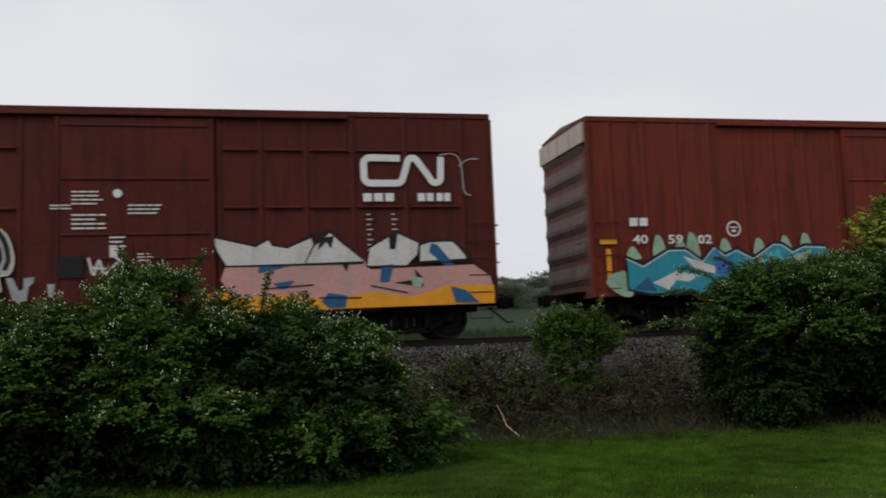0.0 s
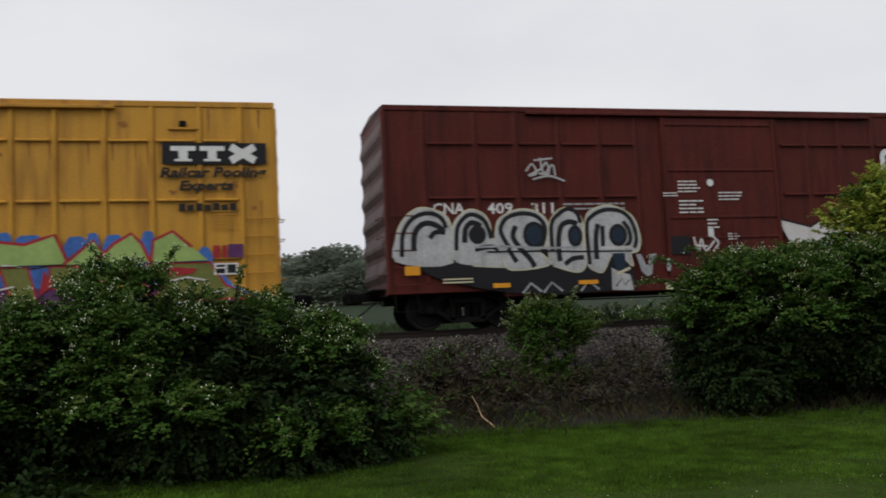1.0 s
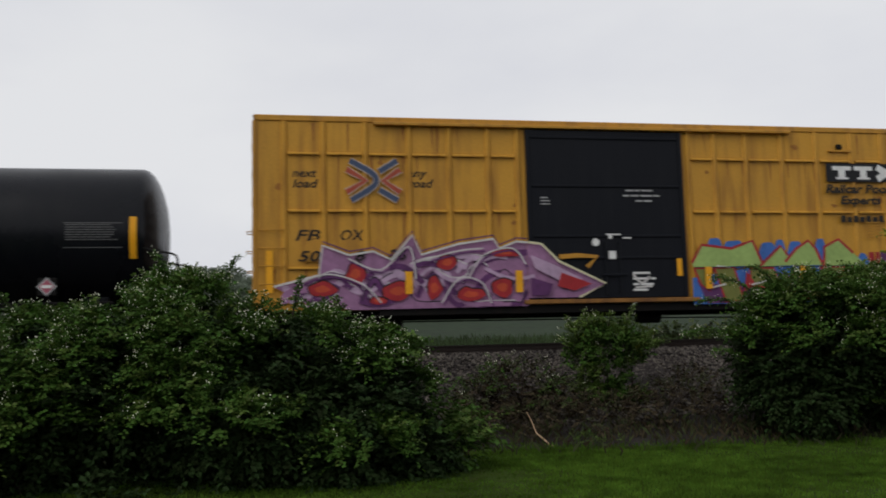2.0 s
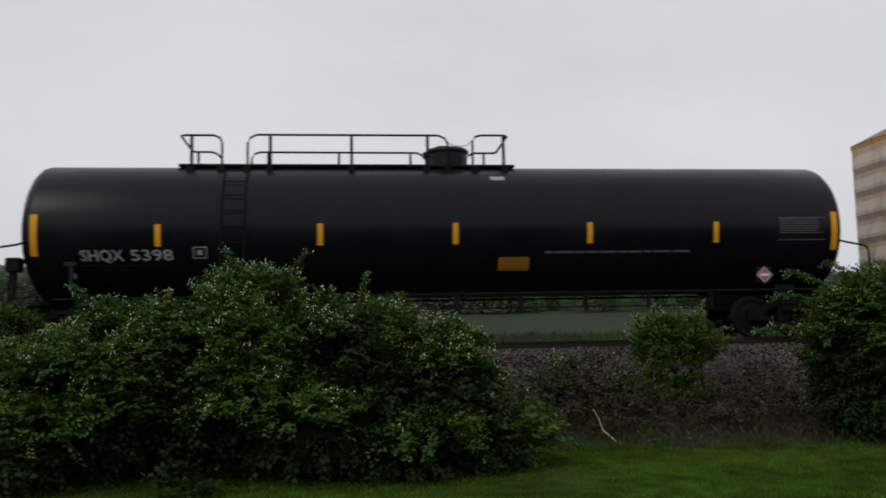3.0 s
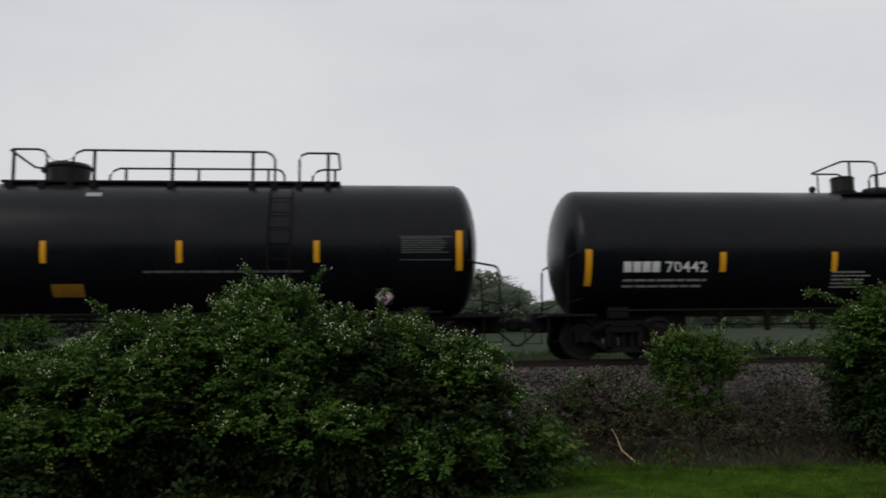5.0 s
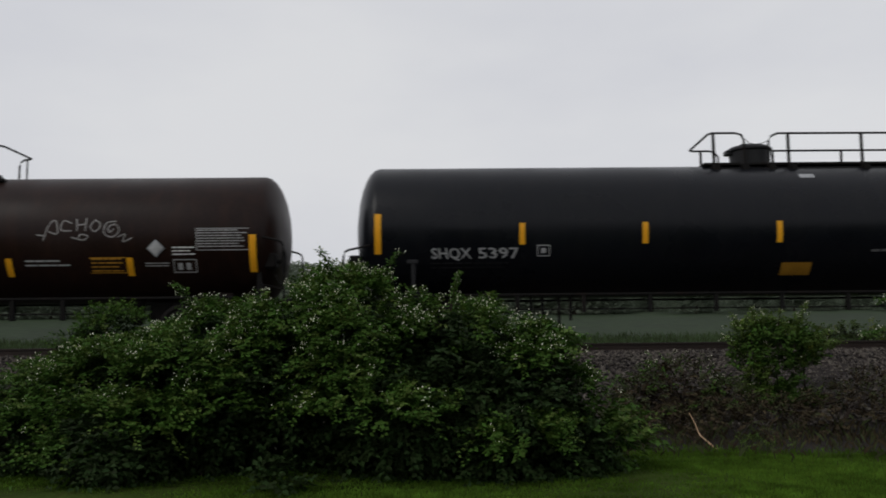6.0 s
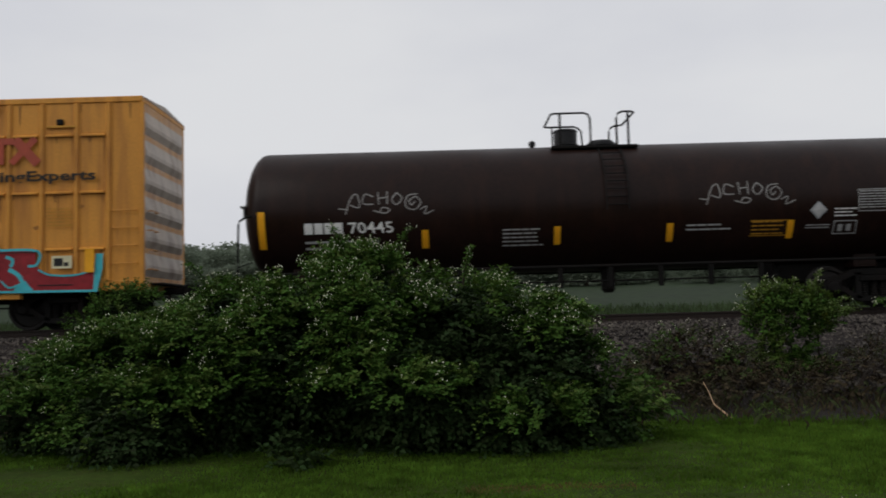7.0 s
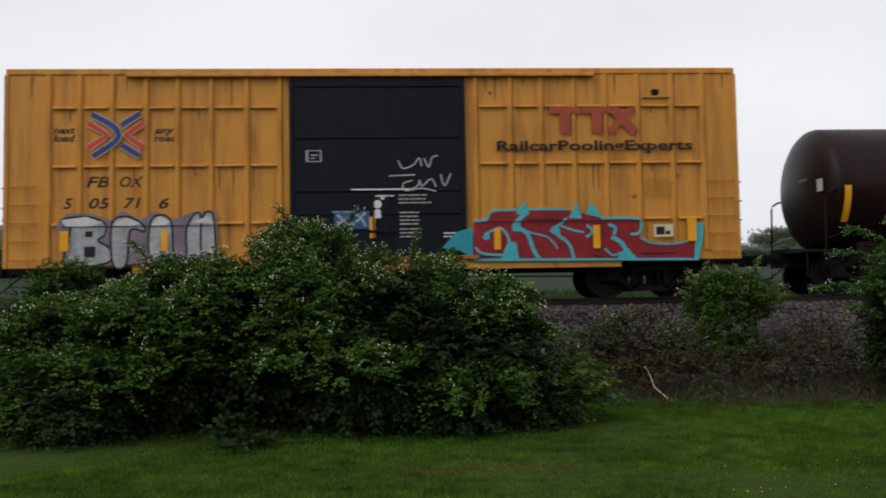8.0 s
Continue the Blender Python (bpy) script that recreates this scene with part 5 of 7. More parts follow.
def last_marks(car):
    LAYER[0] = 0
    crossed_arrows(car, -6.12, -4.95, 3.16, 4.13, M_LOGO_BLUE, mat("bright_logo_red", (0.55, 0.06, 0.03), 0.6, vary=0.15), M_RIM)
    for body, x, z, w in (("next", -6.81, 3.69, 0.45), ("load", -6.81, 3.52, 0.45), ("any", -4.72, 3.68, 0.40), ("road", -4.74, 3.51, 0.5)):
        lettering(car, body, 0.14, x, z, Y_PANEL, M_BLACKPAINT, w, 0.25)
    for body, x, z, w in (("FB", -6.13, 2.55, 0.49), ("OX", -5.44, 2.55, 0.49), ("5", -6.60, 2.10, 0.2), ("05", -6.07, 2.10, 0.44), ("71", -5.36, 2.10, 0.36), ("6", -4.64, 2.09, 0.22)):
        lettering(car, body, 0.22, x, z, Y_PANEL, M_BLACKPAINT, w, 0.25)
    lettering(car, "RailcarPoolingExperts", 0.21, 2.52, 3.25, Y_LET, M_BLACKPAINT, 4.28, 0.0, 0.009)
    Y = Y_LET - 0.001
    marks(car, [(3.67, 4.35, 4.05, 4.19), (3.90, 4.12, 3.62, 4.05), (4.40, 5.02, 4.05, 4.19), (4.60, 4.82, 3.62, 4.05)], M_LOGO_RED, Y, "emblem_block")
    part("emblem_block", stroke([(5.5, 4.17), (4.98, 3.64)], 0.14, Y - 0.001, soft=False), M_LOGO_RED, car)
    part("emblem_block", stroke([(5.05, 4.17), (5.3, 3.9), (5.55, 3.62)], 0.20, Y - 0.002, soft=False), M_LOGO_RED, car)
    roof_bracket(car, 6.05, 4.42)
    marks(car, [(5.88, 6.31, 1.35, 1.62)], M_PALE, Y_LET - 0.03, "paper_label")
    marks(car, [(5.93, 6.12, 1.40, 1.57), (6.14, 6.24, 1.40, 1.48)], M_BLACK, Y_LET - 0.032, "label_print")
    for x0, x1, z0, z1 in ((6.6, 6.8, 1.25, 1.75), (2.42, 2.56, 1.12, 1.58), (4.55, 4.70, 1.12, 1.62), (-6.62, -6.44, 1.2, 1.62), (-4.55, -4.42, 1.15, 1.62)):
        marks(car, [(x0, x1, z0, z1)], M_STRIPE, Y_GRAF - 0.06, "reflector")
    small_print(car, 5.75, 2.65, 0.6, 6, 0.04, M_YELLOW_TRIM, Y_LET, 41)
    D = Y_DOOR
    marks(car, [(-1.55, -1.22, 3.03, 3.05), (-1.55, -1.22, 3.26, 3.28), (-1.55, -1.5, 3.03, 3.28), (-1.25, -1.22, 3.03, 3.28), (-1.45, -1.3, 3.16, 3.19), (-1.45, -1.35, 3.1, 3.12)], M_GREY_TEXT, D, "stencil_box")
    marks(car, [(-0.6, 0.72, 2.42, 2.45)], M_WHITE, D, "white_line")
    for ln in ([(0.40, 3.05), (0.5, 2.88), (0.72, 2.95), (0.85, 3.1), (0.9, 2.92)], [(0.95, 3.1), (1.05, 2.9), (1.12, 3.1), (1.25, 3.15)], [(0.2, 2.72), (0.75, 2.74)],
               [(0.7, 2.62), (0.5, 2.55), (0.55, 2.4), (0.8, 2.5), (0.85, 2.62), (0.9, 2.5), (1.1, 2.65), (1.2, 2.48)], [(1.3, 2.75), (1.38, 2.5), (1.52, 2.76)], [(0.6, 2.4), (0.9, 2.45), (1.2, 2.38)]):
        paint_line(car, ln, 0.028, M_SILVER_TAG, D)
    for x, z, q in ((-0.05, 2.12, 0.09), (-0.05, 1.95, 0.07)):
        part("round_decal", flat([(x + q * math.cos(k * 0.5236), z + q * math.sin(k * 0.5236)) for k in range(12)], D), M_WHITE, car)
    marks(car, [(-0.12, 0.02, 1.82, 1.92), (-0.08, 0.3, 2.28, 2.31), (0.02, 0.10, 2.22, 2.27)], M_WHITE, D, "decal")
    for i, (x, z, w, n) in enumerate(((0.4, 2.32, 0.7, 3), (0.42, 1.95, 0.5, 4), (0.42, 1.6, 0.45, 3), (-1.0, 1.98, 0.55, 1))):
        small_print(car, x, z, w, n, 0.045, M_GREY_TEXT, D, 44 + i)
    marks(car, [(-0.96, -0.22, 1.6, 1.98)], M_SPRAY_BLUE, D, "dark_decal")
    for ln in ([(-0.9, 1.9), (-0.6, 1.7), (-0.3, 1.95)], [(-0.9, 1.7), (-0.5, 1.9), (-0.3, 1.65)]):
        paint_line(car, ln, 0.05, M_SPRAY_GREY, D - 0.004)
    marks(car, [(-0.22, -0.10, 1.4, 1.85)], M_STRIPE, D, "reflector")
    small_print(car, 1.35, 1.5, 0.45, 2, 0.04, M_WHITE, D, 49)


def silver_piece(car):
    """Silver block letters with a violet-grey halo."""
    LAYER[0] = 0
    Y = Y_GRAF
    halo = mat("violet_grey_haze_spray", (0.20, 0.16, 0.19), 0.65, vary=0.35, scale=3)
    paint_shape(car, [(-6.72, 1.75), (-6.5, 2.0), (-6.0, 1.98), (-5.6, 1.85), (-5.35, 2.05), (-5.0, 1.85), (-4.7, 2.02), (-4.3, 1.85), (-3.9, 2.0), (-3.42, 1.98), (-3.4, 1.0), (-6.5, 0.86), (-6.62, 1.3)], halo, Y)
    letters = [[(-6.62, 1.86), (-6.1, 1.92), (-5.72, 1.78), (-5.72, 1.55), (-5.85, 1.42), (-5.62, 1.25), (-5.62, 0.98), (-6.1, 0.88), (-6.55, 0.9), (-6.42, 1.7)],
               [(-5.58, 1.75), (-5.3, 1.92), (-4.98, 1.78), (-4.9, 1.6), (-5.2, 1.62), (-5.28, 0.92), (-5.55, 0.92)],
               [(-4.8, 1.72), (-4.62, 1.94), (-4.36, 1.8), (-4.3, 1.1), (-4.05, 1.05), (-4.05, 1.6), (-3.9, 1.92), (-3.75, 1.9), (-3.78, 1.0), (-4.72, 0.95)],
               [(-3.72, 1.85), (-3.5, 1.94), (-3.46, 1.05), (-3.72, 1.0)]]
    for o in letters:
        paint_shape(car, o, M_SPRAY_GREY, Y, soft=True)
        paint_line(car, o, 0.045, M_BLACK, Y, closed=True)
    for sh in ([(-6.62, 1.86), (-6.1, 1.92), (-5.75, 1.8), (-6.0, 1.72), (-6.5, 1.72)], [(-5.55, 1.75), (-5.3, 1.9), (-5.0, 1.78), (-5.2, 1.7)], [(-4.78, 1.72), (-4.6, 1.92), (-4.38, 1.8), (-4.5, 1.7)], [(-3.9, 1.78), (-3.6, 1.92), (-3.48, 1.75)]):
        paint_shape(car, sh, M_SPRAY_WHITE, Y - 0.004)
    for o in ([(-6.12, 1.62), (-5.95, 1.62), (-5.98, 1.5), (-6.12, 1.5)], [(-6.14, 1.3), (-5.9, 1.3), (-5.92, 1.08), (-6.14, 1.08)]):
        paint_shape(car, o, M_BLACK, Y - 0.004)
    part("ledge_shadow_line", stroke([(-6.6, 1.71), (-3.5, 1.71)], 0.02, Y - 0.03, soft=False), M_BLACK, car)


M_SPRAY_CRIMSON = mat("spray_crimson", (0.24, 0.018, 0.024), 0.6, vary=0.3, scale=1.8, fine=9)


def crimson_piece(car):
    """Crimson letters in a cyan outline."""
    LAYER[0] = 0
    Y = Y_GRAF
    paint_shape(car, [(2, 1.7), (2.26, 1.76), (2.32, 1.91), (2.54, 1.95), (3.02, 1.94), (3.21, 1.95), (4.01, 1.95), (4.37, 1.87), (4.74, 1.77), (5.54, 1.74), (5.53, 1.42), (5.72, 1.28), (5.96, 1.22), (6.52, 1.23), (6.82, 1.46), (6.8, 0.87), (1.98, 0.92)], M_SPRAY_CRIMSON, Y)
    paint_shape(car, [(1.96, 1.6), (1.6, 1.5), (1.31, 1.17), (1.7, 1.1), (1.9, 0.98), (1.96, 0.98)], M_SPRAY_TEAL, Y_DOOR)
    for shape in ([(2.9, 1.88), (3.09, 2.17), (3.16, 1.85)],
                  [(4.04, 1.78), (4.22, 2.13), (4.32, 1.77)],
                  [(4.42, 1.86), (4.52, 2.14), (4.79, 1.77)],
                  [(2.84, 1.69), (2.99, 1.7), (2.97, 1.5), (2.81, 1.52)],
                  [(2.77, 1.29), (2.89, 1.27), (2.95, 0.92), (2.56, 0.92)],
                  [(3.61, 1.51), (3.82, 1.6), (3.88, 1.3), (3.73, 1.43)],
                  [(5.13, 1.03), (5.32, 1.11), (5.49, 0.88), (5.06, 0.89)],
                  [(6.81, 1.65), (6.97, 1.65), (6.96, 1.34), (6.85, 0.86), (6.76, 0.86)],
                  [(2.16, 1.4), (2.31, 1.49), (2.33, 1.35), (2.23, 1.33)]):
        paint_shape(car, shape, M_SPRAY_CYAN, Y)
    for ln, w in (([(2, 1.76), (2.26, 1.76), (2.39, 1.94), (2.96, 1.97), (3.21, 1.98), (4.01, 1.97)], 0.05),
                  ([(4.74, 1.77), (5.56, 1.74), (5.56, 1.45), (5.37, 1.42)], 0.055),
                  ([(2.85, 1.58), (2.93, 1.73), (3.17, 1.93)], 0.09),
                  ([(2.22, 1.45), (2.53, 1.58), (2.68, 1.47), (2.74, 1.29), (2.64, 1.05)], 0.055),
                  ([(2.97, 1.57), (3.14, 1.45), (3.23, 1.2), (3.31, 1.02), (3.39, 0.91)], 0.085),
                  ([(3.02, 1.53), (3.32, 1.45), (3.56, 1.38), (3.72, 1.23), (3.78, 1.12)], 0.035),
                  ([(3.87, 1.38), (4.05, 1.19), (4.13, 0.91)], 0.065),
                  ([(3.83, 1.63), (4.12, 1.52), (4.36, 1.47)], 0.04),
                  ([(4, 1.79), (3.85, 1.65), (3.65, 1.55)], 0.05),
                  ([(4.42, 1.63), (4.55, 1.49), (4.41, 1.36)], 0.06),
                  ([(4.9, 1.63), (5.04, 1.56), (5.01, 1.41)], 0.07),
                  ([(4.96, 1.36), (5.16, 1.24), (5.29, 1.04), (5.46, 0.89)], 0.09),
                  ([(5.59, 1.34), (5.84, 1.22), (6.34, 1.2), (6.66, 1.27)], 0.04),
                  ([(2.01, 1.18), (2.18, 1.04), (2.64, 1)], 0.05),
                  ([(4.8, 1.12), (4.97, 0.97), (5.16, 1.02)], 0.04)):
        paint_line(car, ln, w, M_SPRAY_CYAN, Y)
    paint_line(car, [(1.98, 0.91), (3.98, 0.89), (6.85, 0.86)], 0.05, M_SPRAY_CYAN, Y, soft=False)
    for ln in ([(2.03, 0.96), (2.42, 0.98)], [(5.58, 1), (6.33, 1)], [(4.53, 0.98), (4.74, 0.93)], [(3.14, 1.76), (3.88, 1.74)]):
        paint_line(car, ln, 0.022, M_BLACK, Y, soft=False)
    part("ledge_shadow_line", stroke([(2.1, 1.71), (5.6, 1.71)], 0.022, Y - 0.04, soft=False), M_BLACK, car)


def rust_streaks(car, spans, heads, n, seed, material):
    """Runs of rust and grime that hang from the ledges and the eave, ragged and uneven in length."""
    r = random.Random(seed)
    for k in range(n):
        a, b = r.choice(spans)
        x, z, w = r.uniform(a, b), r.choice(heads), r.uniform(0.012, 0.05)
        ln = r.uniform(0.12, 0.75)
        left = [(x - w * r.uniform(0.5, 1.0) * (1 - q * 0.75), z - ln * q) for q in (0.0, 0.3, 0.6, 0.9)]
        right = [(x + w * r.uniform(0.5, 1.0) * (1 - q * 0.75), z - ln * q) for q in (1.0, 0.7, 0.35, 0.0)]
        part("rust_streak", flat(left + right, Y_PANEL - 0.0004 * k % 0.003), material, car)
    for k in range(n // 4):
        a, b = r.choice(spans)
        x, z, q = r.uniform(a, b), r.uniform(1.2, 4.6), r.uniform(0.03, 0.11)
        part("rust_patch", flat([(x + q * r.uniform(0.5, 1.3) * math.cos(i * 0.6283), z + q * r.uniform(0.4, 1.0) * math.sin(i * 0.6283)) for i in range(10)], Y_PANEL - 0.004), material, car)


M_STREAK_YELLOW = mat("brown_rust_run", (0.30, 0.125, 0.028), 0.7, vary=0.3, scale=5)
M_STREAK_DARK = mat("dark_grime_run", (0.066, 0.017, 0.013), 0.7, vary=0.3, scale=5)
rust_streaks(car_yellow, ((-7.6, -2.1), (2.05, 7.7)), (4.90, 4.19, 2.95, 1.74), 64, 91, M_STREAK_YELLOW)
rust_streaks(car_last, ((-7.5, -2.1), (2.1, 7.6)), (4.90, 4.19, 2.95, 1.74), 64, 92, M_STREAK_YELLOW)
rust_streaks(car_brown, ((-7.6, -1.5), (2.05, 7.7)), (4.90, 4.16, 2.93), 28, 93, M_STREAK_DARK)
rust_streaks(car_red, ((-7.6, -1.5), (2.2, 7.3)), (4.90, 4.5, 3.4), 22, 94, M_STREAK_DARK)
bubble_piece(car_brown), winged_piece(car_brown), brown_marks(car_brown)
red_marks(car_red)
yellow_marks(car_yellow), wild_piece(car_yellow), leafy_piece(car_yellow)
last_marks(car_last), silver_piece(car_last), crimson_piece(car_last)


# ---- fittings and marks of the tank cars ----
def wrap(me, radius, zc, lift=0.008):
    """Lays a flat sheet of paint round the tank's shell."""
    for v in me.vertices:
        q = max(-0.999, min(0.999, (v.co.z - zc) / radius))
        v.co.y = -radius * math.sqrt(1 - q * q) - lift + v.co.y
    return me


def tank_bars(car, rects, material, radius, zc, name="painted_mark", lift=0.008):
    bm = bmesh.new()
    for x0, x1, z0, z1 in rects:
        n = max(1, int((z1 - z0) / 0.06))
        for i in range(n):
            a, b = z0 + (z1 - z0) * i / n, z0 + (z1 - z0) * (i + 1) / n
            bm.faces.new([bm.verts.new(v) for v in ((x0, 0, a), (x1, 0, a), (x1, 0, b), (x0, 0, b))])
    me = wrap(finish(bm, name, material), radius, zc, lift)
    return part(name, me, None, car)


def tank_print(car, x, z, width, rows, height, material, radius, zc, seed):
    me = wrap(finish(lines_of_text(x, z, width, rows, height, 0, seed), "small_print", material), radius, zc)
    return part("small_print", me, None, car)


def tank_text(car, body, size, x, z, width, material, radius, zc):
    split_letters(car, wrap(text_mesh(body, size, x, z, 0, width, -0.12, 0.003), radius, zc), material)


def tank_scribble(car, lines, width, material, radius, zc):
    for ln in lines:
        me = wrap(finish(stroke(ln, width, 0), "graffiti_stroke", material), radius, zc)
        part("graffiti_stroke", me, None, car)


def diamond(car, x, z, s, radius, zc, material, lift=0.02):
    bm = bmesh.new()
    bm.faces.new([bm.verts.new(v) for v in ((x - s, 0, z), (x, 0, z - s), (x + s, 0, z), (x, 0, z + s))])
    part("placard", wrap(finish(bm, "placard", material), radius, zc, lift), None, car, "diamond hazard placard")


M_DOME = mat("dark_housing_steel", (0.016, 0.016, 0.017), 0.45, 0.2, vary=0.3, scale=3)


def side_ladder(car, x0, x1, radius, zc, z0=1.1, z1=None):
    z1 = z1 or zc + radius * 0.93
    def at(z, lift=0.10):
        q = max(-0.98, min(0.98, (z - zc) / radius))
        return -(radius + lift) * math.sqrt(1 - q * q) if z > zc else -(radius + lift)
    zs = even(z0, z1, 12)
    for x in (x0, x1):
        part("ladder_rail", tube([(x, at(z), z) for z in zs], 0.02, 6), M_STEEL, car)
    for z in even(z0 + 0.1, z1 - 0.05, 9):
        part("ladder_rung", tube([(x0, at(z), z), (x1, at(z), z)], 0.014, 6), M_STEEL, car)


def short_top(car, radius, zc):
    top = zc + radius
    part("roof_platform", box(-0.65, 1.30, -0.78, 0.82, top - 0.16, top - 0.10, 0.01), M_STEEL, car, "grated steel platform")
    for x in (-0.55, 0.25, 0.84, 1.2):
        part("platform_bracket", box(x - 0.04, x + 0.04, -0.70, 0.70, top - 0.40, top - 0.14, 0.005), M_STEEL, car)
    part("valve_housing", lathe([(top, 0.30), (top + 0.04, 0.31), (top + 0.06, 0.27), (top + 0.34, 0.27), (top + 0.36, 0.29), (top + 0.40, 0.26), (top + 0.42, 0.10)], "z", 28, None, (-0.22, 0, 0)), M_DOME, car, "cylindrical valve housing")
    part("manway", lathe([(top, 0.36), (top + 0.05, 0.36), (top + 0.06, 0.30), (top + 0.12, 0.28), (top + 0.15, 0.12)], "z", 24, None, (0.60, 0, 0)), M_DOME, car)
    part("relief_valve", lathe([(top - 0.02, 0.05), (top + 0.05, 0.05), (top + 0.06, 0.08), (top + 0.14, 0.08), (top + 0.18, 0.03)], "z", 14, None, (-1.0, 0, 0)), M_DOME, car)
    near, far, h = -0.7, 0.75, 0.65
    rails = (([(0.25, near, -0.16), (0.25, near, h - 0.14), (0.21, near, h - 0.04), (0.11, near, h), (-0.55, near, h), (-0.62, near + 0.07, h), (-0.62, far - 0.07, h),
               (-0.55, far, h), (0.10, far, h), (0.20, far, h - 0.04), (0.27, far, h - 0.12), (0.31, far, -0.16)], 0.024),
             ([(0.84, near, -0.16), (0.84, near, h - 0.14), (0.88, near, h - 0.03), (0.98, near, h + 0.01), (1.17, near, h + 0.01), (1.25, near + 0.07, h), (1.25, far - 0.07, h),
               (1.18, far, h), (1.06, far, h - 0.01), (0.98, far, h - 0.06), (0.94, far, h - 0.15), (0.93, far, -0.16)], 0.024),
             ([(-0.43, near, h), (-0.43, near, -0.16)], 0.028), ([(1.10, near, h), (1.10, near, -0.16)], 0.028),
             ([(-0.43, far, h), (-0.43, far, -0.16)], 0.02), ([(1.12, far, h), (1.12, far, -0.16)], 0.02))
    for pts, r in rails:
        part("handrail", tube([(x, y, top + z) for x, y, z in pts], r, 8), M_STEEL, car)
    side_ladder(car, 0.40, 0.88, radius, zc, 2.3)


def long_top(car, radius, zc, s, shift, housing_x):
    """s = 1: housing towards the +x end of the walkway; -1: turned round. Handrails run along both edges and close across the ends."""
    top = zc + radius
    near, far = -0.52, 1.08
    X = lambda x: (x if s > 0 else -0.975 * x) + shift
    part("roof_walkway", box(*sorted((X(-6.0), X(1.55))), -0.56, 0.55, top - 0.05, top + 0.01, 0.01), M_STEEL, car, "grated steel roof walkway")
    part("walkway_beam", box(*sorted((X(-6.0), X(1.45))), -0.66, -0.57, top - 0.19, top - 0.13, 0.01), M_STEEL, car)
    part("walkway_angle", box(*sorted((X(-5.9), X(1.40))), -0.78, -0.74, top - 0.30, top - 0.27, 0.005), M_STEEL, car)
    part("far_walkway", box(*sorted((X(-6.0), X(1.45))), 0.80, 1.12, top - 0.20, top - 0.14, 0.01), M_STEEL, car)
    for x in (-5.72, -5.06, -4.5, -4.0, -2.19, -0.5, 0.0, 0.62, 1.30):
        part("walkway_bracket", box(X(x) - 0.075, X(x) + 0.075, -0.74, 1.0, top - 0.32, top - 0.03, 0.01), M_STEEL, car)
    h = part("valve_housing", lathe([(top - 0.02, 0.44), (top + 0.34, 0.47), (top + 0.37, 0.51), (top + 0.41, 0.51), (top + 0.46, 0.46), (top + 0.48, 0.2)], "z", 32, None, (housing_x, 0.0, 0)), M_DOME, car, "broad cylindrical valve housing")
    part("hinge", box(housing_x - 0.58, housing_x - 0.42, -0.12, 0.12, top + 0.28, top + 0.40, 0.02), M_DOME, h)
    part("lid_clamp", box(housing_x - 0.25, housing_x + 0.05, -0.2, 0.2, top + 0.45, top + 0.53, 0.02), M_DOME, h)
    foot, k = top - 0.15, top + 0.66
    f = k - 0.03
    runs = (
        [(-5.06, near, foot), (-5.06, near, k - 0.16), (-5.11, near, k - 0.05), (-5.24, near, k), (-5.88, near, k), (-5.96, near + 0.08, k), (-5.96, far - 0.08, f),
         (-5.88, far, f), (-5.52, far, f), (-5.38, far, f - 0.05), (-5.28, far, f - 0.16), (-5.21, far, foot)],
        [(-4.50, near, foot), (-4.50, near, k - 0.16), (-4.44, near, k - 0.05), (-4.30, near, k + 0.02), (-0.22, near, k + 0.03), (-0.07, near, k - 0.03), (0.0, near, k - 0.14), (0.03, near, foot)],
        [(-4.60, far, foot), (-4.57, far, f - 0.14), (-4.50, far, f - 0.04), (-4.38, far, f), (-0.58, far, f), (-0.44, far, f - 0.06), (-0.35, far, f - 0.18), (-0.32, far, foot)],
        [(0.58, near, foot), (0.58, near, k - 0.12), (0.64, near, k), (0.78, near, k + 0.04), (1.32, near, k + 0.04), (1.40, near + 0.08, k + 0.03), (1.40, far - 0.08, f),
         (1.32, far, f), (0.86, far, f), (0.74, far, f - 0.05), (0.66, far, f - 0.14), (0.62, far, foot)])
    for pts in runs:
        part("handrail", tube([(X(x), y, z) for x, y, z in pts], 0.026, 8), M_STEEL, car)
    for x in (-5.72, -4.0, -2.19, -0.46, 1.30):
        part("rail_post", box(X(x) - 0.034, X(x) + 0.034, near - 0.02, near + 0.02, foot, k + 0.01, 0.006), M_STEEL, car)
    for x in (-5.83, -4.18, -2.48, -0.73, 1.10):
        part("rail_post", box(X(x) - 0.028, X(x) + 0.028, far - 0.02, far + 0.02, foot, f, 0.006), M_STEEL, car)
    part("chain", tube([(X(0.0), near, k - 0.14), (X(0.15), near, k - 0.20), (X(0.32), near, k - 0.22), (X(0.46), near, k - 0.19), (X(0.58), near, k - 0.08)], 0.008, 5), M_STEEL, car)
    side_ladder(car, *sorted((X(-4.94), X(-4.46))), radius, zc)


M_CHALK = mat("thin_chalky_marker", (0.27, 0.26, 0.25), 0.7, vary=0.35, scale=5)
M_FAINT = mat("worn_faint_lettering", (0.12, 0.12, 0.12), 0.6, vary=0.3, scale=6)
M_PLACARD_RED = mat("faded_red_placard", (0.38, 0.10, 0.14), 0.5, vary=0.2)
M_DULL_YELLOW = mat("dull_yellow_print", (0.38, 0.19, 0.02), 0.6, vary=0.25, scale=4)


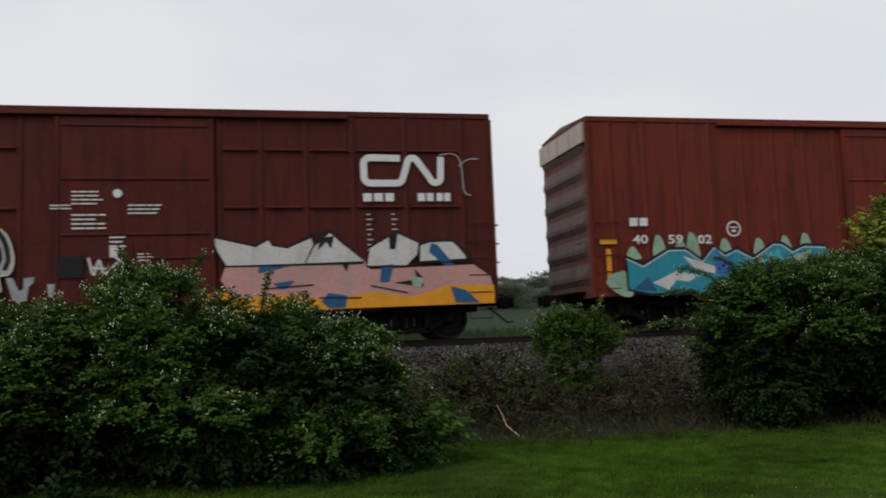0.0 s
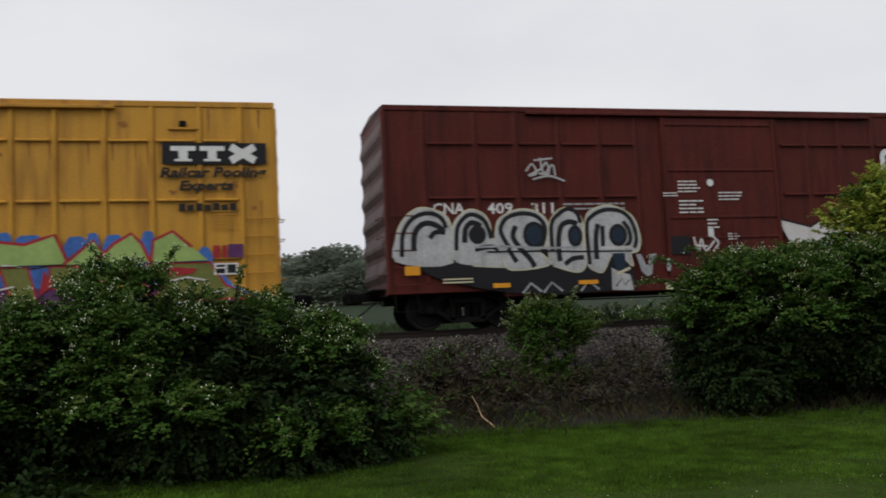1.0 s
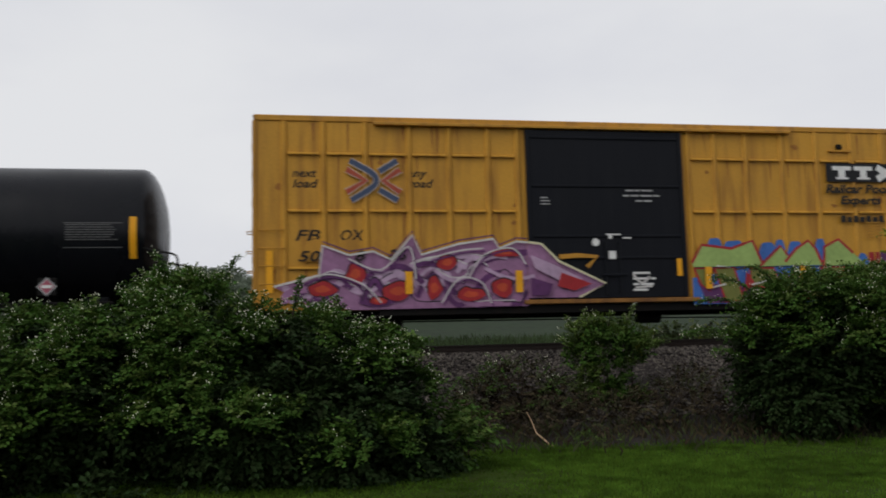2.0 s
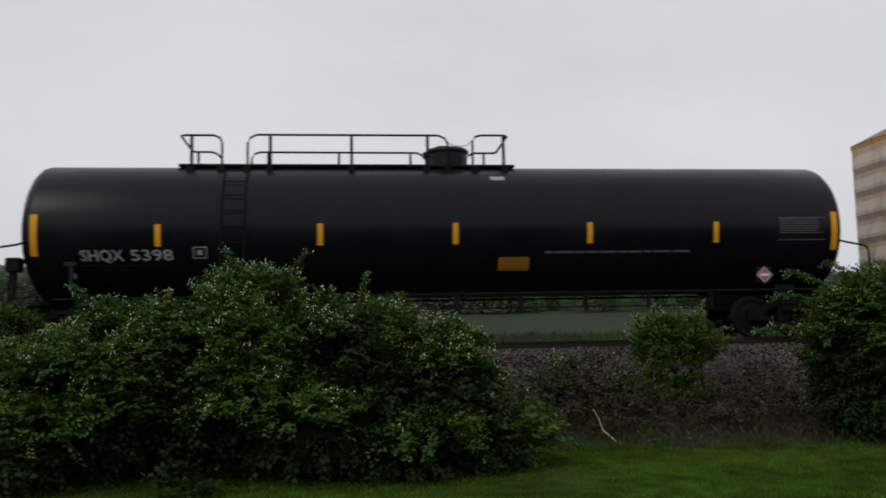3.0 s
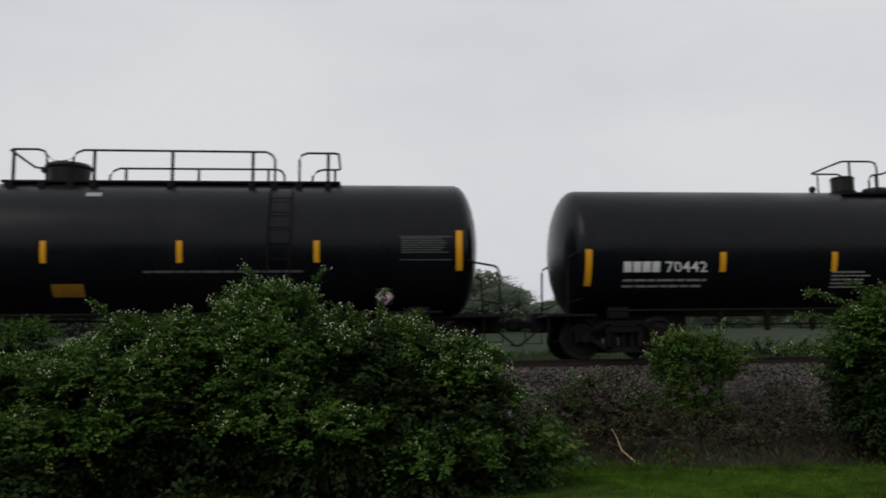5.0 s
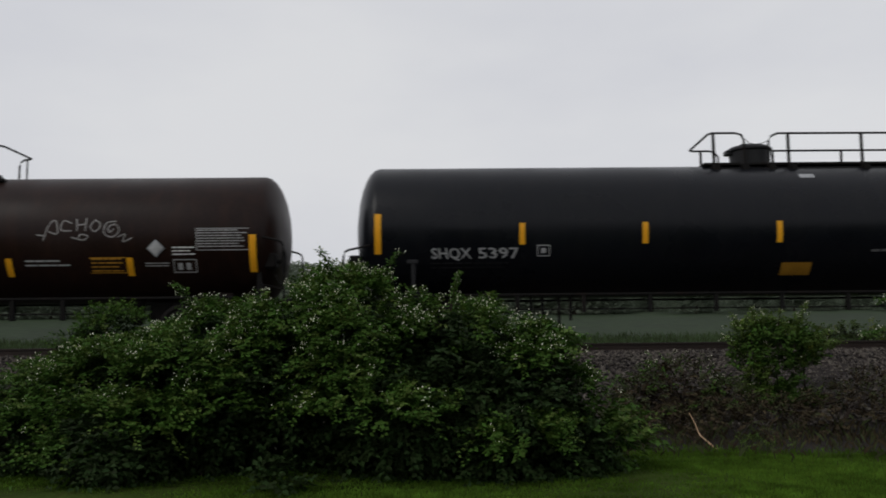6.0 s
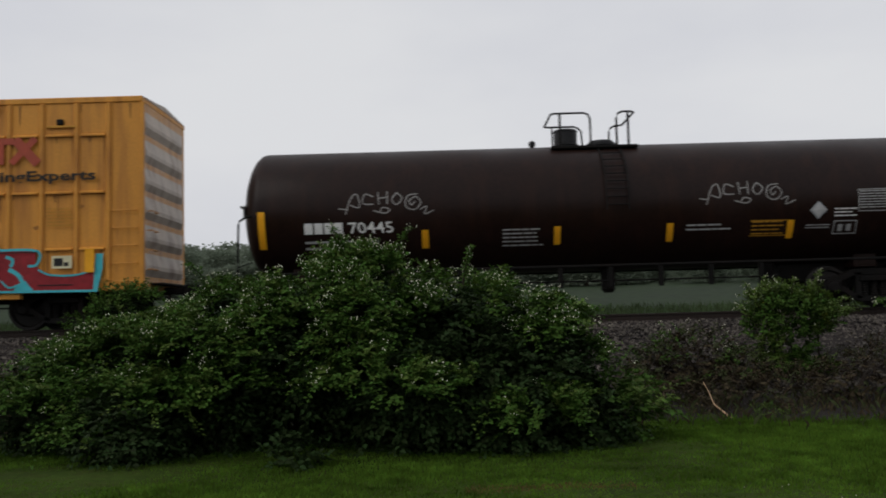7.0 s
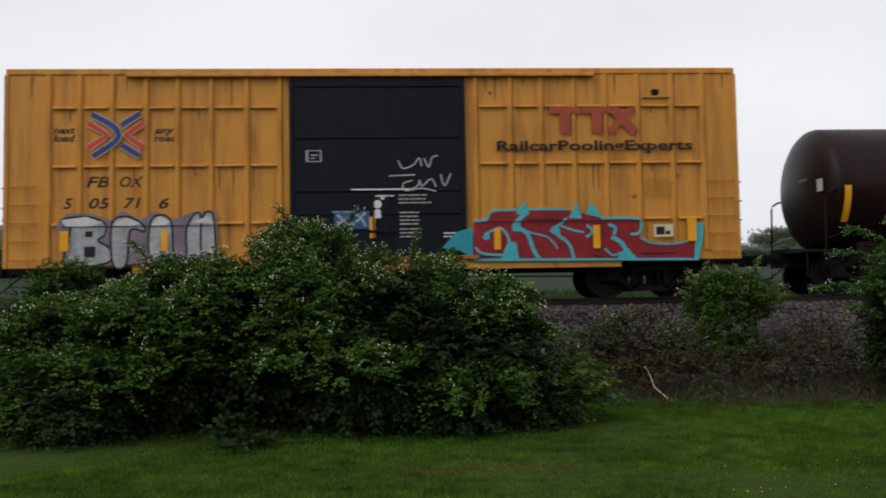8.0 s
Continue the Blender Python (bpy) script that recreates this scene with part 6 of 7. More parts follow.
def long_marks(car, number, reach, s):
    R, Z = S_R, S_Z
    for x in (-reach, reach):
        tank_bars(car, [(x - 0.07, x + 0.07, 2.0, 2.86)], M_STRIPE, R, Z, "reflector")
    for x in (-5.55, -2.9, 0.0, 2.75, 5.6) if s < 0 else (-6.23, -2.88, 0.02, 3.0, 5.9):
        tank_bars(car, [(x - 0.06, x + 0.06, 2.18, 2.64)], M_STRIPE, R, Z, "reflector")
    at = -reach + (0.90 if s > 0 else 1.14)
    tank_text(car, "SHQX", 0.22, at, 1.90, 0.88, M_GREY_TEXT, R, Z)
    tank_text(car, number, 0.22, at + 1.02, 1.90, 0.86, M_GREY_TEXT, R, Z)
    tank_print(car, at, 1.82, 1.9, 2, 0.05, M_DOME, R, Z, 61)
    x = at + 2.28
    tank_bars(car, [(x, x + 0.28, 1.93, 1.95), (x, x + 0.28, 2.15, 2.17), (x, x + 0.02, 1.93, 2.17), (x + 0.26, x + 0.28, 1.93, 2.17), (x + 0.09, x + 0.19, 2.0, 2.1)], M_GREY_TEXT, R, Z, "stencil_box")
    tank_bars(car, [(0.98, 1.66, 1.62, 1.90)] if s > 0 else [(0.1, 0.76, 1.5, 1.76)], M_DULL_YELLOW, R, Z, "orange_panel")
    tank_print(car, 2.0, 2.02, 3.4, 1, 0.07, M_FAINT, R, Z, 62)
    tank_print(car, 7.4, 2.70, 1.05, 7, 0.028, M_FAINT, R, Z, 63)
    tank_bars(car, [(7.36, 8.5, 2.22, 2.235), (7.36, 8.5, 2.72, 2.735)], M_FAINT, R, Z, "panel_border")
    part("placard_holder", box(6.86, 7.22, -1.36, -1.30, 1.27, 1.63, 0.01), M_STEEL, car)
    for k, (w, m) in enumerate(((0.19, M_GREY_TEXT), (0.145, M_PLACARD_RED))):
        part("placard", flat([(7.04 - w, 1.45), (7.04, 1.45 - w), (7.04 + w, 1.45), (7.04, 1.45 + w)], -1.37 - 0.006 * k), m, car, "diamond hazard placard")
    part("placard_band", flat([(6.94, 1.42), (7.14, 1.42), (7.14, 1.48), (6.94, 1.48)], -1.384), M_WHITE, car)
    part("side_bracket", box(-reach + 0.72, -reach + 0.80, -1.50, -1.44, 1.25, 1.85, 0.01), M_DOME, car)
    tank_bars(car, [(-reach + 0.73, -reach + 0.79, 1.55, 1.65), (-reach + 0.71, -reach + 0.82, 1.22, 1.27)], M_GREY_TEXT, R + 0.05, Z, "reflector")
    part("side_bracket", box(-reach + 0.62, -reach + 0.86, -1.52, -1.46, 1.78, 1.87, 0.01), M_DOME, car)
    px = 0.88 if s > 0 else 0.68
    tank_bars(car, [(px, px + 0.33, 3.66, 3.76)], M_SPRAY_GREY, R, Z, "paper_label")


def short_marks(car, number, seed, scribbled):
    R, Z = (D_R, D_Z) if scribbled else (G_R, G_Z)
    for x in (-7.02, 7.02):
        tank_bars(car, [(x - 0.075, x + 0.075, 1.66, 2.45)], M_STRIPE, R, Z, "reflector")
    mids, z0, z1 = ((-3.5, -0.65, 1.78, 4.37), 1.6, 1.98) if scribbled else ((-3.97, -1.37, 1.5, 4.1), 1.95, 2.38)
    for x in mids:
        tank_bars(car, [(x - 0.07, x + 0.07, z0, z1)], M_STRIPE, R, Z, "reflector")
    x0 = -6.1 if scribbled else -6.23
    for k in range(4):
        tank_bars(car, [(x0 + 0.215 * k, x0 + 0.18 + 0.215 * k, 1.95, 2.18)], M_WHITE, R, Z, "painted_letter")
    tank_text(car, number, 0.23, x0 + 0.94, 1.95, 0.98, M_WHITE, R, Z)
    tank_print(car, x0, 1.80, 1.95, 2, 0.07, M_GREY_TEXT, R, Z, seed)
    a = -1.83 if scribbled else -1.40
    tank_print(car, a, 1.95, 0.92, 5, 0.045, M_GREY_TEXT, R, Z, seed + 1)
    tank_print(car, 2.13, 1.94, 1.0, 2, 0.05, M_GREY_TEXT, R, Z, seed + 2)
    if scribbled:
        tank_print(car, 3.54, 1.97, 0.75, 4, 0.045, M_DULL_YELLOW, R, Z, seed + 3)
        tank_bars(car, [(3.5, 4.3, 1.97, 1.99), (3.5, 4.3, 1.66, 1.68)], M_DULL_YELLOW, R, Z, "panel_border")
        tank_print(car, 4.7, 1.87, 0.6, 2, 0.03, M_GREY_TEXT, R, Z, seed + 4)
    else:
        tank_print(car, 3.7, 1.95, 0.62, 4, 0.04, M_GREY_TEXT, R, Z, seed + 3)
        tank_text(car, "FRA AP", 0.14, 5.24, 2.25, 0.52, M_WHITE, R, Z)
    dx, dz = (4.95, 2.17) if scribbled else (4.95, 2.03)
    diamond(car, dx, dz, 0.19, R, Z, M_SPRAY_GREY)
    diamond(car, dx, dz, 0.15, R, Z, M_SILVER_TAG, 0.05)
    x, z = (5.84, 2.56) if scribbled else (5.78, 2.44)
    tank_print(car, x, z, 1.08, 7, 0.032, M_GREY_TEXT, R, Z, seed + 5)
    tank_bars(car, [(x - 0.03, x + 1.1, z + 0.02, z + 0.035), (x - 0.03, x + 1.1, z - 0.44, z - 0.425), (x - 0.03, x - 0.015, z - 0.44, z + 0.03)], M_GREY_TEXT, R, Z, "panel_border")
    tank_print(car, 5.3, 2.2 if scribbled else 1.95, 0.5, 3, 0.04, M_WHITE if scribbled else M_GREY_TEXT, R, Z, seed + 6)
    if scribbled:
        bx = 5.3
        tank_bars(car, [(bx, bx + 0.5, 1.66, 1.68), (bx, bx + 0.5, 1.92, 1.94), (bx, bx + 0.02, 1.66, 1.94), (bx + 0.48, bx + 0.5, 1.66, 1.94), (bx + 0.1, bx + 0.2, 1.72, 1.86), (bx + 0.28, bx + 0.38, 1.72, 1.86)], M_GREY_TEXT, R, Z, "stencil_box")
        for o in (-5.2, 2.55):
            tank_scribble(car, [[(o, 2.35), (o + 0.12, 2.7), (o + 0.25, 2.78), (o + 0.3, 2.5), (o + 0.1, 2.55)], [(o + 0.6, 2.72), (o + 0.42, 2.78), (o + 0.38, 2.58), (o + 0.6, 2.56)],
                                [(o + 0.7, 2.82), (o + 0.72, 2.55)], [(o + 0.7, 2.68), (o + 0.88, 2.7)], [(o + 0.9, 2.84), (o + 0.9, 2.55)], [(o + 1.1, 2.8), (o + 1.0, 2.65), (o + 1.1, 2.54), (o + 1.22, 2.68), (o + 1.1, 2.8)],
                                [(o + 1.5, 2.6), (o + 1.42, 2.52), (o + 1.38, 2.62), (o + 1.52, 2.7), (o + 1.62, 2.56), (o + 1.48, 2.42), (o + 1.3, 2.5), (o + 1.34, 2.72), (o + 1.55, 2.76)],
                                [(o + 0.6, 2.42), (o + 0.85, 2.36), (o + 0.95, 2.44), (o + 0.8, 2.48), (o + 0.75, 2.4)], [(o + 1.6, 2.42), (o + 1.75, 2.48), (o + 1.7, 2.32), (o + 1.9, 2.4)], [(o - 0.15, 2.48), (o + 0.05, 2.45)]],
                          0.024, M_CHALK, R, Z)


hx = -7.07 - 0.52 * math.sqrt(1 - (1.02 / D_R) ** 2) - 0.02
part("head_placard", box(hx - 0.012, hx + 0.0, -1.16, -0.88, D_Z - 0.13, D_Z + 0.15, 0.003), M_SILVER_TAG, tank_d, "pale hazard placard")
part("head_print", box(hx - 0.17, hx - 0.16, -0.75, -0.35, D_Z + 0.14, D_Z + 0.2, 0.002), M_FAINT, tank_d)
long_top(tank_a, S_R, S_Z, 1, 0.0, 0.05), long_top(tank_c, S_R, S_Z, -1, 0.23, -0.03)
short_top(tank_b, G_R, G_Z), short_top(tank_d, D_R, D_Z)
long_marks(tank_a, "5398", 8.70, 1), long_marks(tank_c, "5397", 8.65, -1)
short_marks(tank_b, "70442", 70, False), short_marks(tank_d, "70445", 80, True)


# ---- shrubs ----
def rand_dir(r):
    z = r.uniform(-1, 1)
    a = r.uniform(0, 2 * math.pi)
    s = math.sqrt(1 - z * z)
    return Vector((s * math.cos(a), s * math.sin(a), z))


def leaf_faces(verts, faces, p, along, up, size, width):
    """A folded leaf: two quads on a midrib."""
    side = along.cross(up)
    side = side.normalized() if side.length > 1e-4 else Vector((1, 0, 0))
    nrm = side.cross(along)
    i = len(verts)
    m = p + along * size * 0.45 + nrm * width * 0.35
    verts += [p, m + side * width, p + along * size - nrm * size * 0.08, m - side * width]
    faces += [(i, i + 2, i + 1), (i, i + 3, i + 2)]


def mesh_of(name, verts, faces, material):
    me = bpy.data.meshes.new(name)
    me.from_pydata([tuple(v) for v in verts], [], faces)
    me.materials.append(material)
    return me


def octahedron(V, F, c, s):
    i = len(V)
    V += [c + Vector(v) * s for v in ((1, 0, 0), (-1, 0, 0), (0, 1, 0), (0, -1, 0), (0, 0, 1), (0, 0, -1))]
    F += [(i, i + 2, i + 4), (i + 2, i + 1, i + 4), (i + 1, i + 3, i + 4), (i + 3, i, i + 4), (i + 2, i, i + 5), (i + 1, i + 2, i + 5), (i + 3, i + 1, i + 5), (i, i + 3, i + 5)]


def shrub(name, label, category, lobes, sprays, leaf, seed, floor_z=0.0, mats=None, flowers=0.3, inner=0.25, lean_up=0.45, young=0.0, core=None, gap=-0.28, arms=()):
    """lobes: (x, y, z, rx, ry, rz). Sprays of leaves grow out of the lobes' skins, with stems below; arms: long boughs (start, tip) that reach out of the crown."""
    r = random.Random(seed)
    thing_ob = empty(name, label, category)
    base = Vector((sum(l[0] for l in lobes) / len(lobes), sum(l[1] for l in lobes) / len(lobes), floor_z))
    thing_ob.location = base
    m_leaf, m_inner, m_young = mats or (M_LEAF, M_LEAF_SHADED, M_LEAF_YOUNG)
    V, F = {0: [], 1: [], 2: [], 3: []}, {0: [], 1: [], 2: [], 3: []}
    stems = 0

    def spray(p, axis, out, ln, n, which, size, blossom):
        droop = Vector((0, 0, -0.40 * ln))
        face = (out * 0.45 + Vector((0, 0, 0.95))).normalized()
        flat_side = axis.cross(face)
        flat_side = flat_side.normalized() if flat_side.length > 0.05 else axis.orthogonal().normalized()
        for j in range(n):
            t = (j + 0.5) / n
            at = p + axis * ln * t + droop * t * t - base
            along = (flat_side * (1 if j % 2 else -1) + rand_dir(r) * 0.45 + axis * r.uniform(0.3, 0.9) + Vector((0, 0, -0.25))).normalized()
            s = size * r.uniform(0.7, 1.25)
            leaf_faces(V[which], F[which], at, along, (face + rand_dir(r) * 0.45).normalized(), s, s * r.uniform(0.28, 0.40))
        tip = p + axis * ln + droop - base
        for j in range(blossom):
            octahedron(V[3], F[3], tip + rand_dir(r) * leaf * 0.6 + Vector((0, 0, leaf * 0.3)), r.uniform(0.005, 0.010))

    area = [(l[3] * l[4] + l[4] * l[5] + l[3] * l[5]) for l in lobes]
    core_area = [l[3] * l[4] + l[4] * l[5] + l[3] * l[5] for l in core or ()]
    for k in range(sprays):
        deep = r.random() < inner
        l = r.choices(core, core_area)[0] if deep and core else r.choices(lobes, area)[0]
        d = rand_dir(r)
        if not deep and d.z < (-0.02 if core else -0.25):
            continue
        bump = 1 + 0.16 * noise.noise((d.x * 2.3 + l[0], d.y * 2.3, d.z * 2.3 + l[2]))
        q = (r.uniform(0.45, 0.88) if deep else r.uniform(0.86, 1.06)) * bump
        p = Vector((l[0] + d.x * l[3] * q, l[1] + d.y * l[4] * q, l[2] + d.z * l[5] * q))
        if p.z < floor_z + 0.02:
            continue
        if any(((p.x - o[0]) / o[3]) ** 2 + ((p.y - o[1]) / o[4]) ** 2 + ((p.z - o[2]) / o[5]) ** 2 < (0.5 if core else 0.62) for o in lobes if o is not l) and not deep:
            continue
        if noise.noise((p.x * 1.6 + seed, p.y * 1.6, p.z * 1.6)) < gap and not deep:
            continue
        out = Vector((d.x / l[3], d.y / l[4], d.z / l[5])).normalized()
        axis = (out + Vector((0, 0, lean_up)) + rand_dir(r) * 0.55).normalized()
        ln = leaf * r.uniform(3.5, 7.5)
        # deep sprays get the inner leaf, in large shrubs darkened to stand for shade
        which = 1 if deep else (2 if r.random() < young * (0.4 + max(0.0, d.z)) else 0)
        thick = 1.6 if noise.noise((p.x * 3.1, p.y * 3.1, p.z * 3.1 + seed)) > 0.05 else 0.35
        bloom = r.randint(2, 4) if not deep and r.random() < flowers * max(0.0, out.z) * thick * max(0.12, min(1.0, (p.z - floor_z - 0.5) / 1.2)) else 0
        spray(p, axis, out, ln, r.randint(9, 14), which, leaf * (1.35 if deep else 1.0), bloom)
        if stems < 14 and p.y > base.y and r.random() < 0.03:
            foot = Vector((base.x + (l[0] - base.x) * 0.7 + r.uniform(-0.25, 0.25), base.y + (l[1] - base.y) * 0.6 + r.uniform(-0.2, 0.2), floor_z - 0.05))
            mid = foot.lerp(p, 0.5) + Vector((0, 0, 0.12 * (p - foot).length))
            part("stem", tube([foot - base, mid - base, p - base], 0.022, 5, None, 0.25), M_BARK, thing_ob)
            stems += 1
    for a, b in arms:
        a, b = Vector(a), Vector(b)
        way = (b - a).normalized()
        bend = Vector((0, 0, 0.10 * (b - a).length))
        part("bough", tube([a - base, (a + b) / 2 + bend - base, b - base], 0.012, 5, None, 0.3), M_BARK, thing_ob)
        n = int((b - a).length / 0.035)
        for i in range(n):
            t = (i + 1) / n
            p = a.lerp(b, t) + bend * 4 * t * (1 - t)
            for w in (-1, 1):
                axis = (way * 0.8 + Vector((0.1, -0.5, 0.0)) * w * 0.8 + rand_dir(r) * 0.45).normalized()
                spray(p, axis, Vector((0, -0.5, 0.6)).normalized(), leaf * r.uniform(1.2, 2.8), 5, 0, leaf * 0.9, 2 if r.random() < 0.45 * t else 0)
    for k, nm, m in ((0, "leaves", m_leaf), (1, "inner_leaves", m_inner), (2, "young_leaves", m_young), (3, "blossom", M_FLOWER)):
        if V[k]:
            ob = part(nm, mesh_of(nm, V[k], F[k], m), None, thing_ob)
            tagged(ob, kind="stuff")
    return thing_ob


def clumps(lobes, n, seed, size):
    """Flattened clumps of foliage set over the skins of larger lobes."""
    r = random.Random(seed)
    out = []
    area = [l[3] * l[5] + l[3] * l[4] for l in lobes]
    while len(out) < n:
        l = r.choices(lobes, area)[0]
        d = rand_dir(r)
        if d.z < -0.35 or d.y > 0.75 or (d.z < 0.2 and r.random() < 0.5):
            continue
        p = (l[0] + d.x * l[3] * 0.92, l[1] + d.y * l[4] * 0.92, l[2] + d.z * l[5] * 0.92)
        if p[2] < 0.12 or any(((p[0] - o[0]) / o[3]) ** 2 + ((p[1] - o[1]) / o[4]) ** 2 + ((p[2] - o[2]) / o[5]) ** 2 < 0.7 for o in lobes if o is not l):
            continue
        k = size * r.uniform(0.65, 1.35)
        out.append((p[0], p[1], p[2], k, k * 0.9, k * r.uniform(0.5, 0.75)))
    return out


BIG = [(-1.1, 11.5, 1.15, 1.30, 1.3, 1.18), (-2.55, 11.5, 0.95, 1.05, 1.2, 1.02), (0.35, 11.4, 0.95, 0.95, 1.2, 1.05), (1.10, 11.4, 0.72, 0.80, 1.1, 0.88),
       (-3.9, 11.6, 0.65, 1.05, 1.2, 0.78), (-5.1, 11.8, 0.50, 1.0, 1.1, 0.62), (0.75, 10.65, 0.85, 0.85, 0.65, 0.55), (0.85, 10.35, 0.25, 0.6, 0.4, 0.25), (-0.35, 10.6, 0.75, 0.95, 0.7, 0.65),
       (-3.7, 10.3, 0.36, 0.60, 0.55, 0.36), (-1.75, 9.70, 0.10, 0.28, 0.22, 0.14), (-2.0, 10.8, 1.10, 0.9, 0.6, 0.45), (1.65, 10.9, 0.30, 0.5, 0.7, 0.36)]
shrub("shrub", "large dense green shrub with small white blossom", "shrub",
      clumps(BIG, 78, 3, 0.36), 37000, 0.062, 11, mats=(M_LEAF, M_LEAF_SHADED, M_LEAF_FRESH), flowers=0.46, inner=0.30, young=0.22, core=BIG, lean_up=0.3, gap=-0.16,
      arms=[((-1.2, 11.3, 2.3), (-1.45, 11.2, 2.74)), ((-0.7, 11.3, 2.3), (-0.5, 11.2, 2.70)), ((-3.0, 11.3, 1.95), (-3.3, 11.2, 2.34)), ((0.2, 11.2, 2.0), (0.3, 11.1, 2.45))])
SHOOTS = [(2.25, 11.2, 0.3, 0.35, 0.5, 0.28), (1.95, 11.0, 0.5, 0.35, 0.4, 0.25)]
shrub("weed_clump", "pale green young shoots beside the large shrub", "weeds", SHOOTS, 240, 0.08, 21, floor_z=0.0, mats=(M_LEAF_FRESH, M_LEAF, M_LEAF), flowers=0.2, inner=0.3, young=0.5, core=SHOOTS, lean_up=0.6)
DARK = [(8.55, 12.5, 1.45, 1.35, 1.3, 0.95), (7.75, 12.5, 1.15, 0.70, 1.0, 0.92), (10.2, 12.4, 1.50, 1.4, 1.3, 1.00), (11.9, 12.6, 1.5, 1.5, 1.3, 1.25),
        (7.9, 12.0, 0.75, 0.55, 0.6, 0.45), (9.9, 11.8, 1.15, 1.1, 0.6, 0.45), (11.6, 11.7, 0.95, 1.2, 0.6, 0.55), (9.0, 12.9, 0.55, 1.5, 0.6, 0.5)]
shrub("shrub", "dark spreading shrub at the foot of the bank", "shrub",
      clumps(DARK, 70, 4, 0.36), 24000, 0.062, 12, mats=(M_LEAF, M_LEAF_SHADED, M_LEAF_FRESH), flowers=0.30, inner=0.30, young=0.30, core=DARK, gap=-0.2, floor_z=0.05,
      arms=[((7.3, 12.2, 2.15), (6.42, 12.0, 2.47)), ((7.2, 12.1, 1.9), (6.18, 12.0, 2.13)), ((7.1, 12.1, 1.5), (5.92, 12.0, 1.66)), ((7.6, 12.2, 2.3), (7.05, 12.0, 2.62)), ((7.0, 12.1, 1.2), (6.35, 11.95, 1.40))])
YOUNG = [(11.0, 12.7, 3.0, 0.55, 0.6, 0.65), (11.7, 12.9, 2.9, 0.8, 0.7, 0.85), (10.6, 12.6, 2.6, 0.4, 0.5, 0.4), (11.4, 12.6, 2.2, 0.8, 0.6, 0.6)]
shrub("sapling", "yellow-green young tree beside the dark shrub", "tree",
      clumps(YOUNG, 40, 6, 0.26), 2600, 0.09, 13, mats=(M_LEAF_YOUNG, M_LEAF, M_LEAF_YOUNG), flowers=0.0, inner=0.15, core=YOUNG, lean_up=0.8)
SMALL = [(5.88, 15.1, 1.55, 0.66, 0.40, 0.28), (5.40, 15.1, 1.25, 0.30, 0.35, 0.36), (6.30, 15.1, 1.35, 0.32, 0.35, 0.36), (5.85, 15.1, 0.90, 0.46, 0.4, 0.45), (5.85, 15.0, 0.5, 0.5, 0.4, 0.30)]
shrub("shrub", "small leafy shrub growing on the stone bank", "shrub",
      clumps(SMALL, 30, 7, 0.17), 2900, 0.052, 14, floor_z=0.32, mats=(M_LEAF_FRESH, M_LEAF, M_LEAF_YOUNG), flowers=0.25, young=0.03, inner=0.2, core=SMALL, lean_up=1.3, gap=-0.15,
      arms=[((5.4, 15.1, 1.5), (5.12, 15.0, 1.98)), ((5.6, 15.1, 1.6), (5.45, 15.0, 2.10)), ((5.9, 15.1, 1.6), (5.95, 15.0, 2.06)), ((6.2, 15.1, 1.6), (6.40, 15.0, 2.16)),
            ((6.4, 15.1, 1.4), (6.80, 15.0, 1.72)), ((5.3, 15.1, 1.3), (4.98, 15.0, 1.62))])
EDGE = [(-6.0, 16.2, 1.55, 0.5, 0.45, 0.6), (-6.4, 16.2, 1.2, 0.55, 0.45, 0.5)]
shrub("shrub", "small green shrub at the edge of the rails", "shrub",
      clumps(EDGE, 16, 8, 0.25), 1500, 0.06, 15, floor_z=0.55, mats=(M_LEAF, M_LEAF_SHADED, M_LEAF_FRESH), flowers=0.02, young=0.2, inner=0.3, core=EDGE, lean_up=0.8)
shrub("weed_clump", "straggling grey-green weeds on the stone bank", "weeds",
      [(4.1, 15.0, 0.70, 0.75, 0.6, 0.50), (4.7, 14.6, 0.5, 0.6, 0.5, 0.35), (3.6, 14.8, 0.5, 0.6, 0.5, 0.45)], 1000, 0.055, 16, floor_z=0.28, mats=(M_WEED, M_WEED_BROWN, M_LEAF), flowers=0.6, inner=0.3, young=0.3)
shrub("weed_clump", "low brownish weeds beside the lawn's edge", "weeds",
      [(5.0, 13.6, 0.25, 1.5, 0.6, 0.34), (6.6, 13.9, 0.35, 1.2, 0.6, 0.45), (7.3, 14.8, 0.65, 0.7, 0.5, 0.35), (3.2, 13.6, 0.25, 0.8, 0.6, 0.34)], 1150, 0.05, 17, floor_z=0.12, mats=(M_WEED_BROWN, M_WEED_BROWN, M_WEED), flowers=0.0, inner=0.3, young=0.4)
SPRIG = [(4.55, 12.72, 0.08, 0.22, 0.12, 0.10), (4.95, 12.62, 0.06, 0.14, 0.10, 0.08)]
shrub("weed_clump", "low broad-leaved sprig at the lawn's edge", "weeds", SPRIG, 60, 0.030, 22, floor_z=0.02, mats=(M_LEAF_FRESH, M_LEAF, M_LEAF), flowers=0.0, inner=0.2)
shrub("weed_clump", "flowering light green weeds beyond the rails", "weeds",
      [(9.2, 22.9, 1.50, 0.9, 0.4, 0.28), (10.8, 23.0, 1.52, 1.0, 0.4, 0.30), (12.6, 23.0, 1.5, 0.9, 0.4, 0.3)], 520, 0.08, 18, floor_z=1.05, mats=(M_LEAF_FRESH, M_WEED, M_LEAF_YOUNG), flowers=0.3, inner=0.2, young=0.25)
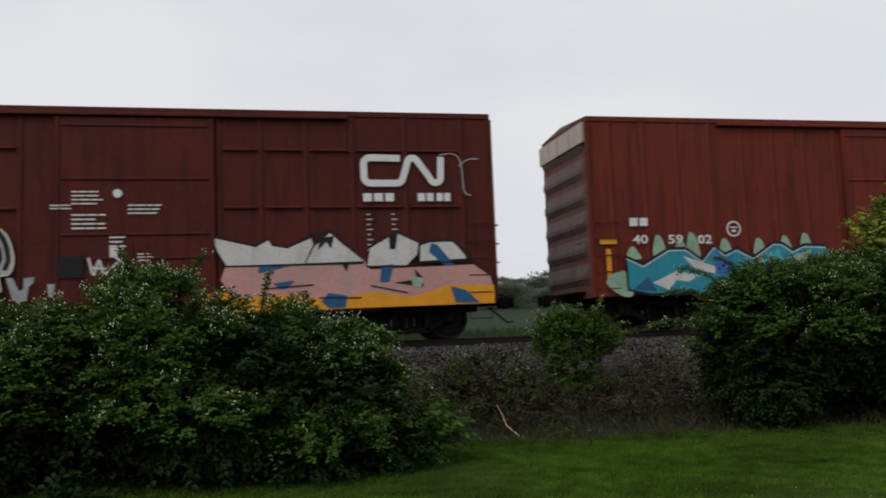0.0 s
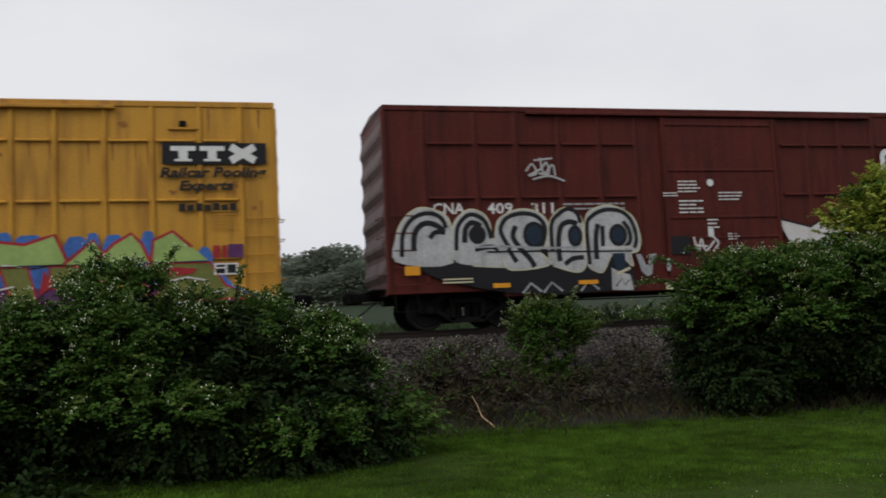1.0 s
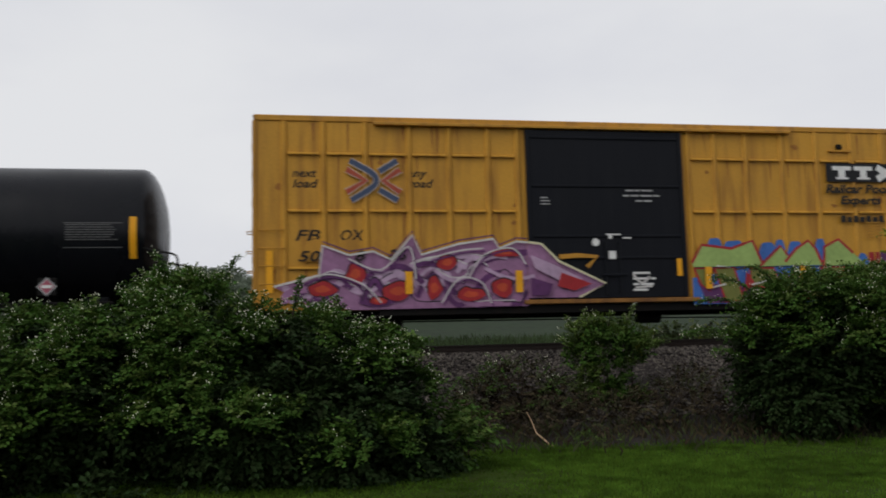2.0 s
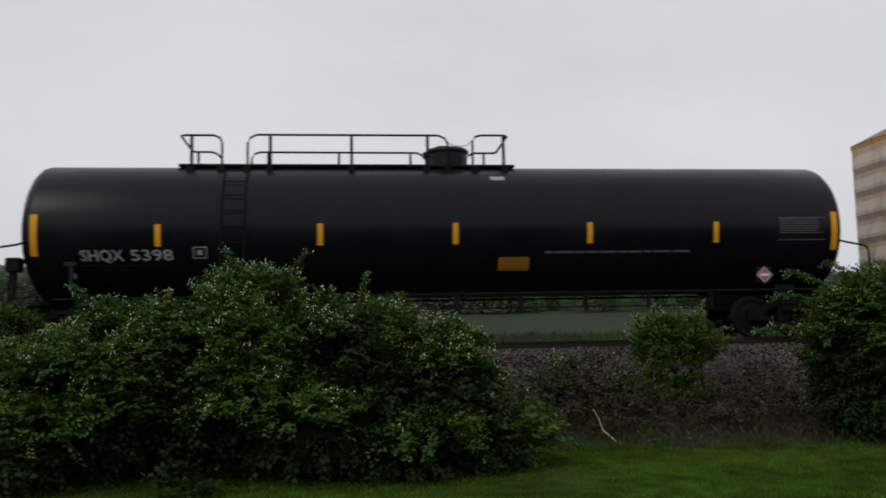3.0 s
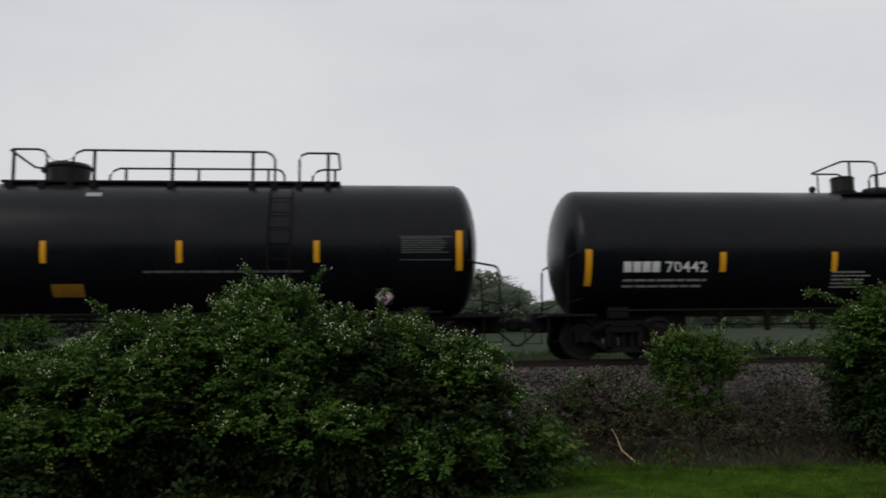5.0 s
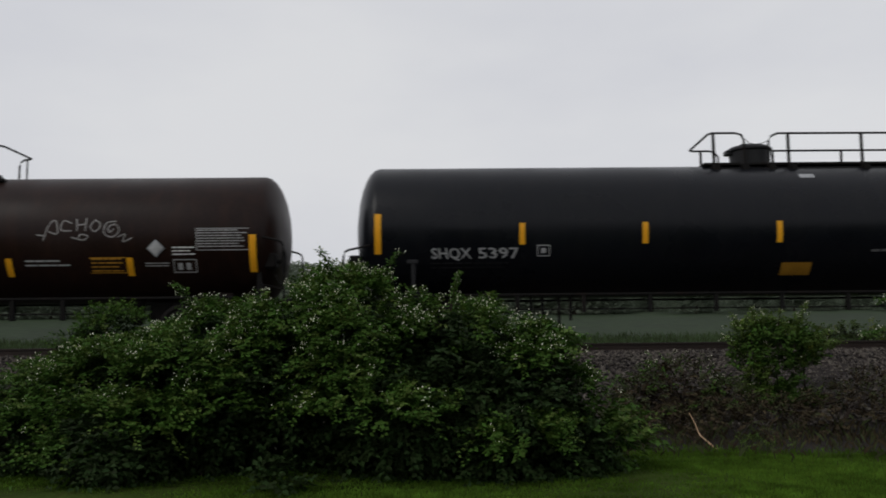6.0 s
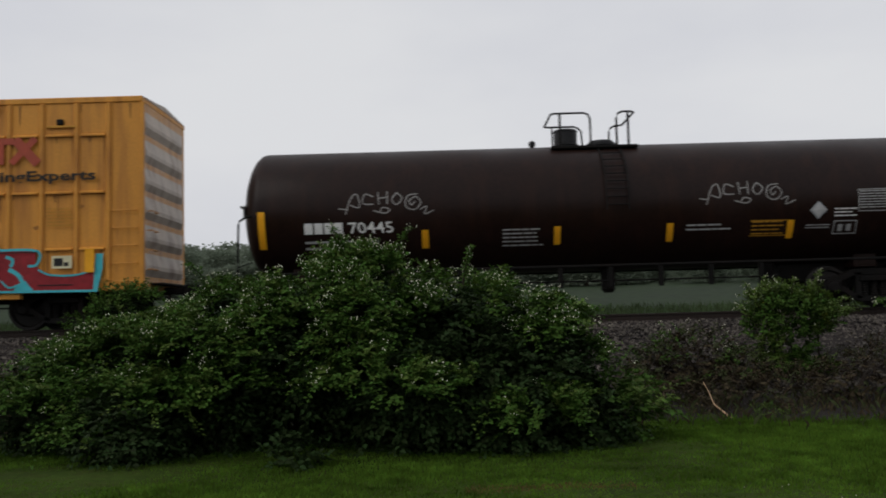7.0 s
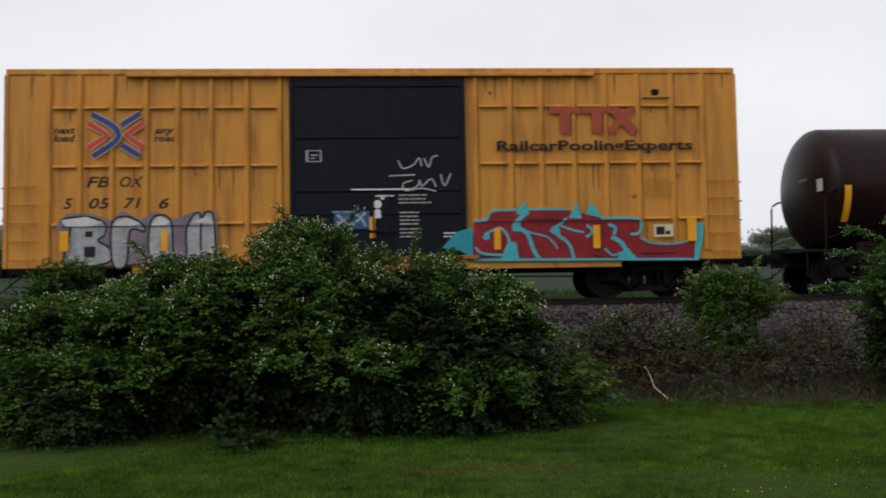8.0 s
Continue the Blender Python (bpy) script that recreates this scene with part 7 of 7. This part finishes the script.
shrub("weed_clump", "brown and green weeds on the bank beside the shrub", "weeds",
      [(-6.5, 14.2, 0.4, 1.6, 0.7, 0.5), (-9.0, 14.5, 0.5, 1.8, 0.8, 0.6), (-4.8, 14.6, 0.5, 1.0, 0.6, 0.5)], 420, 0.06, 19, floor_z=0.2, mats=(M_WEED, M_WEED_BROWN, M_LEAF), flowers=0.02, inner=0.3, young=0.3)


# ---- ballast stones, turf and dead stalks ----
def ballast_stones():
    r = np.random.RandomState(5)
    n = 44000
    x, y = r.uniform(-14, 17, n), 20.06 - 1.35 - 4.9 * r.beta(1.0, 1.25, n)
    base = np.array([(1, 0, 0), (-1, 0, 0), (0, 1, 0), (0, -1, 0), (0, 0, 1), (0, 0, -1)], float)
    tri = np.array([(0, 2, 4), (2, 1, 4), (1, 3, 4), (3, 0, 4), (2, 0, 5), (1, 2, 5), (3, 1, 5), (0, 3, 5)])
    z = np.array([profile_z(q, p) for p, q in zip(x, y)])
    size = 0.018 + 0.042 * r.beta(1.2, 2.0, n)
    v = base[None] * size[:, None, None] * r.uniform(0.6, 1.3, (n, 6, 1)) + r.normal(0, 0.006, (n, 6, 3))
    a = r.uniform(0, 6.28, n)
    c, s = np.cos(a)[:, None], np.sin(a)[:, None]
    v = np.stack([v[:, :, 0] * c - v[:, :, 1] * s, v[:, :, 0] * s + v[:, :, 1] * c, v[:, :, 2] * 0.8], 2)
    v += np.stack([x, y, z + size * 0.35], 1)[:, None, :]
    f = (tri[None] + 6 * np.arange(n)[:, None, None]).reshape(-1, 3)
    me = bpy.data.meshes.new("ballast_stones")
    me.from_pydata(v.reshape(-1, 3).tolist(), [], f.tolist())
    me.materials.append(M_STONE)
    thing("ballast_stones", me, None, "loose brown-grey crushed stone of the track bed", "ballast", kind="stuff")


def blades(name, label, category, n, xr, ydist, height, width, material, seed, lean=0.5, follow=False):
    """Single blades standing on the ground; follow: y is counted from the lawn's edge."""
    r = np.random.RandomState(seed)
    x, y = r.uniform(*xr, n), ydist(r, n)
    if follow:
        y = y + np.array([lawn_edge(q) for q in x])
    if name == "grass":
        keep = y < np.array([lawn_edge(q) for q in x]) + r.normal(0.05, 0.06, n)
        x, y = x[keep], y[keep]
        n = len(x)
    z = np.array([profile_z(q, p) for p, q in zip(x, y)])
    h = height * r.uniform(0.5, 1.3, n) * (0.75 + 0.5 * np.abs(np.sin(x * 1.7 + 1.3 * np.sin(y * 1.1)) * np.cos(y * 2.1 + x * 0.6)))
    a = r.uniform(0, 6.28, n)
    w = width * r.uniform(0.6, 1.3, n)
    dx, dy = np.cos(a) * w, np.sin(a) * w
    lx, ly = r.normal(0, lean, n) * h, r.normal(0, lean, n) * h
    v = np.stack([np.stack([x - dx, y - dy, z - 0.05], 1), np.stack([x + dx, y + dy, z - 0.05], 1),
                  np.stack([x + dx * 0.7 + lx * 0.4, y + dy * 0.7 + ly * 0.4, z + h * 0.6], 1), np.stack([x + lx, y + ly, z + h], 1)], 1)
    i = 4 * np.arange(n)[:, None]
    f = np.concatenate([i + np.array([[0, 1, 2]]), i + np.array([[0, 2, 3]])])
    me = bpy.data.meshes.new(name)
    me.from_pydata(v.reshape(-1, 3).tolist(), [], f.tolist())
    me.materials.append(material)
    thing(name, me, None, label, category, kind="stuff")


ballast_stones()
blades("grass", "short mown green lawn grass", "grass", 330000, (-9, 13), lambda r, n: 6.2 + 6.9 * r.power(0.85, n), 0.034, 0.0055, M_BLADE, 31)
blades("dry_grass", "brown thatch in a worn strip of lawn", "grass", 2600, (0.1, 1.7), lambda r, n: r.normal(8.12, 0.09, n), 0.026, 0.006, M_THATCH, 36)
blades("tall_grass", "uncut grass along the foot of the bank", "grass", 9000, (-12, 15), lambda r, n: r.normal(0.05, 0.16, n), 0.055, 0.006, M_BLADE, 32, 0.35, True)
blades("dead_stalks", "dry brown stalks on the bank", "weeds", 4200, (-13, 15), lambda r, n: r.normal(0.75, 0.45, n), 0.11, 0.006, M_WEED_BROWN, 33, 0.6, True)
blades("bank_weeds", "thin green weeds among the stones", "weeds", 4200, (-13, 15), lambda r, n: r.normal(1.0, 0.7, n), 0.13, 0.009, M_WEED, 34, 0.6, True)
blades("meadow_grass", "rank grass beyond the railway", "grass", 90000, (-32, 46), lambda r, n: 23.0 + 32 * r.power(0.75, n), 0.40, 0.022, M_MEADOW, 35, 0.25)

def clover():
    """White clover heads in the nearest lawn."""
    r = random.Random(71)
    V, F = [], []
    for k in range(60):
        x, y = r.uniform(2.5, 8.5), 6.6 + 1.3 * r.random() ** 1.4
        c = Vector((x, y, 0.055 + r.uniform(0, 0.02)))
        octahedron(V, F, c, r.uniform(0.003, 0.006))
    thing("clover_blossom", mesh_of("clover_blossom", V, F, M_FLOWER), None, "tiny white clover heads in the lawn", "flowers", kind="stuff")


clover()
thing("fallen_branch", tube([(4.02, 12.70, 0.03), (3.93, 12.77, 0.12), (3.83, 12.83, 0.215), (3.82, 12.87, 0.25), (3.79, 12.93, 0.38), (3.73, 13.0, 0.53)], 0.015, 6, None, 0.3), M_STICK,
      "thin bare pale branch leaning on the bank", "branch")


# ---- far trees ----
def tree_meshes(seed, height, spread):
    r = random.Random(seed)
    trunk = tube([(0, 0, -0.5), (0.1, 0.05, height * 0.35), (0.0, 0.1, height * 0.75)], 0.22, 7, None, 0.3)
    for k in range(5):
        a = k * 2.4 + r.random()
        tube([(0.05, 0.05, height * (0.3 + 0.08 * k)), (spread * 0.5 * math.cos(a), spread * 0.5 * math.sin(a), height * (0.5 + 0.08 * k))], 0.09, 5, trunk, 0.3)
    V, F = [], []
    puffs = []
    for k in range(16):
        z = r.uniform(0.12, 0.95)
        q = spread * math.sqrt(max(0.05, 1 - (2 * z - 0.9) ** 2)) * r.uniform(0.2, 0.9)
        a = r.uniform(0, 6.28)
        puffs.append((q * math.cos(a), q * math.sin(a), z * height, r.uniform(0.16, 0.30) * height))
    for k in range(5200):
        x, y, z, s = r.choice(puffs)
        d = rand_dir(r)
        p = Vector((x, y, z)) + d * s * r.uniform(0.6, 1.05) * (1 + 0.2 * noise.noise((d.x * 3, d.y * 3, d.z * 3 + k % 7)))
        if p.z < 0:
            p.z = r.uniform(0, 1.0)
        al = (d + rand_dir(r) * 0.8).normalized()
        leaf_faces(V, F, p, al, Vector((0, 0, 1)), 0.48 * r.uniform(0.7, 1.4), 0.2)
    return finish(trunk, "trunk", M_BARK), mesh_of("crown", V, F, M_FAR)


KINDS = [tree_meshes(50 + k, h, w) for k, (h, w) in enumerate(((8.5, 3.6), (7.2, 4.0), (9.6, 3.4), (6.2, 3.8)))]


def plant_tree(x, y, k, s, turn, label, group, wide=1.0):
    t = empty("tree", label, "tree", group, pose(x, y, profile_z(y) - 0.1, 0, 0, turn) @ Matrix.Diagonal((s * wide, s, s, 1)))
    part("trunk", KINDS[k][0], None, t)
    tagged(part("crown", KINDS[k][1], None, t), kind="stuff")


rt = random.Random(9)
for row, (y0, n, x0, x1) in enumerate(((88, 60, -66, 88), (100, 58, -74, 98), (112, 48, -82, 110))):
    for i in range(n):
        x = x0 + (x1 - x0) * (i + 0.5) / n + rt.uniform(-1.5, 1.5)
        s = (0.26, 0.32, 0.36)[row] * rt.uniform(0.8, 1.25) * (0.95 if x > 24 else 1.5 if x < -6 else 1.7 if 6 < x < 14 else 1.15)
        plant_tree(x, y0 + rt.uniform(-4, 4), rt.randrange(4), s, rt.uniform(-30, 30), "grey-green broadleaf tree above the meadow, leaf colour paled for haze", "far tree line", 2.6)
for i in range(24):
    plant_tree(-85 + 7.2 * i + rt.uniform(-2, 2), -58 + rt.uniform(-6, 6), rt.randrange(4), rt.uniform(1.0, 1.3), rt.uniform(0, 360), "broadleaf tree across the lawn", "trees behind the lawn")


def motions():
    """The train runs past at an even speed; its wheels roll."""
    last = 8.0
    times = [0.0, 1 / 30, 2 / 30, 0.5] + [1.0 * k for k in range(1, 8)] + [7.5, last - 2 / 30, last - 1 / 30, last]
    for car, x0 in CARS:
        walk(car, [(t, pose(x0 + SPEED * t, TRACK_Y, RAIL - LIFT)) for t in times])
    turn = math.degrees(SPEED / 0.457 / 30)
    for w in ROLLING:
        x, y, z = w.matrix_basis.translation
        walk(w, [(k / 30, pose(x, y, z, 0, (turn * k) % 360, 0)) for k in range(241)])


motions()
